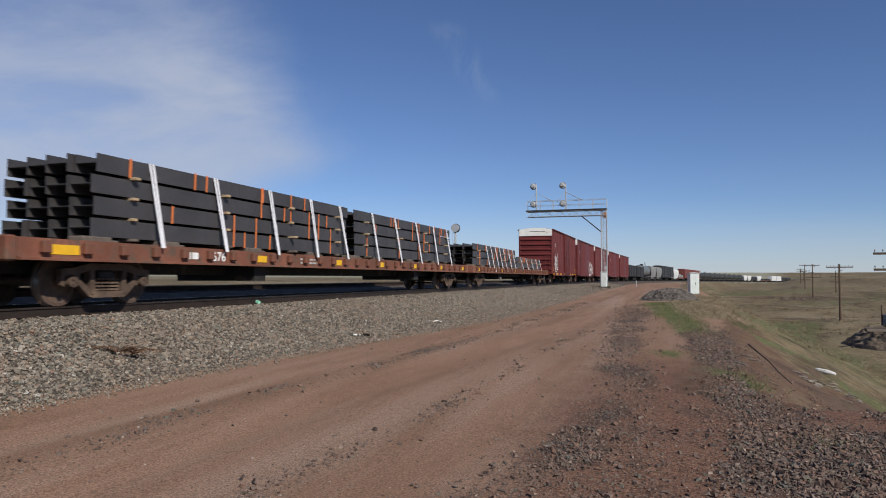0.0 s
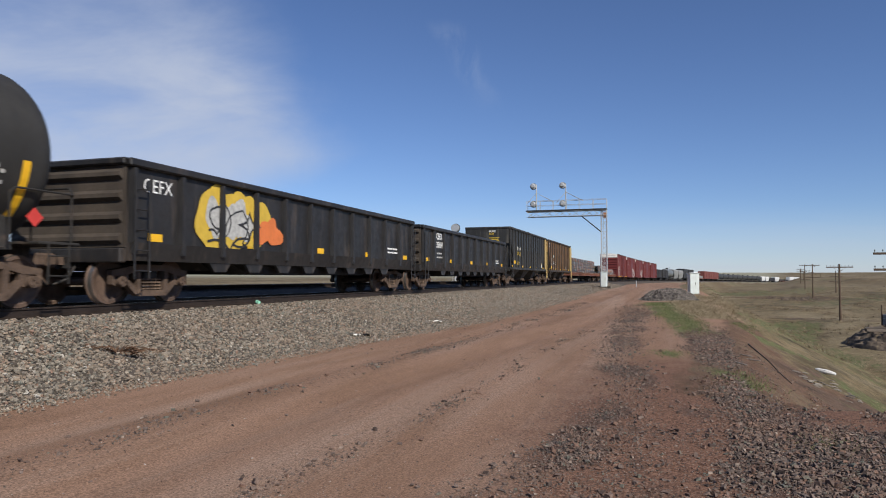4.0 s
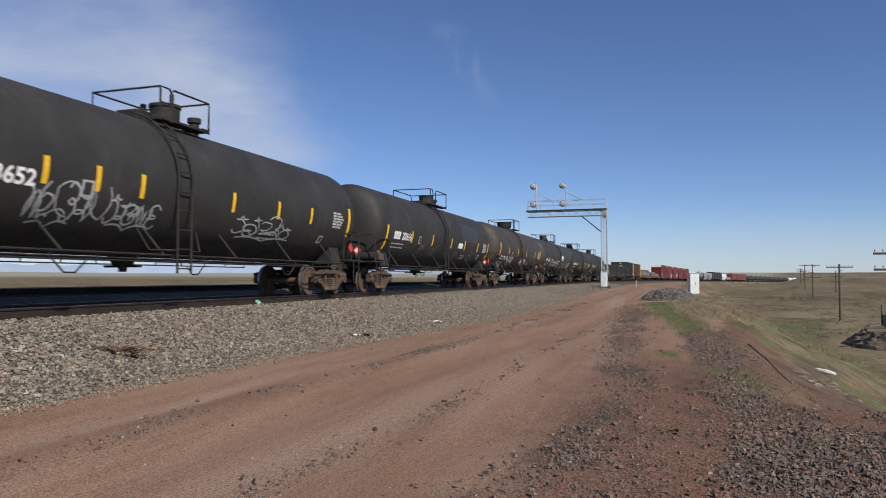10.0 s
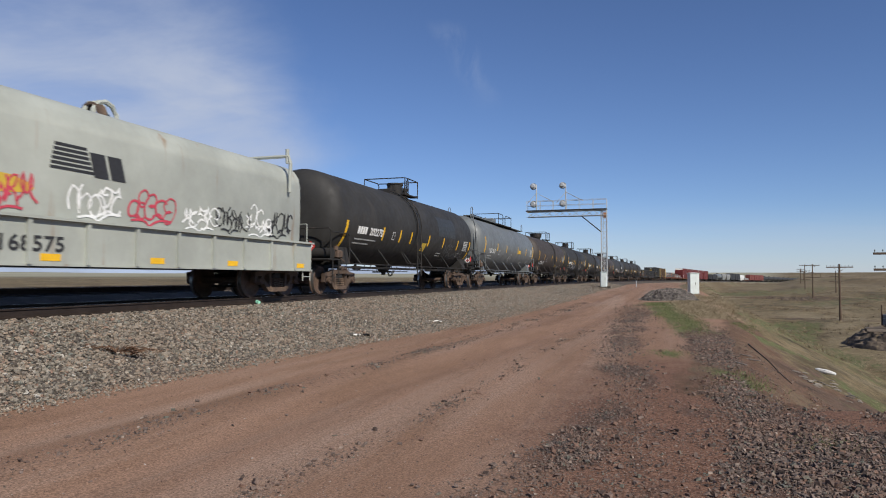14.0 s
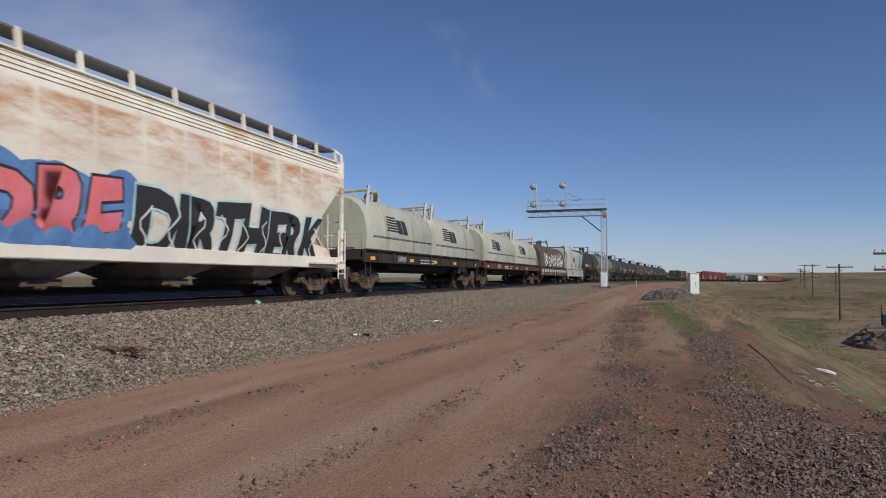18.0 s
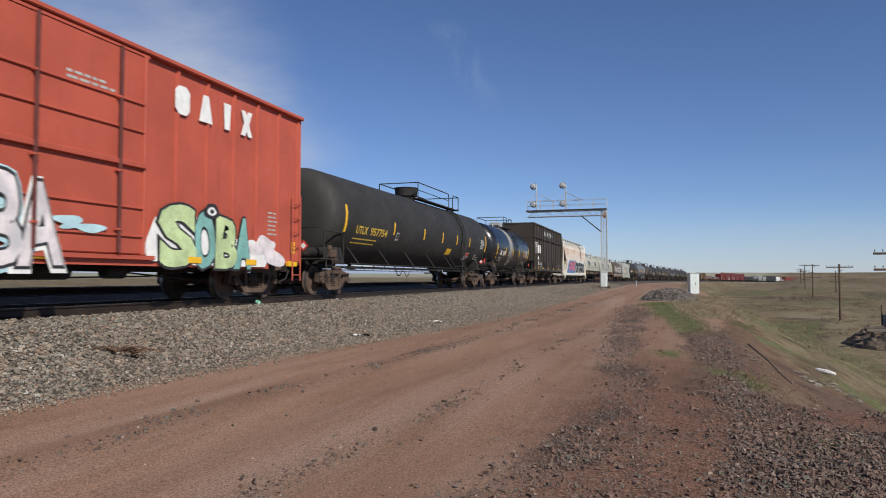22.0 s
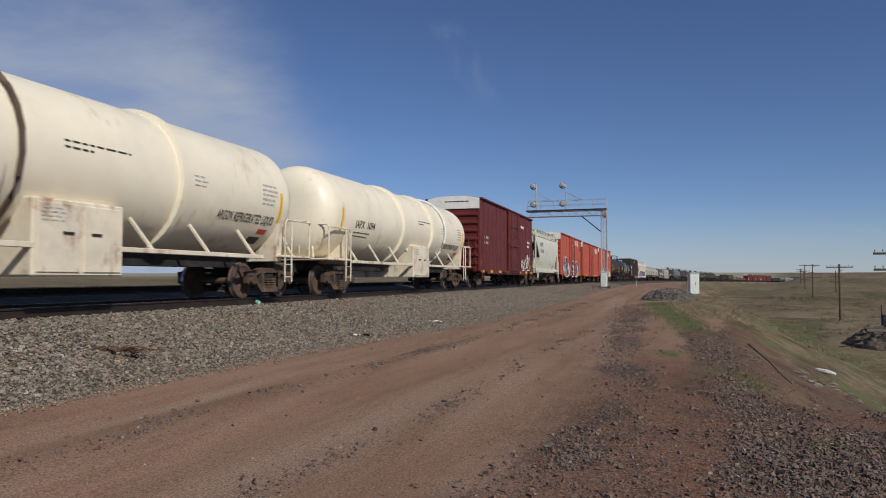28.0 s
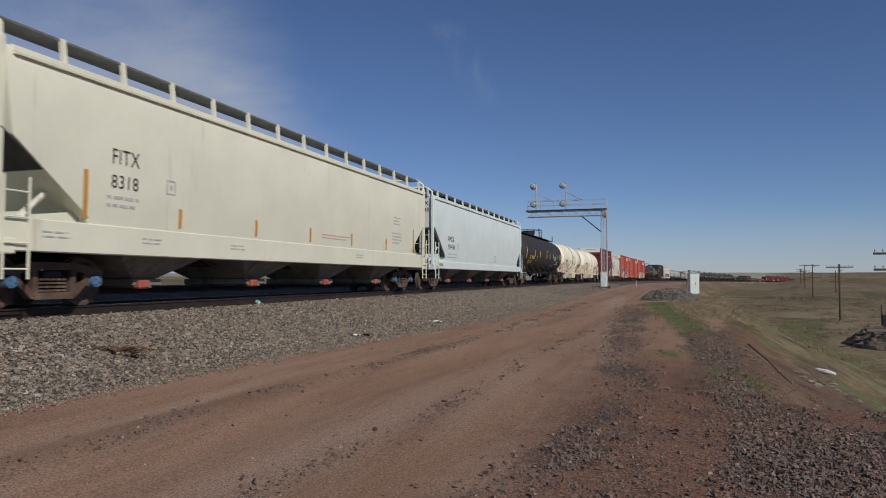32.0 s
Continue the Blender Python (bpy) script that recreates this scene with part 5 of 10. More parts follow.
            part("brake_rack", Shape().rod([(-1.2, s * (b + 0.18), 2.2), (0.9, s * (b + 0.18), 2.2)], 0.02).rod([(-1.2, s * (b + 0.18), 2.2), (-1.2, s * (b + 0.18), 1.2)], 0.02).rod([(0.3, s * (b + 0.18), 2.2), (0.3, s * (b + 0.18), 1.2)], 0.02), mat, car)
    if not simple:
        for q in (0.03, 0.16, 0.30, 0.44, 0.70, 0.84, 0.97):
            y = -b + 2 * b * q
            part("reflector", Shape().slab(X + 0.0, X + 0.092, y - 0.22, y + 0.22, z0 - 0.06, z0 + 0.08, 0.006), m_yel, car)
        patch(car, "reflector", -b + 0.22, -b + 0.52, z0 + 0.30, z0 + 0.62, m_yel, lambda z: X + 0.0)
        patch(car, "reflector", b - 0.42, b - 0.22, z0 + 0.30, z0 + 0.62, m_yel, lambda z: X + 0.0)
    if extra:
        extra(car, face, b, z0, top)
    trucks(car, half, 2.55)
    return car


def flat_mark(car, outline, y, z, mat, face, out=0.012):
    """A plain painted shape on the road side; outline: (along, up) from its foot."""
    part("company_mark", Shape().loft([[(face(z) + out, y + p, z + q) for p, q in outline], [(face(z) - 0.01, y + p, z + q) for p, q in outline]]), mat, car)


def four_blocks(car, y, z, size, mat, face):
    """A company's large name as four plain shapes: an octagon, two tapered blocks and a waisted one."""
    w, h, c = size * 0.66, size * 0.9, size * 0.16
    marks = ([(0, c), (c, 0), (w - c, 0), (w, c), (w, h - c), (w - c, h), (c, h), (0, h - c)],
             [(0, 0), (w, 0), (w * 0.68, h), (w * 0.32, h)],
             [(w * 0.30, 0), (w * 0.70, 0), (w * 0.78, h), (w * 0.22, h)],
             [(0, 0), (w * 0.36, 0), (w * 0.5, h * 0.2), (w * 0.64, 0), (w, 0), (w * 0.72, h * 0.5), (w, h), (w * 0.64, h), (w * 0.5, h * 0.8), (w * 0.36, h), (0, h), (w * 0.28, h * 0.5)])
    for k, outline in enumerate(marks):
        flat_mark(car, outline, y + k * size * 1.16, z, mat, face)


def horse_mark(car, y, z, size, mat, face):
    """A company emblem as plain shapes: speed bars and two slanted blocks."""
    for k in range(6):
        zz = z + size * (0.08 + k * 0.15)
        part("company_mark", sheet(Shape(), y + size * 0.08 * k * 0.4, y + size * 1.70 - size * 0.06 * k, zz, zz + size * 0.085, face, 0.012), mat, car)
    for a in (1.75, 2.50):
        sh = Shape()
        rows = []
        for i in range(4):
            q = i / 3
            zz = z + size * 0.80 * q
            lo, hi = y + size * (a - 0.22 * q), y + size * (a + 0.62 - 0.22 * q)
            rows.append([(face(zz) + 0.012, lo, zz), (face(zz) + 0.012, hi, zz), (face(zz) - 0.004, hi, zz), (face(zz) - 0.004, lo, zz)])
        part("company_mark", sh.loft(rows), mat, car)


def stencil(car, y, z, w, h, mat, face):
    """An empty stencilled frame."""
    sh = Shape()
    t = 0.03
    for a, b, c, d in ((y, y + w, z, z + t), (y, y + w, z + h - t, z + h), (y, y + t, z + t, z + h - t), (y + w - t, y + w, z + t, z + h - t), (y + w * 0.35, y + w * 0.65, z + h * 0.35, z + h * 0.65)):
        sheet(sh, a, b, c, d, face, 0.006)
    part("capacity_stencil", sh, mat, car)


# ---- bodies whose ends slope in towards the bottom ----
def sloped_body(prof, half_top, z_a, z_b, cut, top_open=False):
    """prof: the outline (x, z) of the road side from bottom to top; its length shrinks by cut from z_a down to z_b."""
    def ye(z):
        if z >= z_a:
            return half_top
        if z <= z_b:
            return half_top - cut
        return half_top - cut * (z_a - z) / (z_a - z_b)
    sh = Shape()
    rows = [[(x, -ye(z), z), (x, ye(z), z)] for x, z in prof]
    left = [[(-x, -ye(z), z), (-x, ye(z), z)] for x, z in prof]
    n = len(prof)
    v = [p for r in rows for p in r] + [p for r in left for p in r]
    f = []
    for i in range(n - 1):
        a, b = 2 * i, 2 * i + 2
        f.append((a, a + 1, b + 1, b))
        a2, b2 = a + 2 * n, b + 2 * n
        f.append((a2 + 1, a2, b2, b2 + 1))
        f.append((a2, a, b, b2))
        f.append((a + 1, a2 + 1, b2 + 1, b + 1))
    f.append((1, 0, 2 * n, 2 * n + 1))
    if not top_open:
        t = 2 * (n - 1)
        f.append((t, t + 1, t + 1 + 2 * n, t + 2 * n))
    return sh.add(v, f), ye


def side_face(prof):
    def face(z):
        for (x0, a), (x1, b) in zip(prof, prof[1:]):
            if a <= z <= b:
                return x0 + (x1 - x0) * (z - a) / (b - a)
        return prof[0][0] if z < prof[0][1] else prof[-1][0]
    return face


def chutes(car, ys, mat, z_top, w=1.15, span=1.2, gate=None, wide=1.35):
    """Discharge hoppers under the body."""
    for y in ys:
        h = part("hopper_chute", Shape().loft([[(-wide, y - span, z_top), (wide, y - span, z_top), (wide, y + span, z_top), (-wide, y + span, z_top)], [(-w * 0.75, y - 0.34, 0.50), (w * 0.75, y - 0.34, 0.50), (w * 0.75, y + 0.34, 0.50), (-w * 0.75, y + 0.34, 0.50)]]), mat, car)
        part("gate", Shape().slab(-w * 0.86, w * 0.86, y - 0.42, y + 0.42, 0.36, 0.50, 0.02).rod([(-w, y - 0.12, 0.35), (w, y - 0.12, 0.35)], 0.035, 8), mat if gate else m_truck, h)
        if gate:
            part("gate_capstan", Shape().slab(w * 0.80, w * 0.96, y - 0.36, y - 0.06, 0.30, 0.48, 0.03), gate, h, "red-painted gate capstan")


m_chute = material("rusty black chute plate", (0.11, 0.092, 0.075), 0.8, 0, 0.3, 1.5, (0.045, 0.035, 0.028), 0.5, DOWN)


def open_hopper(c_front, c_back, label, mat, mat_end, top=4.55, extra=None, hightop=False, near=True, inset=0.56, n=13, framing=None, bogie=1.95):
    car, L = new_car("hopper_car", label, "hopper car", c_front, c_back, near)
    half = L / 2
    ht = half - inset
    X = 1.50
    prof = [(X, 1.22), (X, top)]
    body, ye = sloped_body(prof, ht - 0.02, 1.95 if hightop else 2.9, 1.25, 0.75 if hightop else 1.5, top_open=False)
    part("body", body, mat, car)
    face = side_face(prof)
    mf = framing or mat
    part("top_chord", Shape().slab(X - 0.06, X + 0.09, -ht, ht, top - 0.10, top + 0.03, 0.02).slab(-X - 0.09, -X + 0.06, -ht, ht, top - 0.10, top + 0.03, 0.02).slab(-X, X, -ht - 0.04, -ht + 0.06, top - 0.10, top + 0.03, 0.02).slab(-X, X, ht - 0.06, ht + 0.04, top - 0.10, top + 0.03, 0.02), mf, car)
    part("side_sill", Shape().slab(X - 0.08, X + 0.10, -ht, ht, 1.10, 1.26, 0.02).slab(-X - 0.10, -X + 0.08, -ht, ht, 1.10, 1.26, 0.02), mf, car)
    at = [-ht + 0.06 + (2 * ht - 0.12) * k / n for k in range(n + 1)]
    if hightop:
        at = [-ht + 0.06, ht - 0.06, 0.0] + [k * y for k in (-1, 1) for y in (1.43, 2.84, 3.77, 4.8, 6.1, 7.0)]
    for y in at:
        for s in (1, -1):
            p = part("side_post", shared(("hpost", mf.name, top), lambda: Shape().slab(0, 0.07, -0.04, 0.04, 1.2, top, 0.015).mesh("side_post", mf)), mf, car)
            p.matrix_basis = pose(s * X, y, 0, 0, 0, 0 if s > 0 else 180)
    if hightop:
        part("high_side", Shape().slab(X + 0.02, X + 0.12, -ht, ht, 3.76, 3.86, 0.02).slab(-X, X, -ht - 0.03, -ht + 0.02, 3.76, 3.86, 0.01), mat, car)
    for s in (-1, 1):
        for px in (-0.7, 0.58):
            part("end_post", Shape().box(px, px + 0.12, min(s * ht, s * (ht - 0.12)), max(s * ht, s * (ht - 0.12)), 1.2, top), mf, car)
        part("end_sill", Shape().slab(-X, X, min(s * ht, s * (ht - 0.25)), max(s * ht, s * (ht - 0.25)), 1.0, 1.24, 0.02), mat, car)
        part("side_ladder", ladder(s * (ht - 0.28), 0.5, top - (0.2 if s > 0 else 1.9), X + 0.14, 0.42, 0.016), mat_end if s > 0 else mf, car)
        if mat_end is not mat and s > 0:
            part("end_panel", Shape().slab(X + 0.012, X + 0.07, ht - 0.62, ht - 0.02, 1.24, top - 0.10, 0.01).slab(-X, X, ht - 0.02, ht + 0.03, 2.9, top - 0.1, 0.01), mat_end, car, "pale yellow end panel")
        zsl, cutl = (1.95, 0.75) if hightop else (2.9, 1.5)
        # dark plate over the body's slope: the cavity's shade is put into its colour
        part("slope_sheet", Shape().loft([[(x, s * (ht - 0.01), zsl), (x, s * (ht - 0.01 - cutl), 1.27), (x, s * (ht + 0.02 - cutl), 1.24), (x, s * (ht + 0.02), zsl - 0.03)] for x in (-X + 0.02, X - 0.02)]), m_slope, car, "slope sheet under the end, darkened for its shade")
        part("end_sheet", Shape().box(-X + 0.01, X - 0.01, *sorted((s * (ht - 0.015), s * (ht + 0.01))), zsl - 0.05, top - 0.09), mat, car)
        part("brake_gear", Shape().rod([(-0.3, s * (ht - 0.75), 1.55), (0.55, s * (ht - 0.75), 1.55)], 0.19, 12).rod([(0.85, s * (ht - 0.55), 1.26), (0.85, s * (ht - 0.55), 1.75)], 0.13, 10).rod([(-1.0, s * (ht - 0.3), 1.7), (1.0, s * (ht - 0.35), 1.5)], 0.03, 6), m_truck, car, smooth=40)
        part("slope_strut", Shape().slab(1.28, 1.38, *sorted((s * (ht - 0.12), s * (ht - 0.26))), 1.24, zsl, 0.01).rod([(1.33, s * (ht - 0.2), zsl - 0.15), (1.33, s * (ht - cutl * 0.8), 1.28)], 0.06, 6).rod([(0.2, s * (ht - 0.2), zsl - 0.15), (0.2, s * (ht - cutl * 0.8), 1.28)], 0.06, 6), mf, car)
        part("end_platform", Shape().slab(-1.2, 1.2, *sorted((s * (ht + 0.05), s * (ht + 0.34))), 1.12, 1.17, 0.01), m_under, car)
        part("brake_stand", Shape().rod([(-0.6, s * (ht + 0.2), 1.15), (-0.6, s * (ht + 0.2), 2.2)], 0.03, 6).rod([(-0.6 + 0.22 * math.cos(a * 0.785), s * (ht + 0.24), 2.1 + 0.22 * math.sin(a * 0.785)) for a in range(9)], 0.018, 5), m_under, car)
    part("centre_sill", Shape().box(-0.3, 0.3, -ht, ht, 0.72, 1.12), m_under, car)
    chutes(car, [-ht * 0.55, -ht * 0.03, ht * 0.49] if not hightop else [-ht * 0.45, 0, ht * 0.45], m_chute, 1.22)
    for q in (0.06, 0.30, 0.5, 0.68, 0.9):
        y = -ht + 2 * ht * q
        patch(car, "reflector", y - 0.2, y + 0.2, 1.30, 1.42, m_yel, face)
    if extra:
        extra(car, face, ht, top)
    trucks(car, half, bogie)
    return car


# ---- gondolas ----
m_gonend = material("dusty brown end paint", (0.062, 0.049, 0.038), 0.8, 0, 0.3, 1.2, (0.04, 0.034, 0.03), 0.4, DOWN)


def gondola(c_front, c_back, label, mat, top=3.05, extra=None, near=True):
    car, L = new_car("gondola_car", label, "gondola car", c_front, c_back, near)
    half = L / 2
    b = half - 0.6
    X = 1.45
    sh = Shape()
    sh.box(X - 0.03, X, -b, b, 1.02, top).box(-X, -X + 0.03, -b, b, 1.02, top).box(-X, X, -b, -b + 0.04, 1.02, top).box(-X, X, b - 0.04, b, 1.02, top).box(-X, X, -b, b, 1.02, 1.10)
    part("body", sh, mat, car)
    part("top_chord", Shape().slab(X - 0.05, X + 0.13, -b - 0.05, b + 0.05, top - 0.08, top + 0.08, 0.03).slab(-X - 0.13, -X + 0.05, -b - 0.05, b + 0.05, top - 0.08, top + 0.08, 0.03).slab(-X, X, -b - 0.10, -b + 0.05, top - 0.05, top + 0.09, 0.03).slab(-X, X, b - 0.05, b + 0.10, top - 0.05, top + 0.09, 0.03), mat, car)
    part("side_sill", Shape().along_y([(X - 0.04, 0.86), (X + 0.04, 0.86), (X + 0.12, 1.22), (X - 0.04, 1.22)], -b, b).along_y([(-X + 0.04, 0.86), (-X - 0.04, 0.86), (-X - 0.12, 1.22), (-X + 0.04, 1.22)], -b, b), mat, car)
    n = 11
    post = shared(("gpost", mat.name), lambda: Shape().loft([[(0, -0.10, 1.0), (0.13, -0.055, 1.0), (0.13, 0.055, 1.0), (0, 0.10, 1.0)], [(0, -0.07, top - 0.06), (0.11, -0.045, top - 0.06), (0.11, 0.045, top - 0.06), (0, 0.07, top - 0.06)]]).mesh("side_post", mat))
    for k in range(n + 1):
        y = -b + 0.12 + (2 * b - 0.24) * k / n
        for s in (1, -1):
            part("side_post", post, mat, car).matrix_basis = pose(s * X, y, 0, 0, 0, 0 if s > 0 else 180)
            if 1 < k < n - 1:
                part("sill_gusset", shared(("gusset", mat.name), lambda: Shape().along_x([(-0.42, 0.88), (-0.22, 0.66), (0.22, 0.66), (0.42, 0.88)], -0.06, 0.02).mesh("sill_gusset", mat)), mat, car).matrix_basis = pose(s * X, y, 0, 0, 0, 0 if s > 0 else 180)
    for s in (-1, 1):
        part("end_sheet", Shape().box(-X + 0.02, X - 0.02, min(s * b, s * (b + 0.012)), max(s * b, s * (b + 0.012)), 1.12, top - 0.06), m_gonend, car, "dusty brown end sheet")
        for k in range(4):
            z = 1.25 + k * 0.42
            part("end_rib", Shape().along_x([(s * b, z - 0.08), (s * (b + 0.10), z), (s * (b + 0.10), z + 0.08), (s * b, z + 0.16)], -X + 0.1, X - 0.1), m_gonend, car)
        part("side_ladder", ladder(s * (b - 0.25), 0.5, 2.5, X + 0.16, 0.40, 0.016), mat, car)
        part("end_sill", Shape().slab(-X, X, min(s * b, s * (b + 0.16)), max(s * b, s * (b + 0.16)), 0.82, 1.1, 0.02), mat, car)
    part("centre_sill", Shape().box(-0.3, 0.3, -b, b, 0.70, 1.02), m_under, car)
    part("underbody_sag", Shape().along_x([(-b * 0.55, 1.0), (-b * 0.45, 0.62), (b * 0.45, 0.62), (b * 0.55, 1.0)], -1.2, 1.2), m_under, car)
    for q in (0.05, 0.27, 0.5, 0.72, 0.95):
        y = -b + 2 * b * q
        patch(car, "reflector", y - 0.2, y + 0.2, 1.26, 1.42, m_yel, lambda z: X + 0.006)
    if extra:
        extra(car, lambda z: X, b, top)
    trucks(car, half, 1.75)
    return car


# ---- covered hoppers ----
def covered_hopper(c_front, c_back, label, mat, profile, bays, extra=None, caps=None, near=True, sill_h=0.30, cut=1.25, za=3.1, zb=2.0, board=4.59, gate=None, posts=14, half_in=0.75):
    car, L = new_car("covered_hopper_car", label, "covered hopper car", c_front, c_back, near)
    half = L / 2
    ht = half - half_in
    inn = 0.14   # how far the end wall stands behind its posts
    body, ye = sloped_body(profile, ht - inn, za, zb, cut + 0.35 - inn)
    part("body", body, mat, car, smooth=30)
    face = side_face(profile)
    zs = profile[0][1]
    X = max(p[0] for p in profile)
    part("side_sill", Shape().slab(profile[0][0] - 0.1, profile[0][0] + 0.035, -ht + 0.1, ht - 0.1, zs - 0.05, zs + sill_h, 0.02).slab(-profile[0][0] - 0.035, -profile[0][0] + 0.1, -ht + 0.1, ht - 0.1, zs - 0.05, zs + sill_h, 0.02), mat, car)
    ztop = profile[-1][1]
    zr = profile[-2][1]
    part("roof_edge", Shape().slab(face(zr) - 0.06, face(zr) + 0.05, -ht + 0.3, ht - 0.3, zr - 0.10, zr + 0.02, 0.02).slab(-face(zr) - 0.05, -face(zr) + 0.06, -ht + 0.3, ht - 0.3, zr - 0.10, zr + 0.02, 0.02), mat, car)
    for s in (1, -1):
        ze = profile[-3][1] + 0.14
        part("eave_angle", Shape().slab(min(s * (face(ze) - 0.03), s * (face(ze) + 0.075)), max(s * (face(ze) - 0.03), s * (face(ze) + 0.075)), -ht + 0.3, ht - 0.3, ze, ze + 0.03, 0.005), mat, car)
    # running boards on brackets, roof hatches
    for s in (1, -1):
        rb = part("running_board", Shape().box(min(s * 0.72, s * 1.26), max(s * 0.72, s * 1.26), -ht + 0.05, ht - 0.05, board - 0.02, board + 0.02), m_grate, car, "steel grating walkway")
        for k in range(posts + 1):
            y = -ht + 0.1 + (2 * ht - 0.2) * k / posts
            part("bracket", Shape().loft([[(s * 1.30, y - 0.05, zr - 0.02), (s * 1.24, y - 0.05, zr - 0.02), (s * 1.24, y + 0.05, zr - 0.02), (s * 1.30, y + 0.05, zr - 0.02)], [(s * 1.29, y - 0.11, board + 0.03), (s * 1.22, y - 0.11, board + 0.03), (s * 1.22, y + 0.0, board + 0.03), (s * 1.29, y + 0.0, board + 0.03)]]), mat, rb)
    for k in range(5):
        y = -ht * 0.8 + ht * 1.6 * k / 4
        part("roof_hatch", Shape().slab(-0.4, 0.4, y - 0.75, y + 0.75, ztop - 0.02, ztop + 0.12, 0.03), mat, car)
    # ends: posts, ladders, sill, machinery
    for s in (-1, 1):
        yq = s * (ht - 0.04)
        ee = sorted((yq, yq - s * 0.14))
        for x in (-X + 0.05, X - 0.17):
            part("end_post", Shape().slab(x, x + 0.12, ee[0], ee[1], zs - 0.1, board - 0.36, 0.02), mat, car)
        part("end_sill", Shape().slab(-X, X, min(yq, yq - s * 0.35), max(yq, yq - s * 0.35), zs - 0.10, zs + 0.16, 0.02), mat, car)
        for sx in (-1, 1):
            part("post_head", Shape().rod([(sx * (X - 0.11), yq - s * 0.07, board - 0.42), (sx * (X - 0.13), yq - s * 0.07, board - 0.16), (sx * 1.2, yq - s * 0.07, board + 0.03), (0, yq - s * 0.07, board + 0.05)], 0.05, 6), mat, car)
        part("bolster_web", Shape().along_x([(yq - s * 0.45, zs + 0.12), (yq - s * (cut + 0.35), zs + 0.12), (yq - s * (cut + 0.42), zs + 0.62), (yq - s * (cut + 0.2), zs + 0.70), (yq - s * 0.6, zs + 0.55)], X - 0.32, X - 0.28), mat, car, "pale web plate over the truck")
        part("brake_lever", Shape().rod([(X - 0.30, yq - s * 0.5, zs + 0.3), (X - 0.2, yq - s * 1.0, zs + 0.95)], 0.03, 6), mat, car)
        part("side_ladder", ladder(yq - s * 0.32, 0.5, zs + 1.15, X + 0.03, 0.46, 0.017), mat, car)
        part("end_ladder", ladder(yq + s * 0.05, zs, zs + 1.7, X - 0.45, 0.42, 0.017, dirn="x"), mat, car)
        y0s, y1s = s * (ht - inn + 0.012), s * (ht - 0.35 - cut + 0.012)
        lo = max(zb, zs + 0.2)
        # plate painted dark to hold the shade beneath the end wall
        part("slope_sheet", Shape().loft([[(x, y0s, za), (x, y1s, lo), (x, y1s + s * 0.03, lo - 0.01), (x, y0s + s * 0.03, za - 0.01)] for x in (-face(zb) + 0.03, face(zb) - 0.03)]), m_slope, car, "slope sheet with its shade in the paint")
        ys = sorted((yq - s * 0.3, yq - s * (cut + 0.5)))
        part("shear_plate", Shape().slab(-X + 0.02, X - 0.02, ys[0], ys[1], zs + 0.06, zs + 0.14, 0.01), mat, car)
        part("brake_gear", Shape().rod([(0.2, yq - s * 0.8, zs + 0.45), (1.1, yq - s * 0.8, zs + 0.45)], 0.19, 12), mat, car, smooth=40)
        part("slope_frame", Shape().rod([(1.2, yq - s * 0.3, zs + 0.2), (1.15, yq - s * 1.5, zs + 1.2)], 0.05).rod([(-1.2, yq - s * 0.3, zs + 0.2), (-1.15, yq - s * 1.5, zs + 1.2)], 0.05), mat, car)
    part("centre_sill", Shape().box(-0.25, 0.25, -ht, ht, 0.80, 1.15), m_under, car)
    span = (2 * (ht - cut - 0.5)) / bays / 2
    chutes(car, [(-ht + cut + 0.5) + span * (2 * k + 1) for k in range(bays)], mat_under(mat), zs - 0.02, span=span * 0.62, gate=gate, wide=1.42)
    if extra:
        extra(car, face, ht, zs, zr)
    trucks(car, half, 2.0, caps)
    return car


# the shade under a hopper's end, put into a dark paint
m_slope = material("slope sheet paint with shade in it", (0.055, 0.052, 0.048), 0.85, 0, 0.3, 1.5, (0.13, 0.12, 0.105), 0.3, DOWN)


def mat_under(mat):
    # dusty, darker stand-in for the hopper paint: underside shade put into the colour
    return material("shaded dusty chute paint", (0.20, 0.19, 0.165), 0.85, 0, 0.25, 1.5, (0.09, 0.075, 0.06), 0.45, DOWN)


m_grate = material("grating", (0.155, 0.16, 0.16), 0.7, 0.3, 0.2, 8)
ROUND = [(1.38, 1.04), (1.38, 1.28), (1.50, 1.7), (1.57, 2.3), (1.585, 2.9), (1.56, 3.45), (1.48, 3.85), (1.34, 4.06), (0.9, 4.22)]
ROUND2 = [(1.38, 0.88), (1.38, 1.15), (1.52, 1.6), (1.58, 2.4), (1.59, 3.0), (1.57, 3.6), (1.50, 4.05), (1.36, 4.24), (0.9, 4.36)]
FLAT = [(1.53, 1.0), (1.53, 1.45), (1.56, 1.6), (1.58, 2.8), (1.57, 3.95), (1.45, 4.24), (0.85, 4.42)]


# ---- coil cars ----
m_hood = material("coil hood pale grey-green", (0.38, 0.385, 0.32), 0.6, 0, 0.10, 0.8, (0.26, 0.19, 0.125), 0.42, DOWN)
m_hoodw = material("coil hood pale grey", (0.355, 0.37, 0.325), 0.6, 0, 0.12, 0.8, (0.26, 0.17, 0.10), 0.22, DOWN)
m_hoodb = material("coil hood brown", (0.085, 0.062, 0.042), 0.65, 0, 0.2, 0.9, (0.16, 0.10, 0.055), 0.4, DOWN)
m_coilrust = material("coil deck red-brown", (0.085, 0.038, 0.026), 0.75, 0, 0.25, 1.2, (0.045, 0.03, 0.025), 0.4)
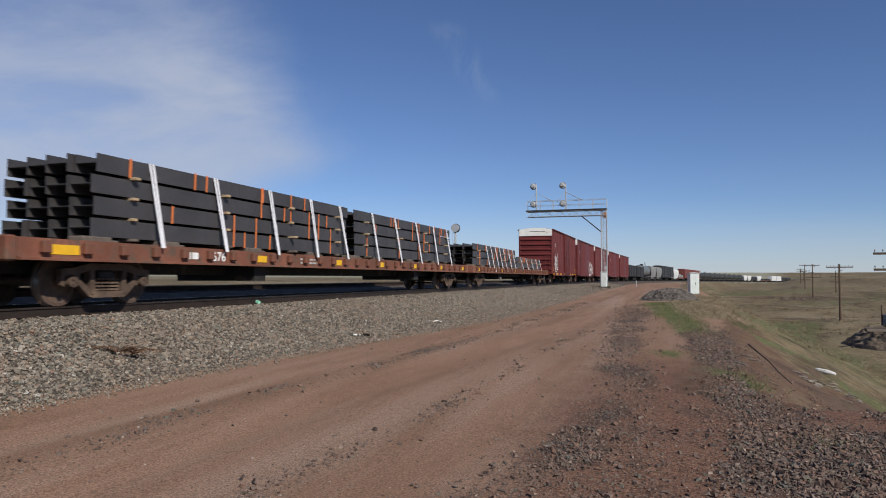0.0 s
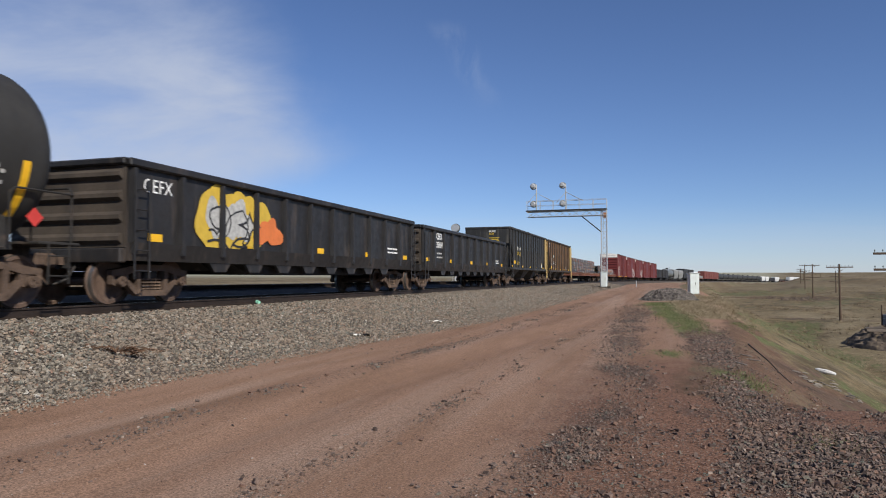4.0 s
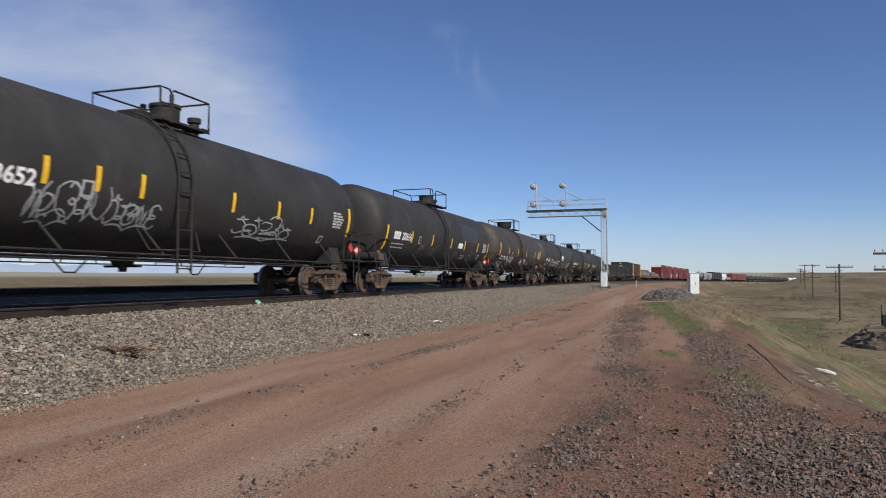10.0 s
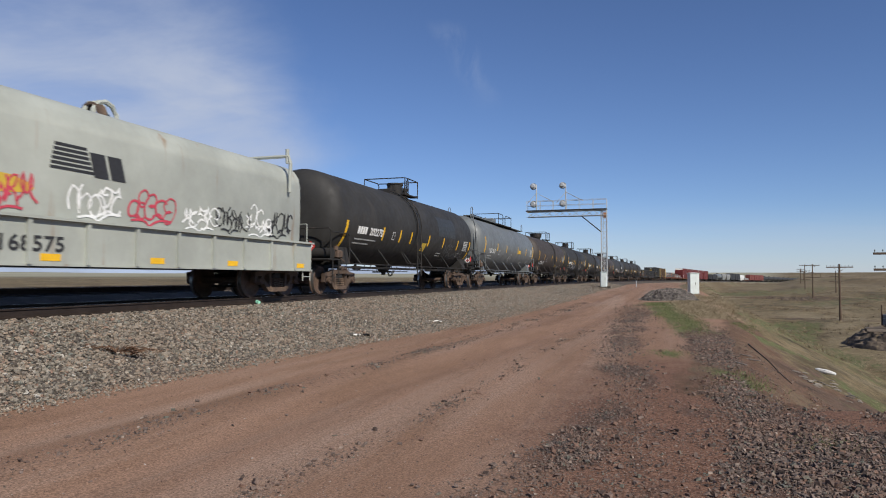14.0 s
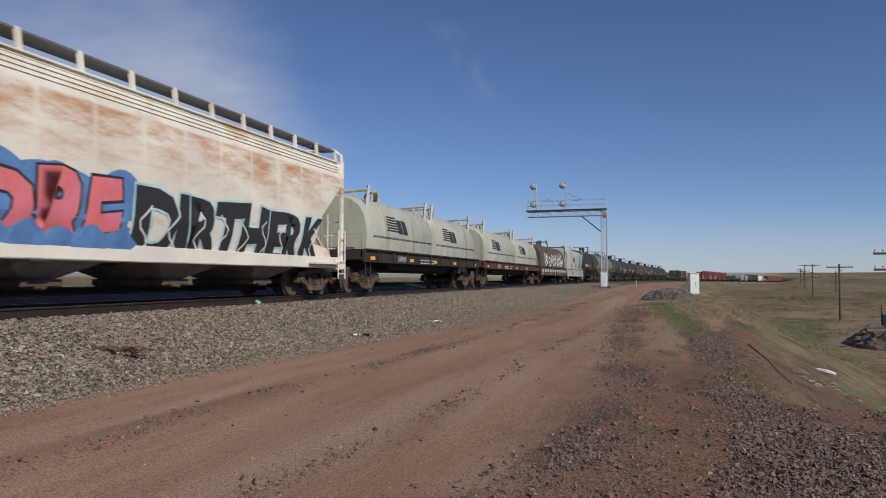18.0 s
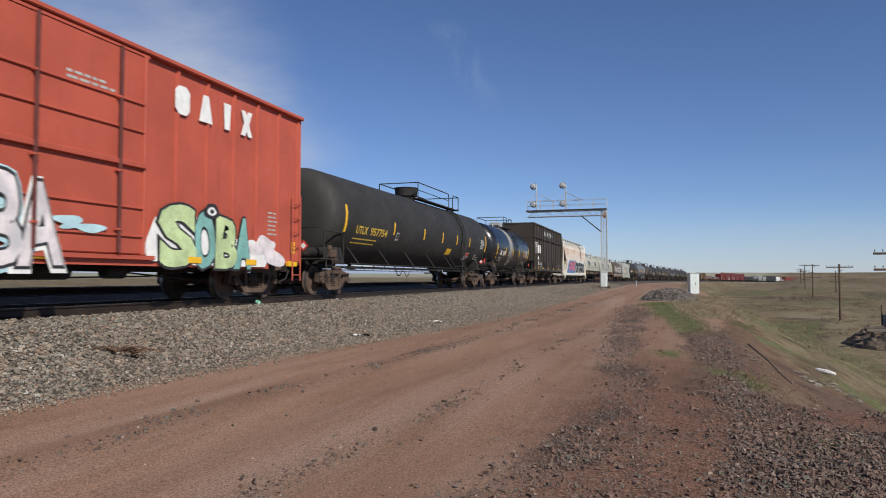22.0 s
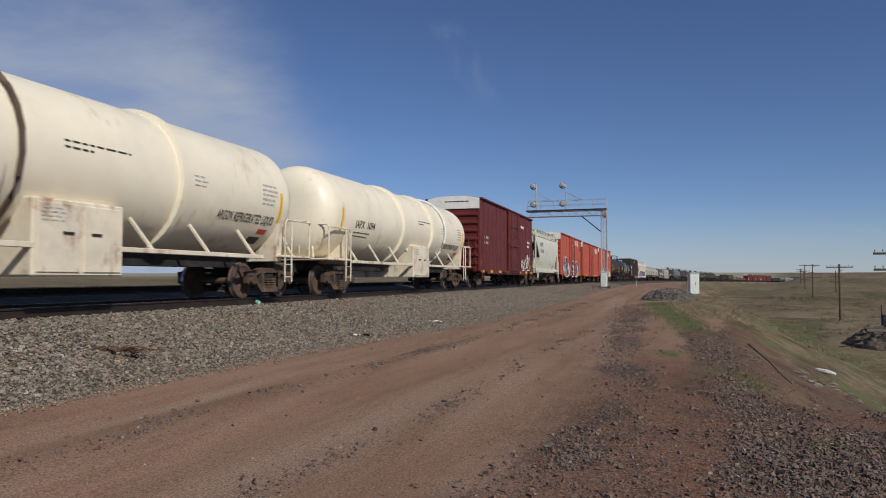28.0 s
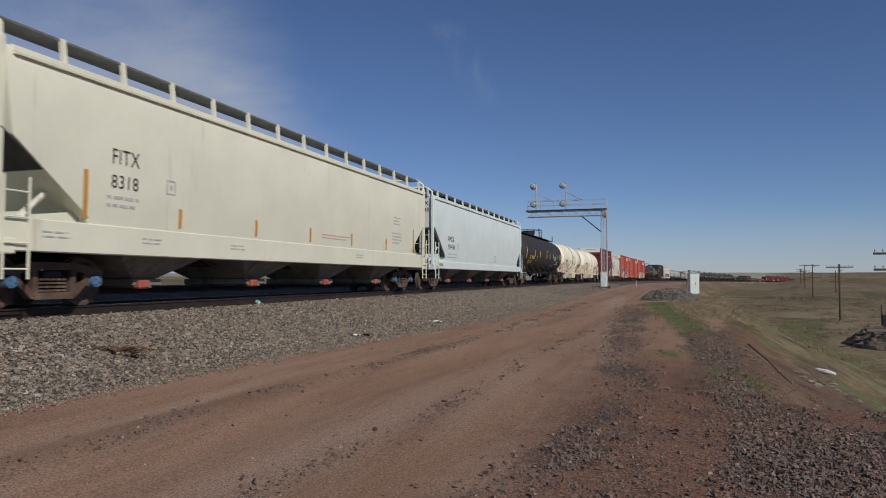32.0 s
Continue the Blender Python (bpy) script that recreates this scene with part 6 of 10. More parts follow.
m_coilblk = material("coil deck black", (0.032, 0.025, 0.022), 0.75, 0, 0.25, 1.2, (0.085, 0.04, 0.028), 0.35)
ARCH = [(1.42, 1.55), (1.45, 2.15), (1.42, 2.46), (1.32, 2.86), (1.10, 3.20), (0.76, 3.43), (0.38, 3.55), (0.0, 3.59)]
SQUARE = [(1.47, 1.50), (1.50, 2.3), (1.49, 3.10), (1.44, 3.34), (1.30, 3.55), (1.05, 3.68), (0.6, 3.75), (0.0, 3.77)]


def hood_mesh(prof, y0, y1):
    full = prof + [(-x, z) for x, z in reversed(prof[:-1])]
    small = [(x * 0.94, 1.52 + (z - 1.52) * 0.955) for x, z in full]
    return Shape().loft([[(x, y0, z) for x, z in small], [(x, y0 + 0.16, z) for x, z in full], [(x, y1 - 0.16, z) for x, z in full], [(x, y1, z) for x, z in small]])


def coil_car(c_front, c_back, label, hoods, hood_mat, deck_mat, prof, extra=None, deep=0.32, near=True):
    car, L = new_car("coil_car", label, "coil car", c_front, c_back, near)
    half = L / 2
    b = half - 0.75
    face = side_face(prof)
    sx = 1.47
    part("deck", Shape().box(-1.3, 1.3, -b, b, 1.20, 1.5), deck_mat, car)
    part("side_sill", Shape().slab(sx - 0.1, sx + 0.06, -b, b, 1.42 - deep, 1.52, 0.02).slab(-sx - 0.06, -sx + 0.1, -b, b, 1.42 - deep, 1.52, 0.02), deck_mat, car)
    part("centre_sill", Shape().box(-0.35, 0.35, -b, b, 0.74, 1.22).along_x([(-b * 0.6, 1.2), (-b * 0.5, 0.84), (b * 0.5, 0.84), (b * 0.6, 1.2)], -0.9, 0.9), m_under, car)
    part("top_flange", Shape().box(sx - 0.02, sx + 0.15, -b, b, 1.50, 1.55).box(sx - 0.02, sx + 0.09, -b, b, 1.42 - deep - 0.02, 1.44 - deep), deck_mat, car)
    for y in [(-b + 1.0) + (2 * b - 2.0) * k / 9 for k in range(10)]:
        part("stiffener", Shape().box(sx + 0.06, sx + 0.12, y - 0.04, y + 0.04, 1.43 - deep, 1.5), deck_mat, car)
    w = 2 * (b - 0.45) / hoods
    for k in range(hoods):
        y0 = -b + 0.45 + w * k
        y1 = y0 + w
        h = part("hood", hood_mesh(prof, y0 + (0.02 if k else 0), y1 - 0.02), hood_mat, car, smooth=32)
        if hoods > 1:
            part("hood_rail", Shape().rod([(face(2.05) + 0.04, y0 + 0.35, 2.05), (face(2.05) + 0.03, y1 - 0.35, 2.05)], 0.013), m_under if hoods > 1 else hood_mat, h)
        zt = prof[-1][1]
        ym = (y0 + y1) / 2
        # lifting yokes and the ring in the middle
        for y in (y0 + 0.45, y1 - 0.45) if hoods > 1 else (y0 + 1.9, y1 - 0.9):
            if hoods > 1:
                sh = Shape().rod([(-1.25, y + 0.12, zt + 0.02), (1.15, y + 0.12, zt + 0.14)], 0.06, 6).rod([(1.16, y - 0.16, zt - 0.80), (1.13, y + 0.22, zt + 0.30)], 0.075, 4).rod([(-1.16, y - 0.16, zt - 0.80), (-1.13, y + 0.22, zt + 0.30)], 0.075, 4).rod([(0.55, y + 0.12, zt + 0.08), (0.75, y, zt - 0.22)], 0.05, 5)
            else:
                sh = Shape().rod([(-1.5, y, zt - 0.3), (-1.55, y, zt + 0.1), (1.55, y, zt + 0.1), (1.60, y, zt - 0.1), (1.58, y, zt - 0.9)], 0.05, 6).rod([(1.5, y, zt - 0.1), (1.5, y, zt + 0.3)], 0.05, 6)
            part("lifting_yoke", sh, hood_mat, h)
        n8 = 16
        part("lifting_drum", Shape().loft([[(rr * math.cos(6.28319 * k / n8), ym - 0.30 + w, zt + 0.18 + rr * math.sin(6.28319 * k / n8)) for k in range(n8)] for w, rr in ((0.0, 0.25), (0.22, 0.25), (0.22, 0.19), (0.0, 0.19), (0.0, 0.25))], caps=False), m_truck, h, "rusty lifting drum")
        for k in range(1, 7) if hoods > 1 else ():
            yk = y0 + (y1 - y0) * k / 7
            part("hood_rib", Shape().slab(face(1.8) - 0.03, face(1.8) + 0.035, yk - 0.02, yk + 0.02, 1.57, 2.02, 0.006), hood_mat, h)
        for dx in (-0.12, 0.12):
            part("lifting_ring", Shape().rod([(dx - 0.0, ym - 0.32, zt - 0.05), (dx, ym - 0.32, zt + 0.25), (dx, ym - 0.20, zt + 0.42), (dx, ym, zt + 0.48), (dx, ym + 0.20, zt + 0.42), (dx, ym + 0.32, zt + 0.25), (dx, ym + 0.32, zt - 0.05)], 0.055, 6), hood_mat, h)
    for s in (-1, 1):
        part("end_platform", Shape().slab(-1.45, 1.45, min(s * b, s * (b - 0.45)), max(s * b, s * (b - 0.45)), 1.15, 1.24, 0.02), deck_mat, car)
        part("end_handrail", Shape().rod([(1.4, s * (b - 0.05), 1.2), (1.4, s * (b - 0.05), 2.1), (0.2, s * (b - 0.05), 2.1), (0.2, s * (b - 0.05), 1.2)], 0.02), hood_mat, car)
        part("end_step", ladder(s * (b - 0.25), 0.45, 1.3, 1.50, 0.42, rungs=3), deck_mat, car)
    part("brake_wheel", Shape().rod([(-0.6 + 0.25 * math.cos(a * 0.785), -b - 0.05, 2.2 + 0.25 * math.sin(a * 0.785)) for a in range(9)], 0.02).rod([(-0.6, -b + 0.3, 2.2), (-0.6, -b - 0.05, 2.2)], 0.03).rod([(-0.85, -b - 0.05, 2.2), (-0.35, -b - 0.05, 2.2)], 0.015), m_under, car)
    for q in (0.04, 0.3, 0.5, 0.7, 0.95):
        y = -b + 2 * b * q
        patch(car, "reflector", y - 0.2, y + 0.2, 1.44 - deep + 0.05, 1.44 - deep + 0.17, m_yel, lambda z: sx + 0.062)
    if extra:
        extra(car, face, b, sx + 0.062)
    trucks(car, half, 1.85)
    return car


# ---- long flat cars and their loads of steel beams ----
m_flat = material("flat car red-brown, rusty", (0.215, 0.082, 0.050), 0.8, 0, 0.35, 1.1, (0.095, 0.070, 0.050), 0.6)
m_beam = material("black steel beam", (0.075, 0.071, 0.072), 0.5, 0.3, 0.2, 0.8, (0.075, 0.06, 0.055), 0.25)
m_strap = material("white strap", (0.74, 0.74, 0.76), 0.6, 0, 0.08, 3)
m_ostrap = material("orange strap", (0.62, 0.17, 0.05), 0.6, 0, 0.12, 3)
m_timber = material("raw timber", (0.42, 0.31, 0.19), 0.9, 0, 0.2, 5, bump=0.004)
m_dtimber = material("dark timber", (0.13, 0.105, 0.085), 0.9, 0, 0.25, 5, bump=0.004)


def flat_car(c_front, c_back, label, near=True):
    car, L = new_car("flat_car", label, "flat car", c_front, c_back, near)
    half = L / 2
    b = half - 0.75
    part("deck", Shape().box(-1.36, 1.36, -b, b, 1.08, 1.16), m_dtimber, car)
    side = [(1.30, 1.20), (1.38, 1.20), (1.38, 0.88), (1.46, 0.86), (1.46, 0.82), (1.30, 0.82)]
    part("side_sill", Shape().along_y(side, -b, b), m_flat, car)
    part("side_sill", Shape().along_y([(-x, z) for x, z in side], -b, b), m_flat, car)
    part("centre_sill", Shape().box(-0.35, 0.35, -b, b, 0.60, 1.0), m_under, car)
    pocket = shared("pocket", lambda: Shape().slab(1.38, 1.50, -0.09, 0.09, 0.94, 1.16, 0.02).mesh("stake_pocket", m_flat))
    n = 30
    for k in range(n):
        part("stake_pocket", pocket, m_flat, car).matrix_basis = pose(0, -b + 0.5 + (2 * b - 1.0) * k / (n - 1), 0)
    for s in (-1, 1):
        part("end_sill", Shape().slab(-1.4, 1.4, min(s * b, s * (b + 0.2)), max(s * b, s * (b + 0.2)), 0.80, 1.22, 0.03), m_flat, car)
        part("cross_bearer", Shape().along_x([(s * b * 0.45 - 0.3, 1.0), (s * b * 0.45 - 0.25, 0.45), (s * b * 0.45 + 0.25, 0.45), (s * b * 0.45 + 0.3, 1.0)], -1.2, 1.2), m_under, car)
    pitch = (2 * b - 1.0) / (n - 1)
    for i, w in ((0, 0.30), (7, 0.22), (12, 0.22), (16, 0.22), (20, 0.22), (24, 0.22), (28, 0.30)):
        y = -b + 0.5 + pitch * (i + 0.5)
        patch(car, "reflector", y - w, y + w, 0.93, 1.10, m_yel, lambda z: 1.383)
    y = -b + 0.5 + pitch * 5.15
    letter(car, "676", y, 0.92, 0.30, m_white, lambda z: 1.385, 0.006, wide=0.5)
    bars(car, y - pitch, 0.94, 0.5, 1, m_white, lambda z: 1.383, 0.1, 0.15)
    bars(car, -4.2, 1.04, 1.0, 2, m_palew, lambda z: 1.383, 0.1, 0.05)
    trucks(car, half, 3.0)
    return car, b


def beam_mesh(length, h=0.36, w=0.36):
    t, g = 0.022, 0.016
    pr = [(-w / 2, -h / 2), (w / 2, -h / 2), (w / 2, -h / 2 + t), (g / 2, -h / 2 + t), (g / 2, h / 2 - t), (w / 2, h / 2 - t), (w / 2, h / 2), (-w / 2, h / 2), (-w / 2, h / 2 - t), (-g / 2, h / 2 - t), (-g / 2, -h / 2 + t), (-w / 2, -h / 2 + t)]
    return Shape().along_y([(z, x) for x, z in pr], 0, length)


def beam_stack(mid, y0, length, columns, rows, label, straps=(0.13, 0.33, 0.55, 0.76, 0.94), seed=0, flop=None):
    """A tied stack of steel beams on the deck of a flat car, in the car's own space."""
    st = thing("beam_stack", label, "steel beams", group="loads of beams")
    CARS.append([st, mid, [], True])
    rng = random.Random(seed)
    bw, bh, gap = 0.53, 0.345, 0.062
    x0 = 1.27 - bw / 2 - (columns - 1) * (bw + 0.03)
    z = 1.30
    z_rows = []
    webmesh = beam_mesh(length, bw, bh).mesh("beam", m_beam)
    for r in range(rows):
        z_rows.append(z)
        cols = columns if not flop or r < flop[0] else flop[1]
        for c in range(cols):
            cc = columns - 1 - c
            p = part("beam", webmesh, m_beam, st)
            p.matrix_basis = pose(x0 + cc * (bw + 0.03), y0 + rng.uniform(-0.09, 0.09), z + bh / 2)
        z += bh + gap
    xs = x0 + (columns - 1) * (bw + 0.03) + bw / 2
    for r in range(rows):
        for q in (0.09, 0.37, 0.66, 0.93):
            y = y0 + length * q
            zz = z_rows[r] - gap
            part("spacer", Shape().slab(x0 - bw / 2 - 0.05, xs + rng.uniform(0.08, 0.22), y - 0.07, y + 0.07, zz, zz + gap - 0.003, 0.01), m_timber if r else m_dtimber, st)
    for q in (0.02, 0.2, 0.5, 0.8):
        y = y0 + length * q
        part("deck_block", Shape().slab(-1.30, 1.32, y - 0.35, y + 0.35, 1.162, 1.238, 0.01), m_dtimber, st)
        part("deck_block", Shape().slab(0.95, 1.32, y - 0.5, y + 0.2, 1.162, 1.295, 0.02), m_dtimber, st)
    ztop = z - gap
    for q in straps:
        y = y0 + length * q
        lean = rng.uniform(0.12, 0.30)
        sh = Shape()
        for k in (0.0, 0.10):
            w = 0.034
            pts = [(xs - 2.6, y + k), (xs, y + k)]
            sh.add([(x0 - bw / 2, y + k, ztop + 0.012), (x0 - bw / 2, y + k + 2 * w, ztop + 0.012), (xs, y + k + 2 * w, ztop + 0.012), (xs, y + k, ztop + 0.012),
                    (xs + 0.012, y + k + 2 * w, ztop), (xs + 0.012, y + k, ztop), (1.50, y + lean + 0.6 * k + 2 * w, 1.14), (1.50, y + lean + 0.6 * k, 1.14)],
                   [(0, 1, 2, 3), (3, 2, 4, 5), (5, 4, 6, 7)])
        part("tie_down_strap", sh, m_strap, st, "white tie-down strap")
    for k in range(int(length * 1.6)):
        y = y0 + length * rng.uniform(0.04, 0.97)
        r0 = rng.randrange(rows)
        r1 = min(rows - 1, r0 + rng.choice((0, 0, 1, 1, 3)))
        za, zb = z_rows[r0] - 0.02, z_rows[r1] + bh + 0.02
        sh = Shape().loft([[(xs + 0.016, y, zb), (xs + 0.016, y + 0.06, zb), (xs + 0.010, y + 0.06, zb), (xs + 0.010, y, zb)], [(xs + 0.02, y - 0.02, za), (xs + 0.02, y + 0.04, za), (xs + 0.010, y + 0.04, za), (xs + 0.010, y - 0.02, za)]])
        part("sling", sh, m_ostrap, st, "orange lifting sling")
    return st


# ---- white liquid-gas tank cars ----
m_cream = material("cream tank paint", (0.82, 0.75, 0.585), 0.45, 0, 0.06, 0.7, (0.60, 0.49, 0.33), 0.30, (1.6, 1.6, 0.6))
m_creamw = material("cream-white frame paint", (0.72, 0.645, 0.50), 0.55, 0, 0.12, 1.5, (0.32, 0.18, 0.095), 0.42, (2.2, 2.2, 1.2))


def gas_tank(c_front, c_back, label, number, extra=None, hose_at=0.2, hose_mat=None, rings=(-2.7, 1.1), cab_at=0.2):
    car, L = new_car("gas_tank_car", label, "tank car", c_front, c_back)
    half = L / 2
    r, zc = 1.52, 2.65
    y0, y1 = -half + 0.75 - 0.3, half - 0.95 - 0.35
    face = lambda z: math.sqrt(max(0.01, r * r - min(r * r * 0.98, (z - zc) ** 2)))
    part("tank", Shape().loft(tank_rings(r, zc, y0, y1, 0.75, 40)), m_cream, car, smooth=40)
    n = 40
    for y in rings:
        part("stiffening_ring", Shape().loft([[((r + e) * math.cos(6.28319 * k / n), y + w, zc + (r + e) * math.sin(6.28319 * k / n)) for k in range(n)] for w, e in ((-0.10, 0.0), (-0.08, 0.10), (0.08, 0.10), (0.10, 0.0))], caps=False), m_cream, car, smooth=40)
    yh = hose_at
    part("vent_pipe", Shape().rod([((r + 0.08) * math.cos(a), yh, zc + (r + 0.08) * math.sin(a)) for a in [radians(-60 + 14 * i) for i in range(12)]], 0.05, 8), hose_mat or m_galv, car, smooth=40)
    for s in (-1, 1):
        yb = s * (half - 2.1)
        o = [(-1.3, 0.98), (1.3, 0.98), (1.38, 2.0), (1.2, 1.85), (0.5, 1.25), (-0.5, 1.25), (-1.2, 1.85), (-1.38, 2.0)]
        part("saddle", Shape().loft([[(x, yb - 0.16, z) for x, z in o], [(x, yb + 0.16, z) for x, z in o]]), m_creamw, car)
        pl = sorted((s * (half - 0.55), s * (half - 2.2)))
        part("end_platform", Shape().slab(-1.48, 1.48, pl[0], pl[1], 1.08, 1.15), m_creamw, car)
        yr = s * (half - 0.62)
        part("end_handrail", Shape().rod([(1.44, yr, 1.12), (1.44, yr, 2.12), (1.38, yr, 2.20), (-1.38, yr, 2.20), (-1.44, yr, 2.12), (-1.44, yr, 1.12)], 0.026).rod([(0.4, yr, 1.12), (0.4, yr, 2.2)], 0.02), m_creamw, car)
        part("side_grab", Shape().rod([(1.5, yr, 2.12), (1.5, yr - s * 1.35, 2.12), (1.5, yr - s * 1.45, 2.0), (1.5, yr - s * 1.45, 0.6)], 0.024).rod([(1.5, yr - s * 1.1, 2.12), (1.5, yr - s * 1.1, 0.6)], 0.024), m_creamw, car)
        part("end_step", ladder(yr - s * 1.27, 0.42, 1.1, 1.50, 0.36, rungs=2), m_creamw, car)
        part("end_brace", Shape().rod([(0.9, yr, 1.15), (0.5, yr - s * 0.55, 2.3)], 0.035).rod([(-0.9, yr, 1.15), (-0.5, yr - s * 0.55, 2.3)], 0.035), m_creamw, car)
    for s in (1, -1):
        rail = part("side_rail", Shape().slab(s * 1.45 - 0.05, s * 1.45 + 0.05, y0 + 1.8, y1 - 1.8, 1.02, 1.12, 0.01), m_creamw, car)
        for k in range(7):
            y = y0 + 2.2 + (y1 - y0 - 4.4) * k / 6
            part("rail_bracket", Shape().rod([(s * 1.45, y, 1.1), (s * 1.18, y - 0.35, 1.72)], 0.045), m_creamw, rail)
    part("sill", Shape().box(-0.4, 0.4, y0 + 0.4, y1 - 0.4, 0.80, 1.10), m_under, car)
    yc = cab_at
    cab = part("valve_cabinet", Shape().slab(-1.5, 1.5, yc - 1.0, yc + 1.0, 0.55, 1.88, 0.03), m_creamw, car, "cream steel valve cabinet with double doors")
    for k in (-1, 1):
        dr = part("cabinet_door", Shape().slab(1.50, 1.53, yc + min(0.05 * k, 0.92 * k), yc + max(0.05 * k, 0.92 * k), 0.62, 1.80, 0.01), m_creamw, cab)
        part("door_handle", Shape().rod([(1.54, yc + k * 0.2, 1.30), (1.54, yc + k * 0.42, 1.30)], 0.025), m_dkl, dr)
    bars(car, yc - 0.85, 1.70, 0.5, 4, m_palew, lambda z: 1.531, 0.07, 0.025)
    letter(car, "IAPX  " + number, -6.3, zc - 0.42, 0.36, m_dkl, face, 0.006, wide=1.6)
    bars(car, -6.3, zc - 0.60, 1.5, 2, m_dkl, face, 0.12, 0.035)
    letter(car, "ARGON REFRIGERATED LIQUID", 3.6, zc - 0.72, 0.30, m_dkl, face, 0.006, wide=2.4)
    patch(car, "red_plate", y1 - 1.7, y1 - 1.3, zc - 0.98, zc - 0.85, m_red, face, nz=2)
    patch(car, "black_plate", y1 - 1.9, y1 - 1.4, zc - 1.22, zc - 1.05, m_dkl, face, nz=2)
    bars(car, y1 - 1.9, zc + 0.25, 0.7, 5, m_palew, face, 0.12, 0.05)
    bars(car, yc - 0.4, zc + 0.25, 2.0, 1, m_dkl, face, 0.13, 0.035, 4)
    bars(car, yc - 0.4, zc + 0.14, 0.8, 1, m_dkl, face, 0.13, 0.035, 4)
    bars(car, y1 - 4.6, zc + 0.12, 0.5, 3, m_palew, face, 0.10, 0.03, 6)
    part("reflector", sheet(Shape(), y0 + 0.95, y0 + 1.06, zc - 0.62, zc + 0.15, face, 0.008, 6), m_yel, car)
    part("reflector", sheet(Shape(), y1 - 1.06, y1 - 0.95, zc - 0.62, zc + 0.15, face, 0.008, 6), m_yel, car)
    if extra:
        extra(car, face, zc, y0, y1)
    trucks(car, half, 2.1)
    return car

# ---- the train, from the cars far ahead back to the last one ----


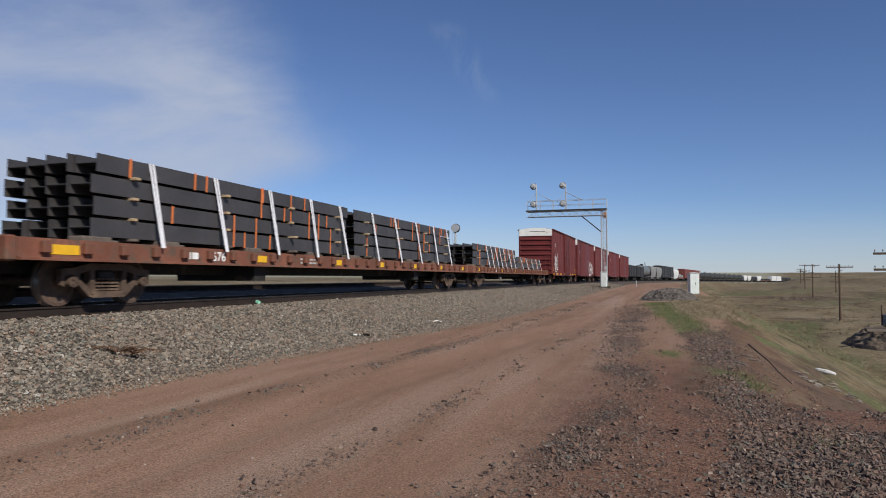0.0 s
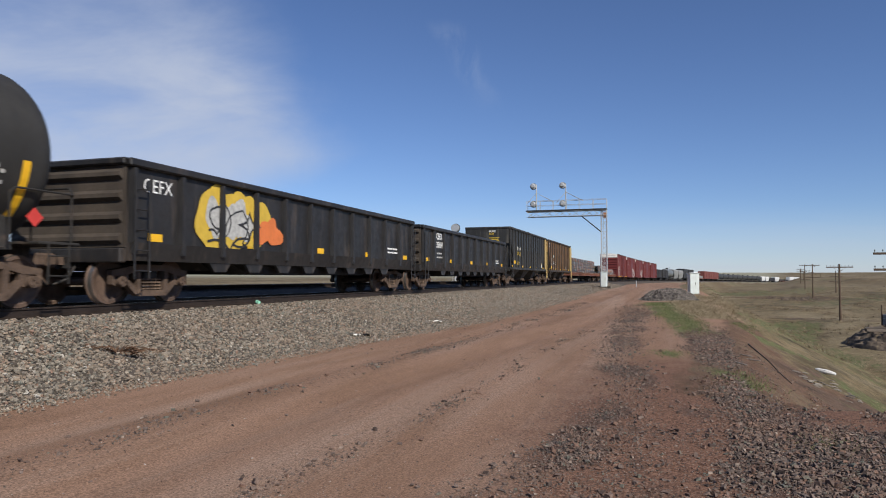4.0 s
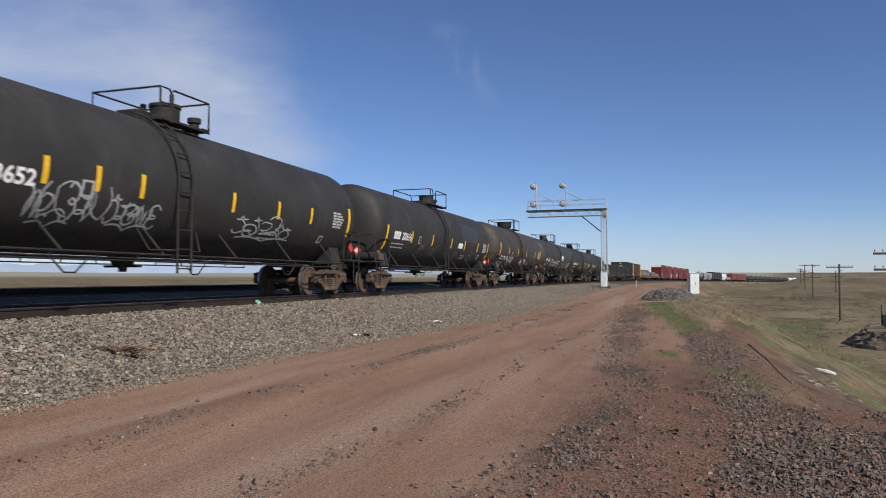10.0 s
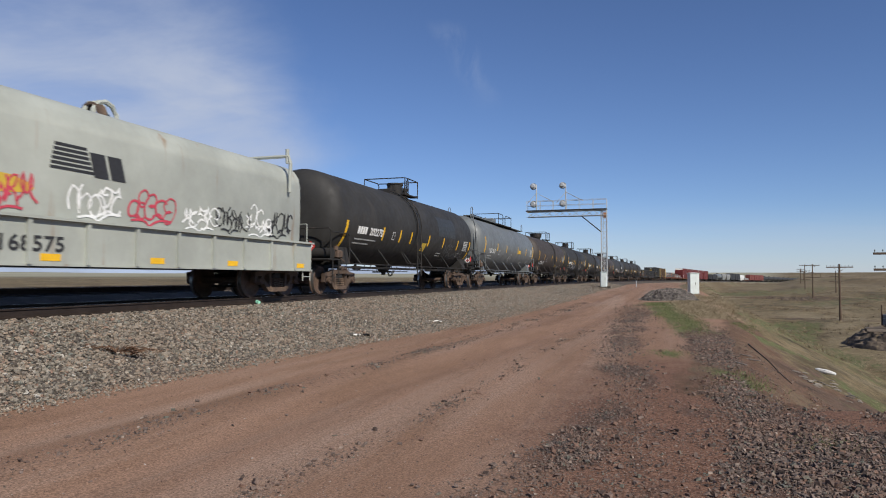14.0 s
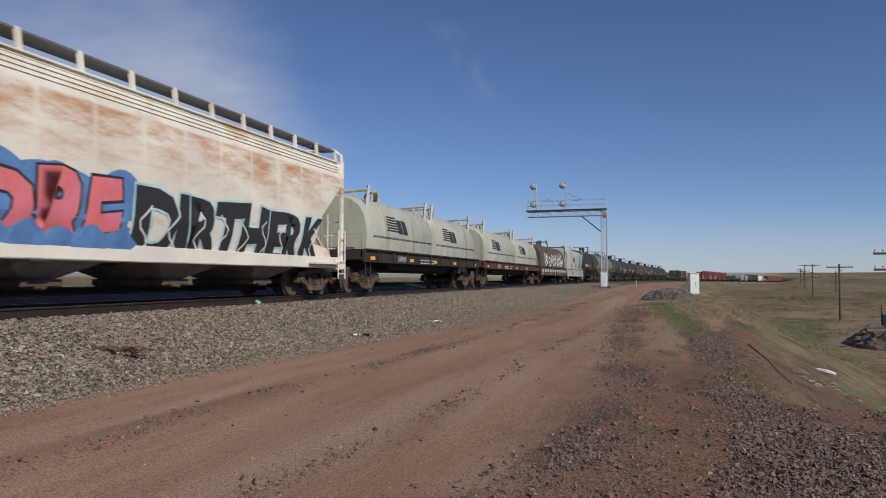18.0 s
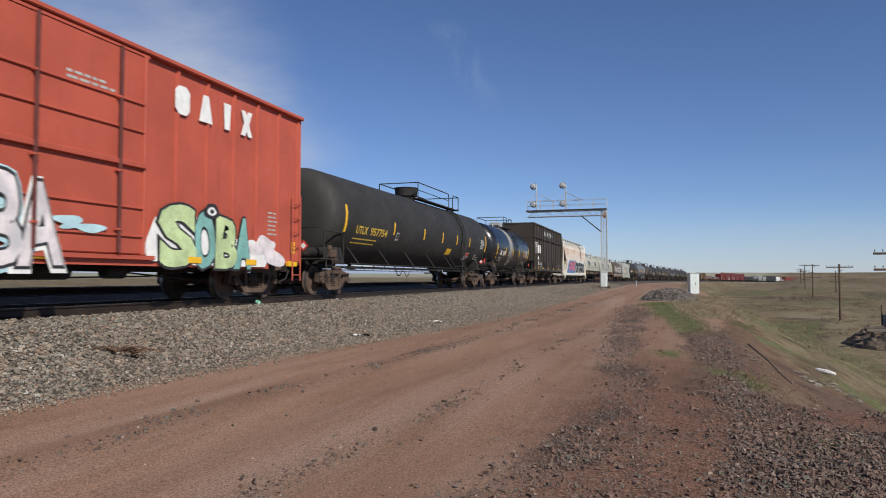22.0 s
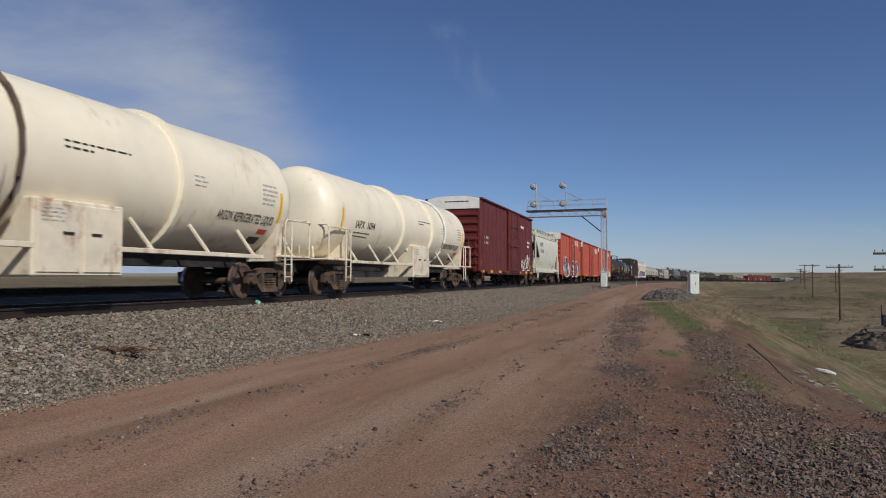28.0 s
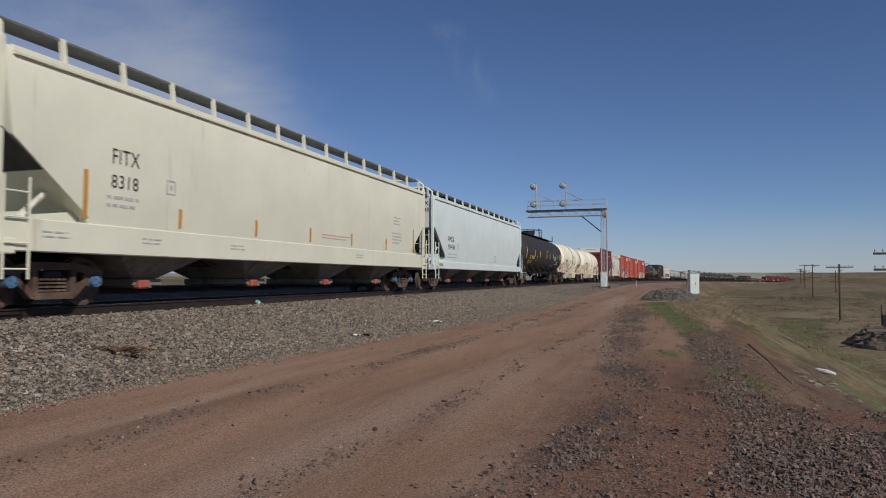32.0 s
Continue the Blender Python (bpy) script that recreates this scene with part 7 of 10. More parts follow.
def far_cars():
    """Cars far ahead: plainer, a few parts each."""
    m_fdark = material("far dark car", (0.03, 0.03, 0.032), 0.7, 0, 0.3, 0.6, RUST, 0.15, DOWN)
    m_fgrey = material("far grey car", (0.22, 0.22, 0.21), 0.7, 0, 0.2, 0.6, RUST, 0.1, DOWN)
    m_fwhite = material("far white car", (0.62, 0.62, 0.60), 0.6, 0, 0.1, 0.6, DUST, 0.2, DOWN)
    m_fred = material("far brown-red car", (0.16, 0.045, 0.035), 0.7, 0, 0.2, 0.6, SOOT, 0.2, DOWN)
    order = [("gon", m_fdark, 17), ("gon", m_fdark, 17), ("tank", m_grey, 18), ("hop", m_fgrey, 16), ("hop", m_fgrey, 16), ("box", m_fdark, 18), ("box", m_fdark, 18), ("hop", m_fwhite, 17), ("low", m_fgrey, 20), ("box", m_fred, 18), ("box", m_fred, 18), ("box", m_fred, 18)]
    order += [("tank", m_black2, 18.2)] * 9 + [("hop", m_fwhite, 15), ("hop", m_fwhite, 15), ("gon", m_fdark, 21), ("hop", m_fwhite, 18), ("low", m_fdark, 19), ("low", m_fdark, 19), ("box", m_fwhite, 19), ("box", m_fwhite, 19), ("hop", m_fdark, 18), ("hop", m_fdark, 18)]
    words = {"gon": ("gondola_car", "dark steel gondola far along the train", "gondola car"), "tank": ("tank_car", "dark tank car far along the train", "tank car"), "hop": ("hopper_car", "plain hopper car far along the train", "hopper car"),
             "box": ("boxcar", "plain boxcar far along the train", "boxcar"), "low": ("flat_car", "flat car with a low load far along the train", "flat car")}
    c = FAR0
    for kind, mat, L in order:
        nm, lb, ct = words[kind]
        car, _ = new_car(nm, {m_fwhite: "white ", m_fred: "brown-red ", m_fgrey: "grey "}.get(mat, "") + lb if kind != "tank" else lb, ct, c + L, c, False)
        b = L / 2 - 0.7
        if kind == "tank":
            part("tank", Shape().loft(tank_rings(1.5, 2.64, -b, b, 0.6, 16)), mat, car, smooth=40)
            part("top_platform", Shape().rod([(0, 0, 4.1), (0, 0, 4.55)], 0.45, 10).rod([(0.9, -1.3, 4.9), (0.9, 1.3, 4.9)], 0.03).rod([(0.9, -1.3, 4.1), (0.9, -1.3, 4.9)], 0.03).rod([(0.9, 1.3, 4.1), (0.9, 1.3, 4.9)], 0.03), m_under, car)
        elif kind == "gon":
            part("body", Shape().box(-1.5, 1.5, -b, b, 1.0, 3.5), mat, car)
            for py in (-b, -b / 2, -0.1, b / 2, b - 0.2):
                part("side_post", Shape().box(1.5, 1.6, py, py + 0.2, 1.0, 3.5), mat, car)
        elif kind == "low":
            part("deck", Shape().box(-1.4, 1.4, -b, b, 0.8, 1.15), m_flat, car)
            part("load", Shape().slab(-1.2, 1.2, -b * 0.8, -0.3, 1.15, 2.6, 0.1).slab(-1.2, 1.2, 0.3, b * 0.8, 1.15, 2.3, 0.1), mat, car)
        elif kind == "hop":
            sh, _ = sloped_body(ROUND, b, 3.0, 1.4, 1.4)
            part("body", sh, mat, car)
            part("hopper_chute", Shape().loft([[(-1.3, -b * 0.7, 1.1), (1.3, -b * 0.7, 1.1), (1.3, b * 0.7, 1.1), (-1.3, b * 0.7, 1.1)], [(-1, -b * 0.4, 0.5), (1, -b * 0.4, 0.5), (1, b * 0.4, 0.5), (-1, b * 0.4, 0.5)]]), mat, car)
        else:
            part("body", Shape().along_y([(-1.55, 1.05), (1.55, 1.05), (1.55, 4.9), (0, 5.05), (-1.55, 4.9)], -b, b), mat, car)
            part("door", Shape().slab(1.55, 1.64, -1.4, 1.4, 1.1, 4.6), mat, car)
        for s in (-1, 1):
            part("truck", shared("fartruck", lambda: Shape().along_x([(-1.2, 0.3), (-1.2, 0.75), (1.2, 0.75), (1.2, 0.3), (0.5, 0.15), (-0.5, 0.15)], -1.05, 1.05).rod([(-1.0, -0.89, WHEEL_R), (1.0, -0.89, WHEEL_R)], WHEEL_R, 12).rod([(-1.0, 0.89, WHEEL_R), (1.0, 0.89, WHEEL_R)], WHEEL_R, 12).mesh("truck", m_under)), m_under, car).matrix_basis = pose(0, s * (b - 1.3), 0)
        part("sill", Shape().box(-0.4, 0.4, -L / 2 + 0.05, L / 2 - 0.05, 0.7, 1.05), m_under, car)
        c += L


FAR0 = 154.0
far_cars()


def maroon_marks(seed):
    def extra(car, face, b, z0, top):
        if seed == 0:
            patch(car, "pale_patch", -b + 1.0, -b + 2.6, z0 + 0.4, z0 + 1.7, m_palew, face)
            scrawl(car, -b + 1.0, z0 + 0.3, 2.0, 1.5, m_white, lambda z: face(z) + 0.03, 6, 3, 0.04)
        elif seed in (1, 2):
            scrawl(car, b - 6.0, z0 + 0.2, 4.0, 1.6, m_white, lambda z: face(z) + 0.03, 9, seed, 0.06)
        bars(car, -b + 1.2, top - 1.5, 1.2, 2, m_palew, face, 0.2, 0.1)
    return extra


for k in range(5):
    boxcar(62.4 + 18.3 * (k + 1), 62.4 + 18.3 * k, "dark maroon boxcar with ribbed sides in the train", m_maroon, extra=maroon_marks(k), simple=k > 0, white_end=True)

flat_car(62.4, 35.9, "rust-red flat car carrying low stacks of beams")
beam_stack((62.4 + 35.9) / 2, -12.4, 11.4, 4, 3, "low stack of black steel beams tied with white straps", seed=3, straps=(0.25, 0.35, 0.45, 0.55, 0.65, 0.78, 0.9))
beam_stack((62.4 + 35.9) / 2, -0.6, 9.8, 4, 2, "short low stack of black steel beams on a flat car", seed=4)
flat_car(35.9, 7.75, "rust-red flat car carrying tall stacks of beams")
beam_stack((35.9 + 7.75) / 2, -11.65, 10.7, 4, 4, "tall stack of black steel beams with white and orange straps", seed=1)
beam_stack((35.9 + 7.75) / 2, -0.4, 11.0, 4, 4, "stack of black steel beams strapped to a flat car", seed=2)

m_hbrown = material("hopper ochre-brown paint", (0.155, 0.080, 0.030), 0.6, 0, 0.28, 0.7, (0.062, 0.038, 0.022), 0.55, (2.6, 2.6, 0.3))
m_hpost = material("dark worn frame paint", (0.046, 0.034, 0.024), 0.65, 0, 0.3, 0.9, (0.09, 0.05, 0.025), 0.4, DOWN)
m_hblack = material("hopper worn black paint", (0.027, 0.027, 0.026), 0.62, 0, 0.35, 0.7, (0.095, 0.086, 0.072), 0.5, (3.0, 3.0, 0.3))
m_hyell = material("pale yellow end paint", (0.46, 0.33, 0.13), 0.6, 0, 0.12, 1.0, (0.25, 0.16, 0.08), 0.3, DOWN)
m_gon = material("gondola black paint", (0.022, 0.0205, 0.020), 0.48, 0, 0.3, 0.8, (0.062, 0.050, 0.042), 0.42, (2.6, 2.6, 0.5))
m_high = material("high hopper brown-black paint", (0.043, 0.034, 0.025), 0.6, 0, 0.2, 0.7, (0.05, 0.036, 0.024), 0.3, DOWN)


def brown_marks(car, face, ht, top):
    letter(car, "HLMX", -4.88, 2.38, 0.40, m_white, face, 0.010, out=0.02, wide=0.80)
    letter(car, "434", -4.78, 1.78, 0.40, m_white, face, 0.012, out=0.02, wide=0.56)
    letter(car, "85", -3.66, 1.77, 0.40, m_white, face, 0.012, out=0.02, wide=0.40)
    for y, z, w in ((-3.64, 2.34, 0.34), (-2.6, 2.36, 0.38), (-2.6, 1.74, 0.38), (-3.72, 1.70, 0.52), (-4.84, 1.71, 0.68)):
        patch(car, "painted_square", y, y + w, z, z + 0.40, m_dkl, face, 0.004)
    bars(car, -5.9, 2.3, 0.75, 7, m_palew, face, 0.11, 0.035)
    bars(car, -7.02, top - 0.35, 0.9, 3, m_palew, face, 0.12, 0.05)
    end_letter(car, "HLMX 43485", 0.15, 3.5, 0.20, m_white, -ht - 0.05)
    for k in range(3):
        part("faded_emblem", sheet(Shape(), 2.2, 3.0 - 0.1 * k, 2.75 + k * 0.12, 2.78 + k * 0.12, face, 0.004), material("faded red emblem", (0.10, 0.04, 0.022), 0.7, 0, 0.3, 3), car)
    patch(car, "stencil_box", 3.65, 4.1, 1.36, 1.72, m_white, face)
    patch(car, "stencil_inside", 3.71, 4.04, 1.42, 1.66, m_dkl, face, 0.009)
    patch(car, "stencil_mark", 3.80, 3.95, 1.46, 1.62, m_white, face, 0.012)
    patch(car, "reflector", -5.68, -5.2, 1.42, 1.66, m_yel, face)
    for y in (-4.75, -3.7):
        bars(car, y, 1.52, 0.5, 2, m_palew, face, 0.14, 0.05)


def dark_marks(car, face, ht, top):
    letter(car, "HL", -4.92, 2.50, 0.36, m_white, face, 0.010, out=0.02, wide=0.46)
    letter(car, "MX", -4.22, 2.48, 0.36, m_white, face, 0.0, out=0.02, wide=0.55)
    letter(car, "35", -4.87, 2.14, 0.34, m_ylet, face, 0.010, out=0.02, wide=0.42)
    letter(car, "53", -4.2, 2.12, 0.34, m_ylet, face, 0.010, out=0.02, wide=0.42)
    patch(car, "reflector", -5.9, -5.4, 1.52, 1.74, m_yel, face)
    end_letter(car, "HLMX", 0.10, 3.62, 0.17, m_white, -ht - 0.03)
    end_letter(car, "3553", 0.10, 3.46, 0.17, m_ylet, -ht - 0.03)
    for k in range(4):
        part("small_print", Shape().box(0.12, 0.80 - 0.06 * (k % 2), -ht - 0.05, -ht - 0.03, 3.20 - 0.10 * k, 3.25 - 0.10 * k), m_ylet, car)
    bars(car, -4.9, 1.62, 1.4, 2, m_ylet, face, 0.13, 0.06)
    bars(car, 5.0, 1.75, 0.5, 3, m_ylet, face, 0.12, 0.05)
    patch(car, "stencil_box", 5.1, 5.45, 1.40, 1.70, m_white, face)
    patch(car, "stencil_inside", 5.16, 5.39, 1.46, 1.64, m_hblack, face, 0.0)
    for y0_, y1_ in ((-4.75, -2.4), (-2.2, 0.1), (0.3, 2.6), (2.8, 5.4)):
        patch(car, "dark_repaint", y0_, y1_, 2.6, top - 0.2, m_lens, face, 0.003)
    coal = Shape()
    rng = random.Random(8)
    for k in range(40):
        y = rng.uniform(-ht * 0.65, ht * 0.1)
        coal.slab(rng.uniform(0.6, 1.2), rng.uniform(1.25, 1.40), y, y + rng.uniform(0.2, 0.6), top - 0.1, top + rng.uniform(0.04, 0.14), 0.05)
    part("coal_lumps", coal, m_dkl, car)


open_hopper(7.75, -8.1, "ochre-brown coal hopper with worn white lettering", m_hbrown, m_hyell, top=3.95, extra=brown_marks, inset=0.69, framing=m_hpost, bogie=1.72)
open_hopper(-8.1, -24.4, "worn black coal hopper with a pale yellow end", m_hblack, m_hyell, top=3.95, extra=dark_marks, inset=0.80, n=15)


def gon1(car, face, b, top):
    letter(car, "CEFX", -6.0, 2.30, 0.42, m_white, face, 0.012, wide=0.86)
    letter(car, "35684", -5.98, 1.92, 0.38, m_white, face, 0.010, wide=0.92)
    bars(car, -5.9, 1.62, 0.9, 2, m_palew, face, 0.18, 0.07)
    bars(car, b - 2.4, 1.55, 1.3, 2, m_white, face, 0.14, 0.06)


def gon2(car, face, b, top):
    fc = lambda z: face(z) + 0.02
    sh = Shape()
    for k in range(5):
        blob(sh, -b + 2.6 + k * 0.45, 1.9, 0.6, 0.70, fc, 0.004 + 0.0004 * k, k, 0.14)
    part("graffiti", sh, m_ylet, car, "orange-yellow sprayed patch")
    sh = Shape()
    for k in range(3):
        blob(sh, -b + 2.8 + k * 0.5, 1.9, 0.38, 0.5, fc, 0.010 + 0.0004 * k, 7 + k, 0.2)
    part("graffiti", sh, m_palew, car, "pale sprayed letters")
    scrawl(car, -b + 2.4, 1.4, 1.8, 1.1, m_dkl, fc, 5, 4, 0.03, 0.016)
    part("graffiti", blob(Shape(), -b + 5.0, 1.7, 0.5, 0.42, fc, 0.012, 3, 0.3), m_ostrap, car, "orange sprayed splash")
    bars(car, b - 2.6, 1.6, 1.5, 2, m_white, face, 0.14, 0.06)
    letter(car, "CEFX", -b + 0.42, 2.25, 0.40, m_white, face, 0.0, wide=0.86)


gondola(-24.4, -41.6, "black steel gondola with outside posts", m_gon, 2.74, gon1)
gondola(-41.6, -58.6, "black steel gondola sprayed with yellow graffiti", m_gon, 2.78, gon2)

m_faint = material("faint worn tag paint", (0.15, 0.15, 0.145), 0.7, 0, 0.3, 6)
m_gtag = material("pale grey tag paint", (0.40, 0.41, 0.42), 0.6, 0, 0.2, 4)


def tags(*items):
    """items: (start along the car, z over its middle, width, height, strokes, seed)."""
    def extra(car, face, zc, y0, y1):
        for q, dz, w, h, n, sd in items:
            scrawl(car, q, zc + dz, w, h, m_gtag if sd in (11, 12, 13) else m_faint, face, n, sd, 0.018 if sd in (11, 12, 13) else 0.013)
    return extra


def furx(car, face, zc, y0, y1):
    patch(car, "lettering_ground", -7.5, -5.2, zc - 0.76, zc - 0.20, m_dkl, face, 0.004, 3)
    patch(car, "repainted_patch", -4.3, -2.6, zc - 1.35, zc - 0.5, m_lens, face, 0.004, 6)
    letter(car, "Dook", -4.4, zc - 0.98, 0.90, m_white, face, -0.018, 1.0, "graffiti", 0.011, wide=2.6, label="white sprayed script")
    letter(car, "FEZ", -1.6, zc - 1.02, 0.85, m_white, face, -0.018, 1.0, "graffiti", 0.011, wide=1.9, label="white sprayed script")
    for k in range(5):
        part("firm_sign", sheet(Shape(), 1.15 + k * 0.34, 1.15 + k * 0.34 + 0.26, zc - 0.20, zc + 0.08, face, 0.008, 2), m_white, car)
    bars(car, 1.15, zc - 0.34, 1.5, 1, m_white, face, 0.1, 0.07)
    scrawl(car, 1.2, zc - 1.05, 1.8, 0.45, m_gtag, face, 7, 5, 0.02)
    letter(car, "ATB", 3.3, zc - 1.05, 0.5, m_gtag, face, 0.0, 1.0, "graffiti", 0.009, wide=1.2, label="grey sprayed letters")
    scrawl(car, 4.8, zc - 1.05, 2.0, 0.5, m_gtag, face, 9, 8, 0.018)


def ctcx1(car, face, zc, y0, y1):
    sh = Shape()
    for k in range(4):
        blob(sh, -4.2 + k * 0.36, zc - 0.98, 0.33, 0.32, face, 0.008 + 0.0004 * k, k + 2, 0.1)
    part("graffiti", sh, m_palew, car, "pale sprayed bubble letters")
    scrawl(car, -4.4, zc - 1.22, 1.5, 0.5, m_dkl, face, 6, 3, 0.014, 0.014)
    letter(car, "METER", -0.3, zc - 1.10, 0.50, m_white, face, 0.004, 1.0, "graffiti", 0.009, wide=2.0, label="grey sprayed word")


def notice(y, dz, w=0.5, h=0.26, m_=None):
    return lambda car, face, zc, y0, y1: patch(car, "yellow_notice", y - w / 2, y + w / 2, zc + dz, zc + dz + h, m_ or m_ylet, face, nz=2)


def both(*fs):
    return lambda *a: [f(*a) for f in fs]


def repaint(y, w, dz, h):
    """A patch of newer, slightly greyer black."""
    return lambda car, face, zc, y0, y1: patch(car, "repainted_patch", y - w / 2, y + w / 2, zc + dz, zc + dz + h, m_black2b, face, 0.004, 6)


m_black2b = material("newer black patch", (0.034, 0.036, 0.036), 0.55, 0, 0.15, 1.5)
tank_car(-58.6, -76.86, "black tank car with white lettering", m_black, number="202273", mark="#", stripes=(-4.56, -1.7, 1.64, 4.23), ladder_at=-1.2, plat=(-1.0, 1.0), man=0.35, num_at=-6.8, num_wide=2.0, seed=1)
tank_car(-76.86, -94.91, "black tank car with yellow reflector stripes", m_black, number="206253", mark="#", stripes=(-4.17, -2.68, -1.43, 1.84, 3.11, 4.53), ladder_at=0.42, plat=(-1.16, 1.93), man=-0.54, valve=-1.64, num_at=-6.6, num_wide=2.0, seed=2, extra=notice(-0.5, -1.05, 0.55, 0.28))
tank_car(-94.91, -113.3, "black tank car with white sprayed script", m_black2, number="130246", mark="FURX", lift=-0.28, stripes=(-4.84, -1.4, 2.19), ladder_at=0.39, plat=(-1.49, 1.27), man=-0.54, valve=-1.41, num_at=-7.4, num_wide=2.05, seed=3, extra=furx)
tank_car(-113.3, -131.14, "brown-black tank car with pale graffiti", m_brown, number="736179", mark="CTCX", lift=0.20, num_z=-0.90, num_size=0.32, stripes=(-4.68, -1.71, 1.38, 4.85), ladder_at=-0.93, plat=(-0.68, 1.41), man=0.5, num_at=-6.9, num_wide=2.3, seed=4, extra=ctcx1, crown="drum")
tank_car(-131.14, -149.82, "black tank car with faint sprayed tags", m_black, number="200616", mark="#", r=1.545, zc=2.53, lift=0.05, num_size=0.42, stripes=(-4.98, -2.35, 0.51, 2.84, 5.41), ladder_at=-0.6, plat=(-1.04, 1.42), man=1.0, num_at=-6.95, num_wide=1.85, seed=5,
         extra=both(tags((-3.9, -1.0, 0.6, 0.45, 4, 2), (-2.3, -1.15, 0.6, 0.4, 4, 3), (1.2, -1.1, 0.6, 0.5, 5, 4), (3.8, -1.15, 0.8, 0.4, 5, 6)), notice(2.1, -0.62, 0.75, 0.26, m_white), repaint(3.8, 3.0, -0.25, 0.9)))
tank_car(-149.82, -168.05, "black tank car with white sprayed tags", m_black, number="203652", mark="#", r=1.545, zc=2.53, lift=0.18, num_size=0.38, stripes=(-4.19, -3.06, -1.93, 1.11, 3.14, 4.93), ladder_at=-0.78, plat=(-0.78, 0.9), man=0.48, num_at=-6.55, num_wide=2.2, seed=6,
         extra=both(tags((-4.45, -1.12, 1.5, 0.6, 9, 11), (-2.7, -1.08, 1.3, 0.5, 8, 12), (1.3, -1.05, 2.6, 0.45, 10, 13)), repaint(-7.4, 0.9, -0.3, 0.8)))
tank_car(-168.05, -185.65, "brown-black tank car with a drum-shaped manway", m_brown, number="736155", mark="CTCX", lift=0.20, num_z=-0.92, num_size=0.32, stripes=(-4.48, -0.6, 2.19, 4.97), ladder_at=0.5, plat=(-0.59, 1.68), man=-0.43, num_at=-6.7, num_wide=2.3, seed=7, crown="drum", extra=notice(2.6, -1.05, 0.7, 0.24))
tank_car(-185.65, -203.9, "grey tank car with a walkway along its top", m_grey, r=1.56, zc=2.60, number="3102", mark="TAEX", lift=0.27, climb=False, stripes=(-4.4, -1.85, 1.75, 4.7), ladder_at=0.05, plat=(-1.6, 2.3), man=-1.2, num_at=-6.45, num_wide=1.65, seed=8, topwalk=True, band=False, crown="low", plate=1, extra=both(notice(2.35, -0.42, 0.75, 0.24, m_yel), tags((-0.9, -1.1, 0.8, 0.5, 6, 11))))
tank_car(-203.9, -222.05, "black tank car with many yellow stripes", m_black, number="202270", mark="#", stripes=(-4.28, -2.58, -1.35, 0.87, 2.96, 5.25), ladder_at=-0.76, plat=(-0.67, 0.9), man=0.52, num_at=-6.5, num_wide=2.15, seed=9,
         extra=both(notice(0.4, -0.95, 0.5, 0.34), tags((3.3, -1.2, 3.4, 0.6, 11, 21)), repaint(3.4, 2.6, -0.2, 0.9)))

m_tagred = material("red tag paint", (0.50, 0.06, 0.09), 0.6, 0, 0.15, 4)


def coil1(car, face, b, sx):
    horse_mark(car, -2.6, 2.35, 0.55, m_dkl, face)
    for k in range(6):
        part("company_mark", Shape().box(-0.35, 0.15 - 0.015 * k, -b + 0.43, -b + 0.452, 3.05 + 0.05 * k, 3.08 + 0.05 * k), m_dkl, car)
    for a in (0.18, 0.42):
        part("company_mark", Shape().box(a, a + 0.2, -b + 0.43, -b + 0.452, 3.06, 3.32), m_dkl, car)
    end_letter(car, "168575", -0.45, 2.70, 0.20, m_dkl, -b + 0.45)
    letter(car, "168575", -3.6, 0.97, 0.36, m_dkl, lambda z: sx, 0.008, wide=1.3)
    for k, (q, m_, sd) in enumerate(((0.02, m_white, 3), (0.13, m_tagred, 4), (0.30, m_white, 5), (0.42, m_tagred, 6), (0.56, m_white, 7), (0.66, m_dkl, 8), (0.76, m_white, 9), (0.85, m_dkl, 10))):
        scrawl(car, -b + 0.8 + (2 * b - 1.4) * q, 1.66, 1.15, 0.52, m_, face, 7, sd, 0.022, 0.012)
    part("graffiti", blob(Shape(), -b + 2.6, 2.0, 0.7, 0.22, face, 0.008, 4, 0.2), m_ylet, car, "yellow sprayed patch")


def coil2(car, face, b, sx):
    for q, sd in ((0.08, 3), (0.25, 4), (0.42, 5), (0.60, 6), (0.74, 9)):
        scrawl(car, -b + 0.8 + (2 * b - 1.4) * q, 1.75, 1.9, 0.9, m_white, face, 6, sd, 0.045, 0.012)
    patch(car, "pale_sill_paint", -b + 0.1, b - 0.1, 1.08, 1.30, m_palew, lambda z: sx, 0.004)
    part("graffiti", blob(Shape(), b - 4.0, 2.05, 0.5, 0.4, face, 0.0, 2, 0.15), material("blue tag paint", (0.14, 0.30, 0.50), 0.6, 0, 0.15, 4), car, "blue sprayed letter")


def coil_ns(number, frac):
    def extra(car, face, b, sx):
        for q in frac:
            horse_mark(car, q, 2.25, 0.68, m_dkl, face)
        letter(car, number, -b + 3.0, 1.16, 0.30, m_palew, lambda z: sx, 0.008)
        bars(car, -b + 5.5, 1.25, 2.2, 2, m_palew, lambda z: sx, 0.12, 0.05)
    return extra


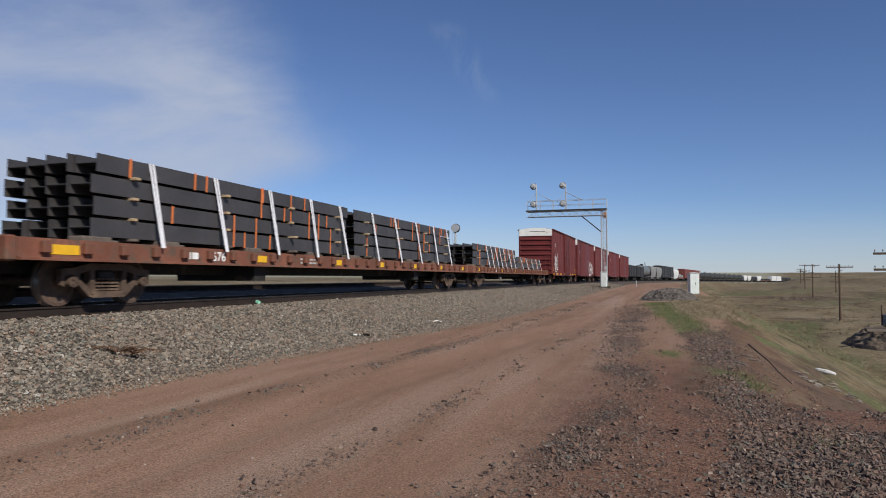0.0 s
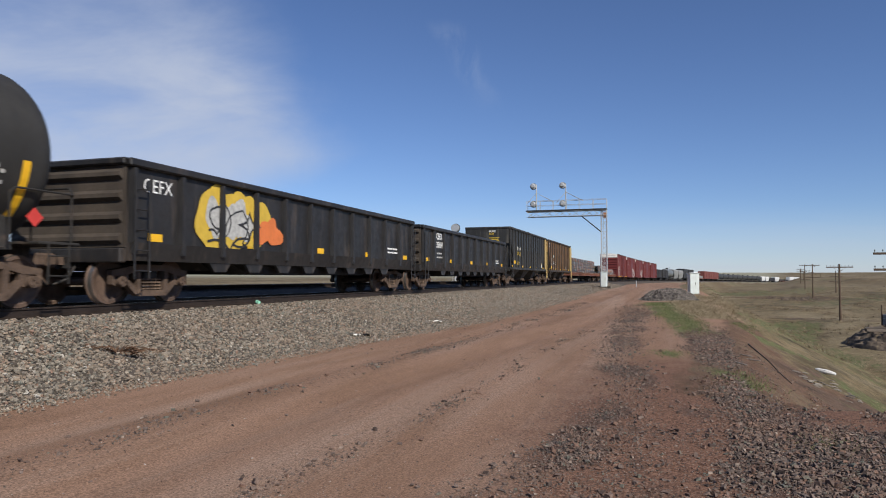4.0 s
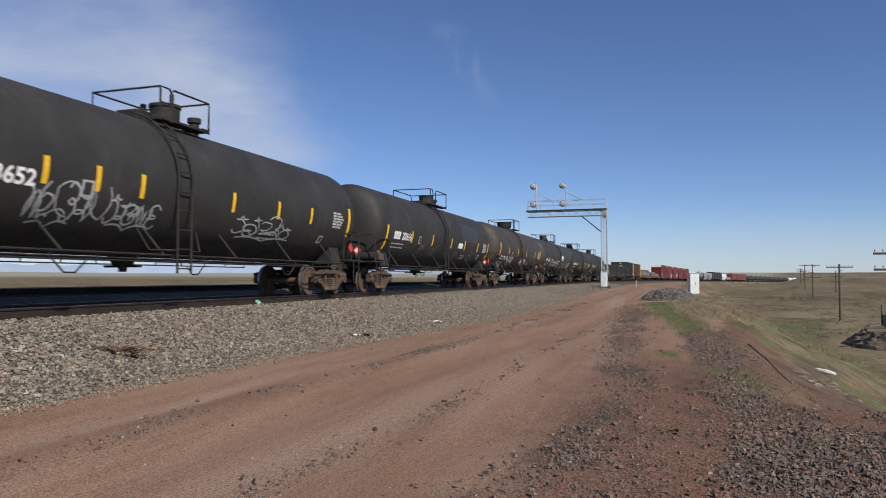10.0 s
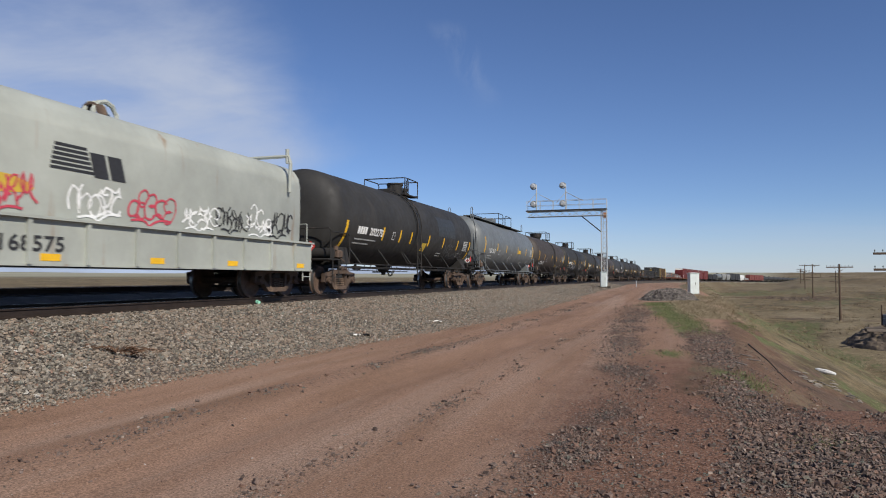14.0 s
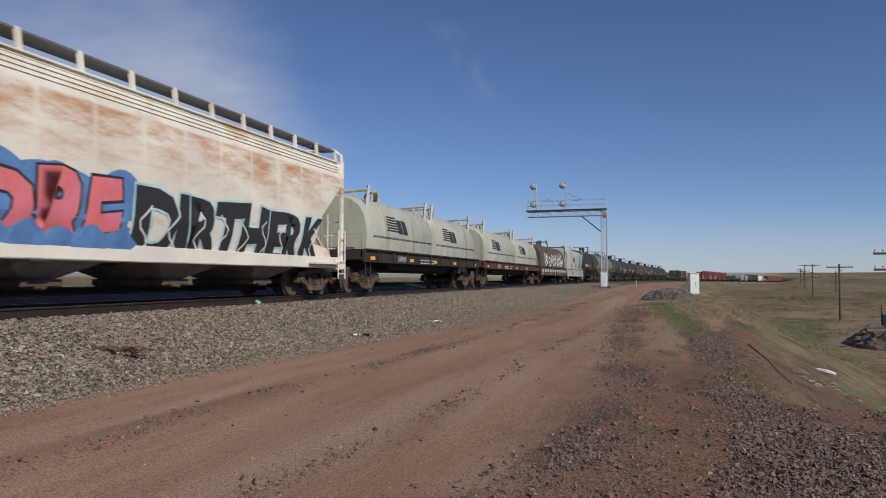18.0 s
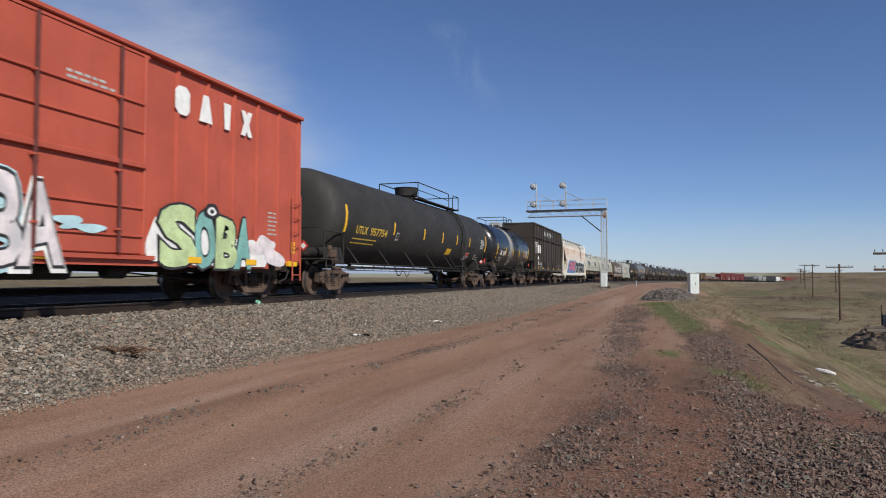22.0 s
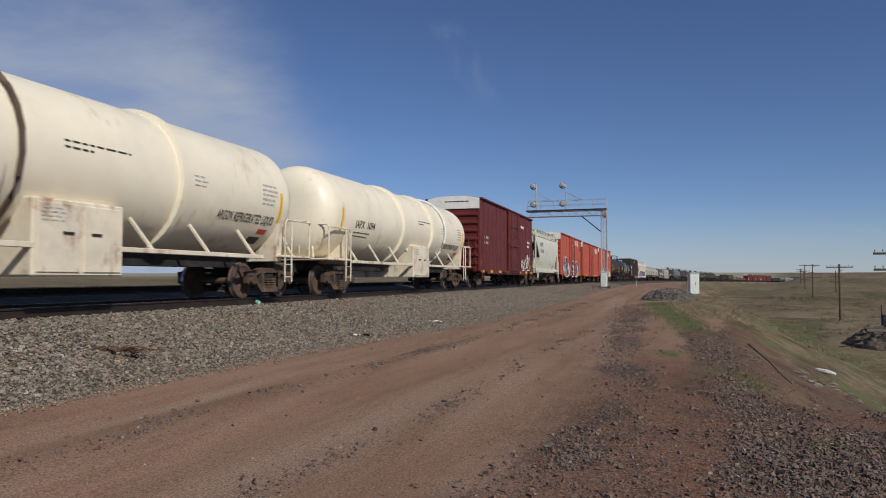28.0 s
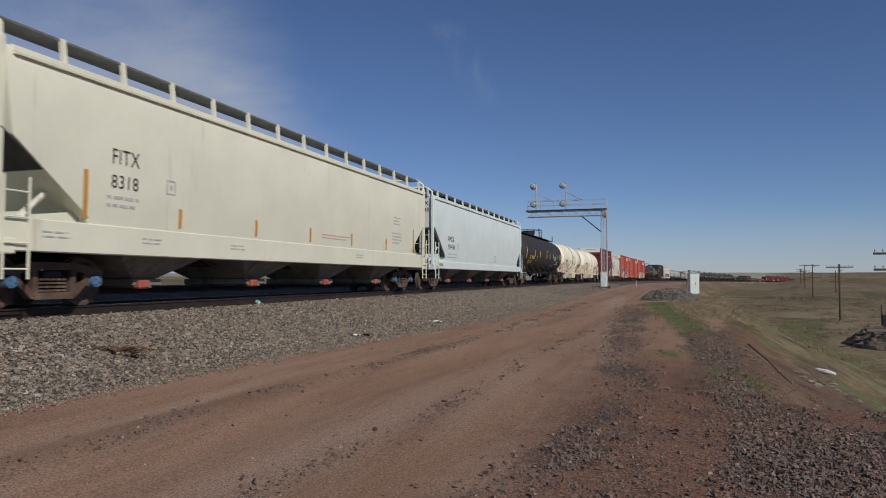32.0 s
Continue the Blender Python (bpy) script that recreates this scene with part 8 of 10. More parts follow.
coil_car(-222.05, -236.4, "pale grey coil car with a square hood and graffiti", 1, m_hoodw, m_hoodw, SQUARE, coil1, deep=0.68)
coil_car(-236.4, -252.45, "brown-hooded coil car covered in white graffiti", 1, m_hoodb, m_hoodb, ARCH, coil2, deep=0.62)
coil_car(-252.45, -271.8, "coil car with two round pale hoods on a red-brown deck", 2, m_hood, m_coilrust, ARCH, coil_ns("628348", (-6.8, 1.5)))
coil_car(-271.8, -288.5, "coil car with two round pale hoods on a black deck", 2, m_hood, m_coilblk, ARCH, coil_ns("169696", (-5.4, 1.5)))

# ---- the rust-stained covered hopper with its painted piece ----
m_acf = material("dirty white paint with rust runs", (0.70, 0.66, 0.57), 0.6, 0, 0.10, 0.8, (0.54, 0.40, 0.25), 0.38, (0.9, 0.5, 1.4))


def rust_runs(ma):
    """Adds rust that starts under the upper seam of each panel and runs down."""
    nt = ma.node_tree
    bs = [x for x in nt.nodes if x.type == "BSDF_PRINCIPLED"][0]
    old = bs.inputs["Base Color"].links[0].from_socket
    lk = nt.links.new
    co = nt.nodes.new("ShaderNodeTexCoord")
    sp = nt.nodes.new("ShaderNodeSeparateXYZ")
    lk(co.outputs["Object"], sp.inputs[0])
    def mth(op, a, b):
        x = nt.nodes.new("ShaderNodeMath")
        x.operation, x.use_clamp = op, False
        for i, v in enumerate((a, b)):
            if isinstance(v, float):
                x.inputs[i].default_value = v
            else:
                lk(v, x.inputs[i])
        return x.outputs[0]
    def rmp(v, lo, hi):
        x = nt.nodes.new("ShaderNodeMapRange")
        x.interpolation_type = "SMOOTHSTEP"
        x.inputs[1].default_value, x.inputs[2].default_value = lo, hi
        lk(v, x.inputs[0])
        return x.outputs[0]
    mp = nt.nodes.new("ShaderNodeMapping")
    mp.inputs["Scale"].default_value = (1.0, 0.40, 1.7)
    lk(co.outputs["Object"], mp.inputs["Vector"])
    nz = nt.nodes.new("ShaderNodeTexNoise")
    nz.inputs["Scale"].default_value, nz.inputs["Detail"].default_value, nz.inputs["Roughness"].default_value = 2.2, 8.0, 0.7
    lk(mp.outputs[0], nz.inputs["Vector"])
    wob = mth("MULTIPLY", mth("SUBTRACT", nz.outputs["Fac"], 0.5), 1.0)
    panel = mth("PINGPONG", sp.outputs[1], 0.62)
    z = mth("ADD", sp.outputs[2], wob)
    top = mth("SUBTRACT", 1.0, rmp(mth("ADD", sp.outputs[2], mth("MULTIPLY", wob, 0.15)), 3.66, 3.74))
    run = mth("MULTIPLY", mth("MULTIPLY", rmp(z, 2.15, 3.70), top), mth("ADD", 0.45, mth("MULTIPLY", rmp(panel, 0.0, 0.12), 0.55)))
    fac = mth("MULTIPLY", run, rmp(nz.outputs["Fac"], 0.30, 0.72))
    mx = nt.nodes.new("ShaderNodeMix")
    mx.data_type = "RGBA"
    mx.inputs[7].default_value = (0.43, 0.195, 0.065, 1)
    lk(fac, mx.inputs[0]), lk(old, mx.inputs[6]), lk(mx.outputs[2], bs.inputs["Base Color"])


rust_runs(m_acf)
m_pink = material("pink spray paint", (0.68, 0.17, 0.18), 0.6, 0, 0.15, 1.2, (0.66, 0.20, 0.30), 0.5)
m_blue = material("blue spray paint", (0.10, 0.22, 0.45), 0.65, 0, 0.25, 2)
m_cyan = material("pale cyan spray paint", (0.42, 0.62, 0.66), 0.65, 0, 0.2, 2)


def acfx(car, face, ht, zs, zr):
    letter(car, "ACFX", -7.6, 2.31, 0.38, m_dkl, face, 0.0, wide=0.75)
    letter(car, "99281", -7.6, 1.87, 0.37, m_dkl, face, 0.0, wide=0.8)
    bars(car, -7.6, 1.62, 0.9, 2, m_dkl, face, 0.18, 0.07)
    piece(car, "GORE", -5.2, 0.95, 1.9, m_pink, m_dkl, face, 0.085, 4.7, m_blue, 2)
    piece(car, "DIRTHERK", -0.2, 1.0, 1.75, m_dkl, m_cyan, face, 0.085, 7.8, None, 5)
    for k in range(9):
        ribbon_part(car, [(0.1 + k * 0.86 + 0.16 * math.sin(i * 1.3 + k), 1.05 + 0.155 * i) for i in range(7)], 0.018, m_white, face, 0.026, "white sprayed line between letters")
    part("reflector", sheet(Shape(), -8.25, -8.12, 1.5, 2.4, face, 0.008, 3), m_yel, car)
    for k in range(4):
        part("side_corrugation", Shape().rod([(face(zr - 0.12 - k * 0.09) + 0.01, -ht + 0.5, zr - 0.12 - k * 0.09), (face(zr - 0.12 - k * 0.09) + 0.01, ht - 0.5, zr - 0.12 - k * 0.09)], 0.014, 4), m_acf, car)


covered_hopper(-288.5, -308.5, "rust-streaked white covered hopper with a pink graffiti piece", m_acf, ROUND2, 4, acfx, half_in=0.95, board=4.62, za=3.6, zb=2.1, cut=1.6)


m_navy = material("dark blue-black patch", (0.010, 0.012, 0.020), 0.6, 0, 0.2, 3)


def hightop(car, face, ht, top):
    for ch, y in (("H", -2.5), ("I", -1.83), ("G", -1.27), ("H", -0.7), ("T", 0.33), ("O", 0.88), ("P", 1.6)):
        letter(car, ch, y, 4.17, 0.50, m_white, face, 0.02, out=0.02, wide=0.10 if ch == "I" else 0.36)
    for k in range(6):
        part("company_mark", sheet(Shape(), -6.9 + k * 0.04, -5.5, 2.58 + k * 0.155, 2.67 + k * 0.155, face, 0.02), m_white, car)
    for a in (-5.45, -4.75):
        patch(car, "company_mark", a, a + 0.58, 2.60, 3.25, m_white, face, 0.02)
    letter(car, "802", -5.55, 1.60, 0.40, m_white, face, 0.0, out=0.02, wide=0.75)
    letter(car, "646", -4.55, 1.60, 0.40, m_white, face, 0.0, out=0.02, wide=0.65)
    patch(car, "company_mark", -5.5, -5.1, 2.05, 2.30, m_white, face, 0.02)
    bars(car, -4.4, 1.46, 0.7, 2, m_palew, face, 0.12, 0.05)
    for y in (-2.55, 1.7):
        patch(car, "painted_square", y, y + 1.0, 1.38, 1.94, m_navy, face, 0.0)
    patch(car, "stencil_box", ht - 2.2, ht - 1.8, 1.35, 1.65, m_white, face, 0.0)
    patch(car, "stencil_inside", ht - 2.14, ht - 1.86, 1.41, 1.59, m_high, face, 0.016)
    bars(car, ht - 1.4, 2.1, 0.6, 5, m_palew, face, 0.12, 0.05)
    patch(car, "reflector", -5.4, -4.95, 1.26, 1.46, m_yel, face, 0.0)
    patch(car, "yellow_notice", -6.6, -6.2, 2.15, 2.30, m_ylet, face, 0.0)
    end_letter(car, "802646", -0.3, 3.2, 0.36, m_white, -ht + 0.0)


open_hopper(-308.5, -325.1, "tall brown-black hopper with an extra-high top", m_high, m_high, top=4.92, extra=hightop, hightop=True, inset=0.78)


def dust_spill(ma, at, reach):
    """Pale dust that was spilled over the top of a tank and ran down its side."""
    nt = ma.node_tree
    lk = nt.links.new
    bs = [x for x in nt.nodes if x.type == "BSDF_PRINCIPLED"][0]
    old, rough = bs.inputs["Base Color"].links[0].from_socket, bs.inputs["Roughness"].links[0].from_socket
    def mth(op, a, b=0.0):
        x = nt.nodes.new("ShaderNodeMath")
        x.operation = op
        for i, v in enumerate((a, b)):
            if isinstance(v, float):
                x.inputs[i].default_value = v
            else:
                lk(v, x.inputs[i])
        return x.outputs[0]
    def rmp(v, lo, hi):
        x = nt.nodes.new("ShaderNodeMapRange")
        x.interpolation_type = "SMOOTHSTEP"
        x.inputs[1].default_value, x.inputs[2].default_value = lo, hi
        lk(v, x.inputs[0])
        return x.outputs[0]
    co = nt.nodes.new("ShaderNodeTexCoord")
    sp = nt.nodes.new("ShaderNodeSeparateXYZ")
    lk(co.outputs["Object"], sp.inputs[0])
    mp = nt.nodes.new("ShaderNodeMapping")
    mp.inputs["Scale"].default_value = (1.0, 3.0, 0.5)
    lk(co.outputs["Object"], mp.inputs["Vector"])
    nz = nt.nodes.new("ShaderNodeTexNoise")
    nz.inputs["Scale"].default_value, nz.inputs["Detail"].default_value = 1.6, 6.0
    lk(mp.outputs[0], nz.inputs["Vector"])
    off = mth("ABSOLUTE", mth("SUBTRACT", sp.outputs[1], at))
    side = mth("SUBTRACT", 1.0, rmp(mth("ADD", off, mth("MULTIPLY", mth("SUBTRACT", nz.outputs["Fac"], 0.5), 0.5)), 0.0, reach))
    fac = mth("MULTIPLY", mth("MULTIPLY", side, rmp(sp.outputs[2], 1.25, 2.7)), 0.9)
    for sock, other, kind, slots in (("Base Color", old, "RGBA", (6, 7, 2)), ("Roughness", rough, "FLOAT", (2, 3, 0))):
        mx = nt.nodes.new("ShaderNodeMix")
        mx.data_type = kind
        mx.inputs[slots[1]].default_value = (0.34, 0.33, 0.30, 1) if kind == "RGBA" else 0.85
        lk(fac, mx.inputs[0]), lk(other, mx.inputs[slots[0]]), lk(mx.outputs[slots[2]], bs.inputs[sock])


dust_spill(m_gloss, -0.85, 0.95)


def admx(car, face, zc, y0, y1):
    bars(car, -1.2, zc - 1.0, 0.7, 3, m_palew, face, 0.12, 0.06)


tank_car(-325.1, -338.45, "short gloss-black tank car with a dust band", m_gloss, r=1.52, zc=2.52, number="16077", mark="ADMX", lift=0.13, num_z=-0.65, num_size=0.40, stripes=(-2.44, -0.17, 1.86, 3.49), ladder_at=0.6, plat=(-0.75, 1.81), man=0.2, crown="low", seed=10, extra=admx, num_at=-4.1, num_wide=1.6, shift=0.15)
def utlx_notice(car, face, zc, y0, y1):
    patch(car, "warning_notice", 5.90, 6.50, zc - 1.14, zc - 0.78, m_white, face, nz=2, label="red and white warning notice")
    patch(car, "notice_band", 5.92, 6.48, zc - 0.92, zc - 0.80, m_red, face, 0.009, nz=2)
    bars(car, 5.98, zc - 0.97, 0.42, 3, m_red, face, 0.055, 0.022, 5, 0.009)
    bars(car, 6.0, zc - 0.62, 1.5, 1, m_under, face, 0.10, 0.12, 3)


tank_car(-338.45, -360.1, "long black tank car with yellow lettering", m_black, number="957754", mark="UTLX", lift=0.25, letter_mat=m_ylet, stripes=(-4.64, -1.18, 1.41, 3.72, 6.04), ladder_at=4.6, plat=(-0.33, 5.95), man=0.63, crown="drum", seed=11, r=1.56, num_at=-8.0, num_wide=2.7, shift=0.3, extra=both(notice(2.8, -0.98, 0.7, 0.28, m_yel), utlx_notice))


m_pgrey = material("pinkish white spray paint", (0.72, 0.66, 0.66), 0.65, 0, 0.25, 3, (0.50, 0.50, 0.52), 0.5)


def gatx_marks(number, seed):
    def extra(car, face, b, z0, top):
        fc = lambda z: face(z) + 0.062
        four_blocks(car, 1.95 if seed == 3 else 2.4 if seed == 1 else 4.1, 4.0 if seed != 3 else 4.2, 0.68, m_white, lambda z: face(z) + 0.05)
        za, zn = (2.66, 2.66) if seed != 3 else (2.50, 2.10)
        letter(car, "GA", -6.95, za, 0.40, m_white, face, 0.0, wide=0.46)
        letter(car, "CX", -6.1, za, 0.40, m_white, face, 0.0, wide=0.46)
        letter(car, number[:2], -5.4 if seed != 3 else -6.9, zn, 0.40, m_white, face, 0.0, wide=0.40)
        letter(car, number[2:], -4.7 if seed != 3 else -6.2, zn, 0.40, m_white, face, 0.0, wide=0.62)
        bars(car, -6.95, 1.85, 0.6, 6, m_palew, face, 0.14, 0.05)
        bars(car, b - 1.6, z0 + 1.3, 0.5, 6, m_palew, face, 0.11, 0.04)
        bars(car, -0.4, top - 1.10, 1.1, 2, m_palew, lambda z: face(z) + 0.085, 0.10, 0.05)
        if seed == 1:
            pale_green, teal = material("pale green spray paint", (0.50, 0.62, 0.32), 0.65, 0, 0.3, 2), material("teal spray paint", (0.20, 0.42, 0.38), 0.65, 0, 0.3, 2)
            rim_c = material("pale cyan spray paint", (0.50, 0.66, 0.68), 0.65, 0, 0.3, 3)
            for k, (w, y, wid, size) in enumerate((("G", -6.5, 1.0, 1.70), ("A", -5.55, 0.95, 1.62), ("R", -4.70, 0.85, 1.66), ("E", -3.90, 1.0, 1.70), ("S", -2.95, 0.95, 1.72), ("B", -1.95, 0.75, 1.95), ("A", -1.25, 0.85, 1.75))):
                fk = fc if k < 5 else lambda z: face(z) + 0.125
                piece(car, w, y, 0.78, size, m_pgrey, m_dkl, fk, 0.055, wid, None, k, 0.06, rim_c if k % 2 else m_white)
            for k in range(16):
                yk = -6.3 + k * 0.30
                ribbon_part(car, [(yk + 0.10 * math.sin(i * 1.5 + k * 2.1), 0.95 + 0.14 * i + 0.1 * (k % 4)) for i in range(5 - k % 3)], 0.016, m_dkl if k % 3 else rim_c, fc, 0.026, "sprayed inner line")
            part("graffiti", blob(Shape(), -6.75, 1.55, 0.40, 0.22, fc, 0.006, 4, 0.3), m_cyan, car, "pale blue sprayed streak")
            part("graffiti", blob(Shape(), -0.15, 1.45, 0.45, 0.12, lambda z: face(z) + 0.125, 0.012, 9, 0.4), rim_c, car, "pale cyan sprayed smear")
            sh = Shape()
            for k in range(7):
                blob(sh, 2.2 + k * 0.52, 1.32 - 0.05 * k, 0.52, 0.62 - 0.035 * k, fc, 0.006 + 0.0004 * k, k + 3, 0.16, low=0.80)
            part("graffiti", sh, m_white, car, "white sprayed background cloud")
            part("graffiti", blob(Shape(), 5.95, 1.22, 0.62, 0.34, fc, 0.012, 12, 0.35, low=0.80), m_pgrey, car, "pinkish white sprayed letters")
            for k, (w, y, wid, size, fill) in enumerate((("S", 1.95, 1.15, 1.68, pale_green), ("O", 3.02, 0.82, 1.50, teal), ("B", 3.80, 0.72, 1.48, pale_green), ("A", 4.48, 0.80, 1.52, teal))):
                piece(car, w, y, 0.82, size, fill, m_dkl, fc, 0.075, wid, None, k, 0.06)
            for ry, rz, m_, out in ((0.26, 0.19, m_dkl, 0.030), (0.15, 0.10, m_white, 0.034), (0.07, 0.05, m_dkl, 0.038)):
                part("graffiti", blob(Shape(), 3.62, 2.02, ry, rz, fc, out, 3, 0.06), m_, car, "sprayed ring above the letters")
        elif seed == 3:
            mw = m_white
            lil = material("lilac spray paint", (0.24, 0.17, 0.36), 0.65, 0, 0.35, 1.5)
            on_door = lambda z: face(z) + 0.125
            for k in range(12):
                part("graffiti", blob(Shape(), -6.7 + k * 1.02, 1.55 + 0.16 * math.sin(k * 1.9), 0.68, 0.34 + 0.12 * math.sin(k * 2.7), fc, 0.003 + 0.0004 * k, k, 0.25), lil, car, "lilac sprayed haze")
            part("graffiti", blob(Shape(), -5.58, 1.80, 0.36, 0.66, fc, 0.010, 3, 0.08), mw, car, "white sprayed oval")
            part("graffiti", blob(Shape(), -5.58, 1.80, 0.21, 0.48, fc, 0.013, 4, 0.08), m_dkl, car, "black sprayed oval")
            piece(car, "R", -5.5, 0.84, 2.50, m_dkl, mw, fc, 0.10, 2.0, None, 3, 0.11)
            def cut(outline, y, z, mat_, f, out, label):
                part("graffiti", Shape().add([(f(z + c) + out, y + a, z + c) for a, c in outline], [tuple(range(len(outline)))]), mat_, car, label)
            cut(((0, 0), (1.15, 0), (1.30, 0.45), (0.95, 0.75), (0.75, 1.40), (0.48, 1.02), (0.30, 1.45), (0.10, 0.70)), -3.75, 0.78, mw, fc, 0.024, "white sprayed splinter")
            cut(((0.12, 0.10), (0.90, 0.05), (0.78, 0.48), (0.48, 0.80), (0.34, 0.42)), -3.75, 0.78, m_dkl, fc, 0.028, "black sprayed splinter")
            cut(((0, 0), (0.30, 0.0), (0.22, 0.55), (0.50, 0.75), (0.12, 0.95)), -4.75, 0.80, mw, fc, 0.030, "white sprayed fill")
            cut(((0, 0), (0.16, 0.1), (0.20, 0.75), (0.02, 0.70)), -4.75, 1.72, lil, fc, 0.030, "lilac sprayed fill")
            piece(car, "E", -1.15, 0.85, 1.95, m_dkl, mw, on_door, 0.09, 1.35, None, 5, 0.12)
            cut(((0, 0), (0.55, 0.05), (0.35, 0.5), (0.62, 0.9), (0.25, 1.0), (0.05, 0.45)), 0.05, 0.85, mw, on_door, 0.024, "white sprayed fill")
            piece(car, "N", 2.0, 0.86, 1.95, m_dkl, mw, fc, 0.12, 1.45, None, 6, 0.12)
            cut(((0, 0), (1.0, 0.0), (0.82, 0.55), (1.0, 1.15), (0.62, 1.22), (0.5, 0.6)), 3.15, 0.79, mw, fc, 0.024, "white sprayed splinter")
            cut(((0.12, 0.06), (0.85, 0.06), (0.60, 0.50), (0.72, 1.05), (0.62, 0.62)), 3.15, 0.79, m_dkl, fc, 0.028, "black sprayed splinter")
            for y in (2.35, 2.75):
                cut(((0, 0), (0.10, 0.02), (0.22, 0.6), (0.14, 0.62)), y, 1.05, mw, fc, 0.030, "white sprayed fill")
            for y, z in ((-6.75, 1.60), (-6.3, 1.30), (-2.15, 1.55), (1.55, 1.55), (5.3, 1.2)):
                part("graffiti", Shape().add([(fc(z) + 0.02, y + a, z + c) for a, c in ((0.45, 0), (0.06, 0.06), (0, 0.5), (-0.06, 0.06), (-0.45, 0), (-0.06, -0.06), (0, -0.5), (0.06, -0.06))], [(0, 1, 3, 4), (1, 2, 3), (4, 5, 7, 0), (5, 6, 7), ]), mw, car, "white sprayed star")
        else:
            patch(car, "dark_plate", -b + 5.9, -b + 6.3, z0 + 0.45, z0 + 0.8, m_under, face, 0.03)
    return extra


boxcar(-360.1, -377.6, "orange-red boxcar with grey-white graffiti letters", m_orange, extra=gatx_marks("55459", 1))
boxcar(-377.6, -395.9, "clean orange-red boxcar with a plug door", m_orange, extra=gatx_marks("55488", 2))
boxcar(-395.9, -413.75, "orange-red boxcar with black and white graffiti", m_orange, extra=gatx_marks("10793", 3))

m_aok = material("pale grey-green hopper paint", (0.60, 0.60, 0.495), 0.5, 0, 0.06, 0.7, (0.40, 0.36, 0.28), 0.2, DOWN)
m_amc = material("pale blue-white hopper paint", (0.63, 0.69, 0.665), 0.5, 0, 0.05, 0.7, (0.48, 0.48, 0.46), 0.18, DOWN)
m_fit = material("cream hopper paint", (0.68, 0.665, 0.535), 0.5, 0, 0.05, 0.7, (0.46, 0.41, 0.31), 0.18, DOWN)
m_gate = material("red-painted gate", (0.36, 0.09, 0.06), 0.7, 0, 0.3, 4, (0.3, 0.25, 0.18), 0.4)
m_ftag = material("faded red print", (0.52, 0.26, 0.22), 0.6, 0, 0.15, 4)
m_orfl = material("amber reflector", (0.50, 0.25, 0.05), 0.5, 0, 0.1, 4)


def aokx(car, face, ht, zs, zr):
    letter(car, "AOKX", -4.05, 3.16, 0.52, m_dkl, face, 0.0, wide=1.32)
    letter(car, "495698", -4.0, 2.63, 0.47, m_dkl, face, 0.0, wide=1.6)
    bars(car, -4.1, 1.82, 1.1, 2, m_palew, face, 0.2, 0.07)
    part("reflector", sheet(Shape(), -4.52, -4.42, 1.5, 2.35, face, 0.008, 3), m_yel, car)
    for y in (-2.28, 0.03, 2.34, 4.3):
        part("reflector", sheet(Shape(), y - 0.05, y + 0.05, 1.42, 1.88, face, 0.008, 2), m_yel, car)
    bars(car, 0.9, 1.95, 0.9, 5, m_ftag, face, 0.085, 0.03)
    patch(car, "stencil_box", 2.6, 2.95, 1.40, 1.65, m_dkl, face)
    stencil(car, 2.66, 1.45, 0.22, 0.15, m_white, lambda z: face(z) + 0.004)
    scrawl(car, 3.1, 1.45, 0.45, 0.4, m_gtag, face, 4, 3, 0.012)
    stencil(car, -1.15, 2.5, 0.36, 0.34, m_palew, face)


def amcx(car, face, ht, zs, zr):
    end_letter(car, "AMCX", 0.55, 3.82, 0.24, m_dkl, -ht + 0.14)
    end_letter(car, "109443", 0.55, 3.52, 0.24, m_dkl, -ht + 0.14)
    for k, w in enumerate((0.10, 0.30, 0.28, 0.42, 0.40, 0.75, 0.70)):
        part("small_print", Shape().box(0.55, 0.55 + w, -ht + 0.125, -ht + 0.138, 3.24 - 0.14 * k, 3.29 - 0.14 * k), m_dkl, car)
    letter(car, "AMCX", -7.85, 2.27, 0.38, m_dkl, face, 0.0, wide=1.0)
    letter(car, "109443", -7.85, 1.90, 0.35, m_dkl, face, 0.0, wide=1.1)
    bars(car, -7.85, 1.65, 1.6, 2, m_palew, face, 0.15, 0.05)
    bars(car, 1.5, 1.8, 0.6, 4, m_palew, face, 0.11, 0.045)
    stencil(car, -6.25, 1.95, 0.28, 0.28, m_palew, face)
    patch(car, "reflector", -9.2, -8.6, zs + 0.08, zs + 0.20, m_orfl, lambda z: face(z) + 0.035)


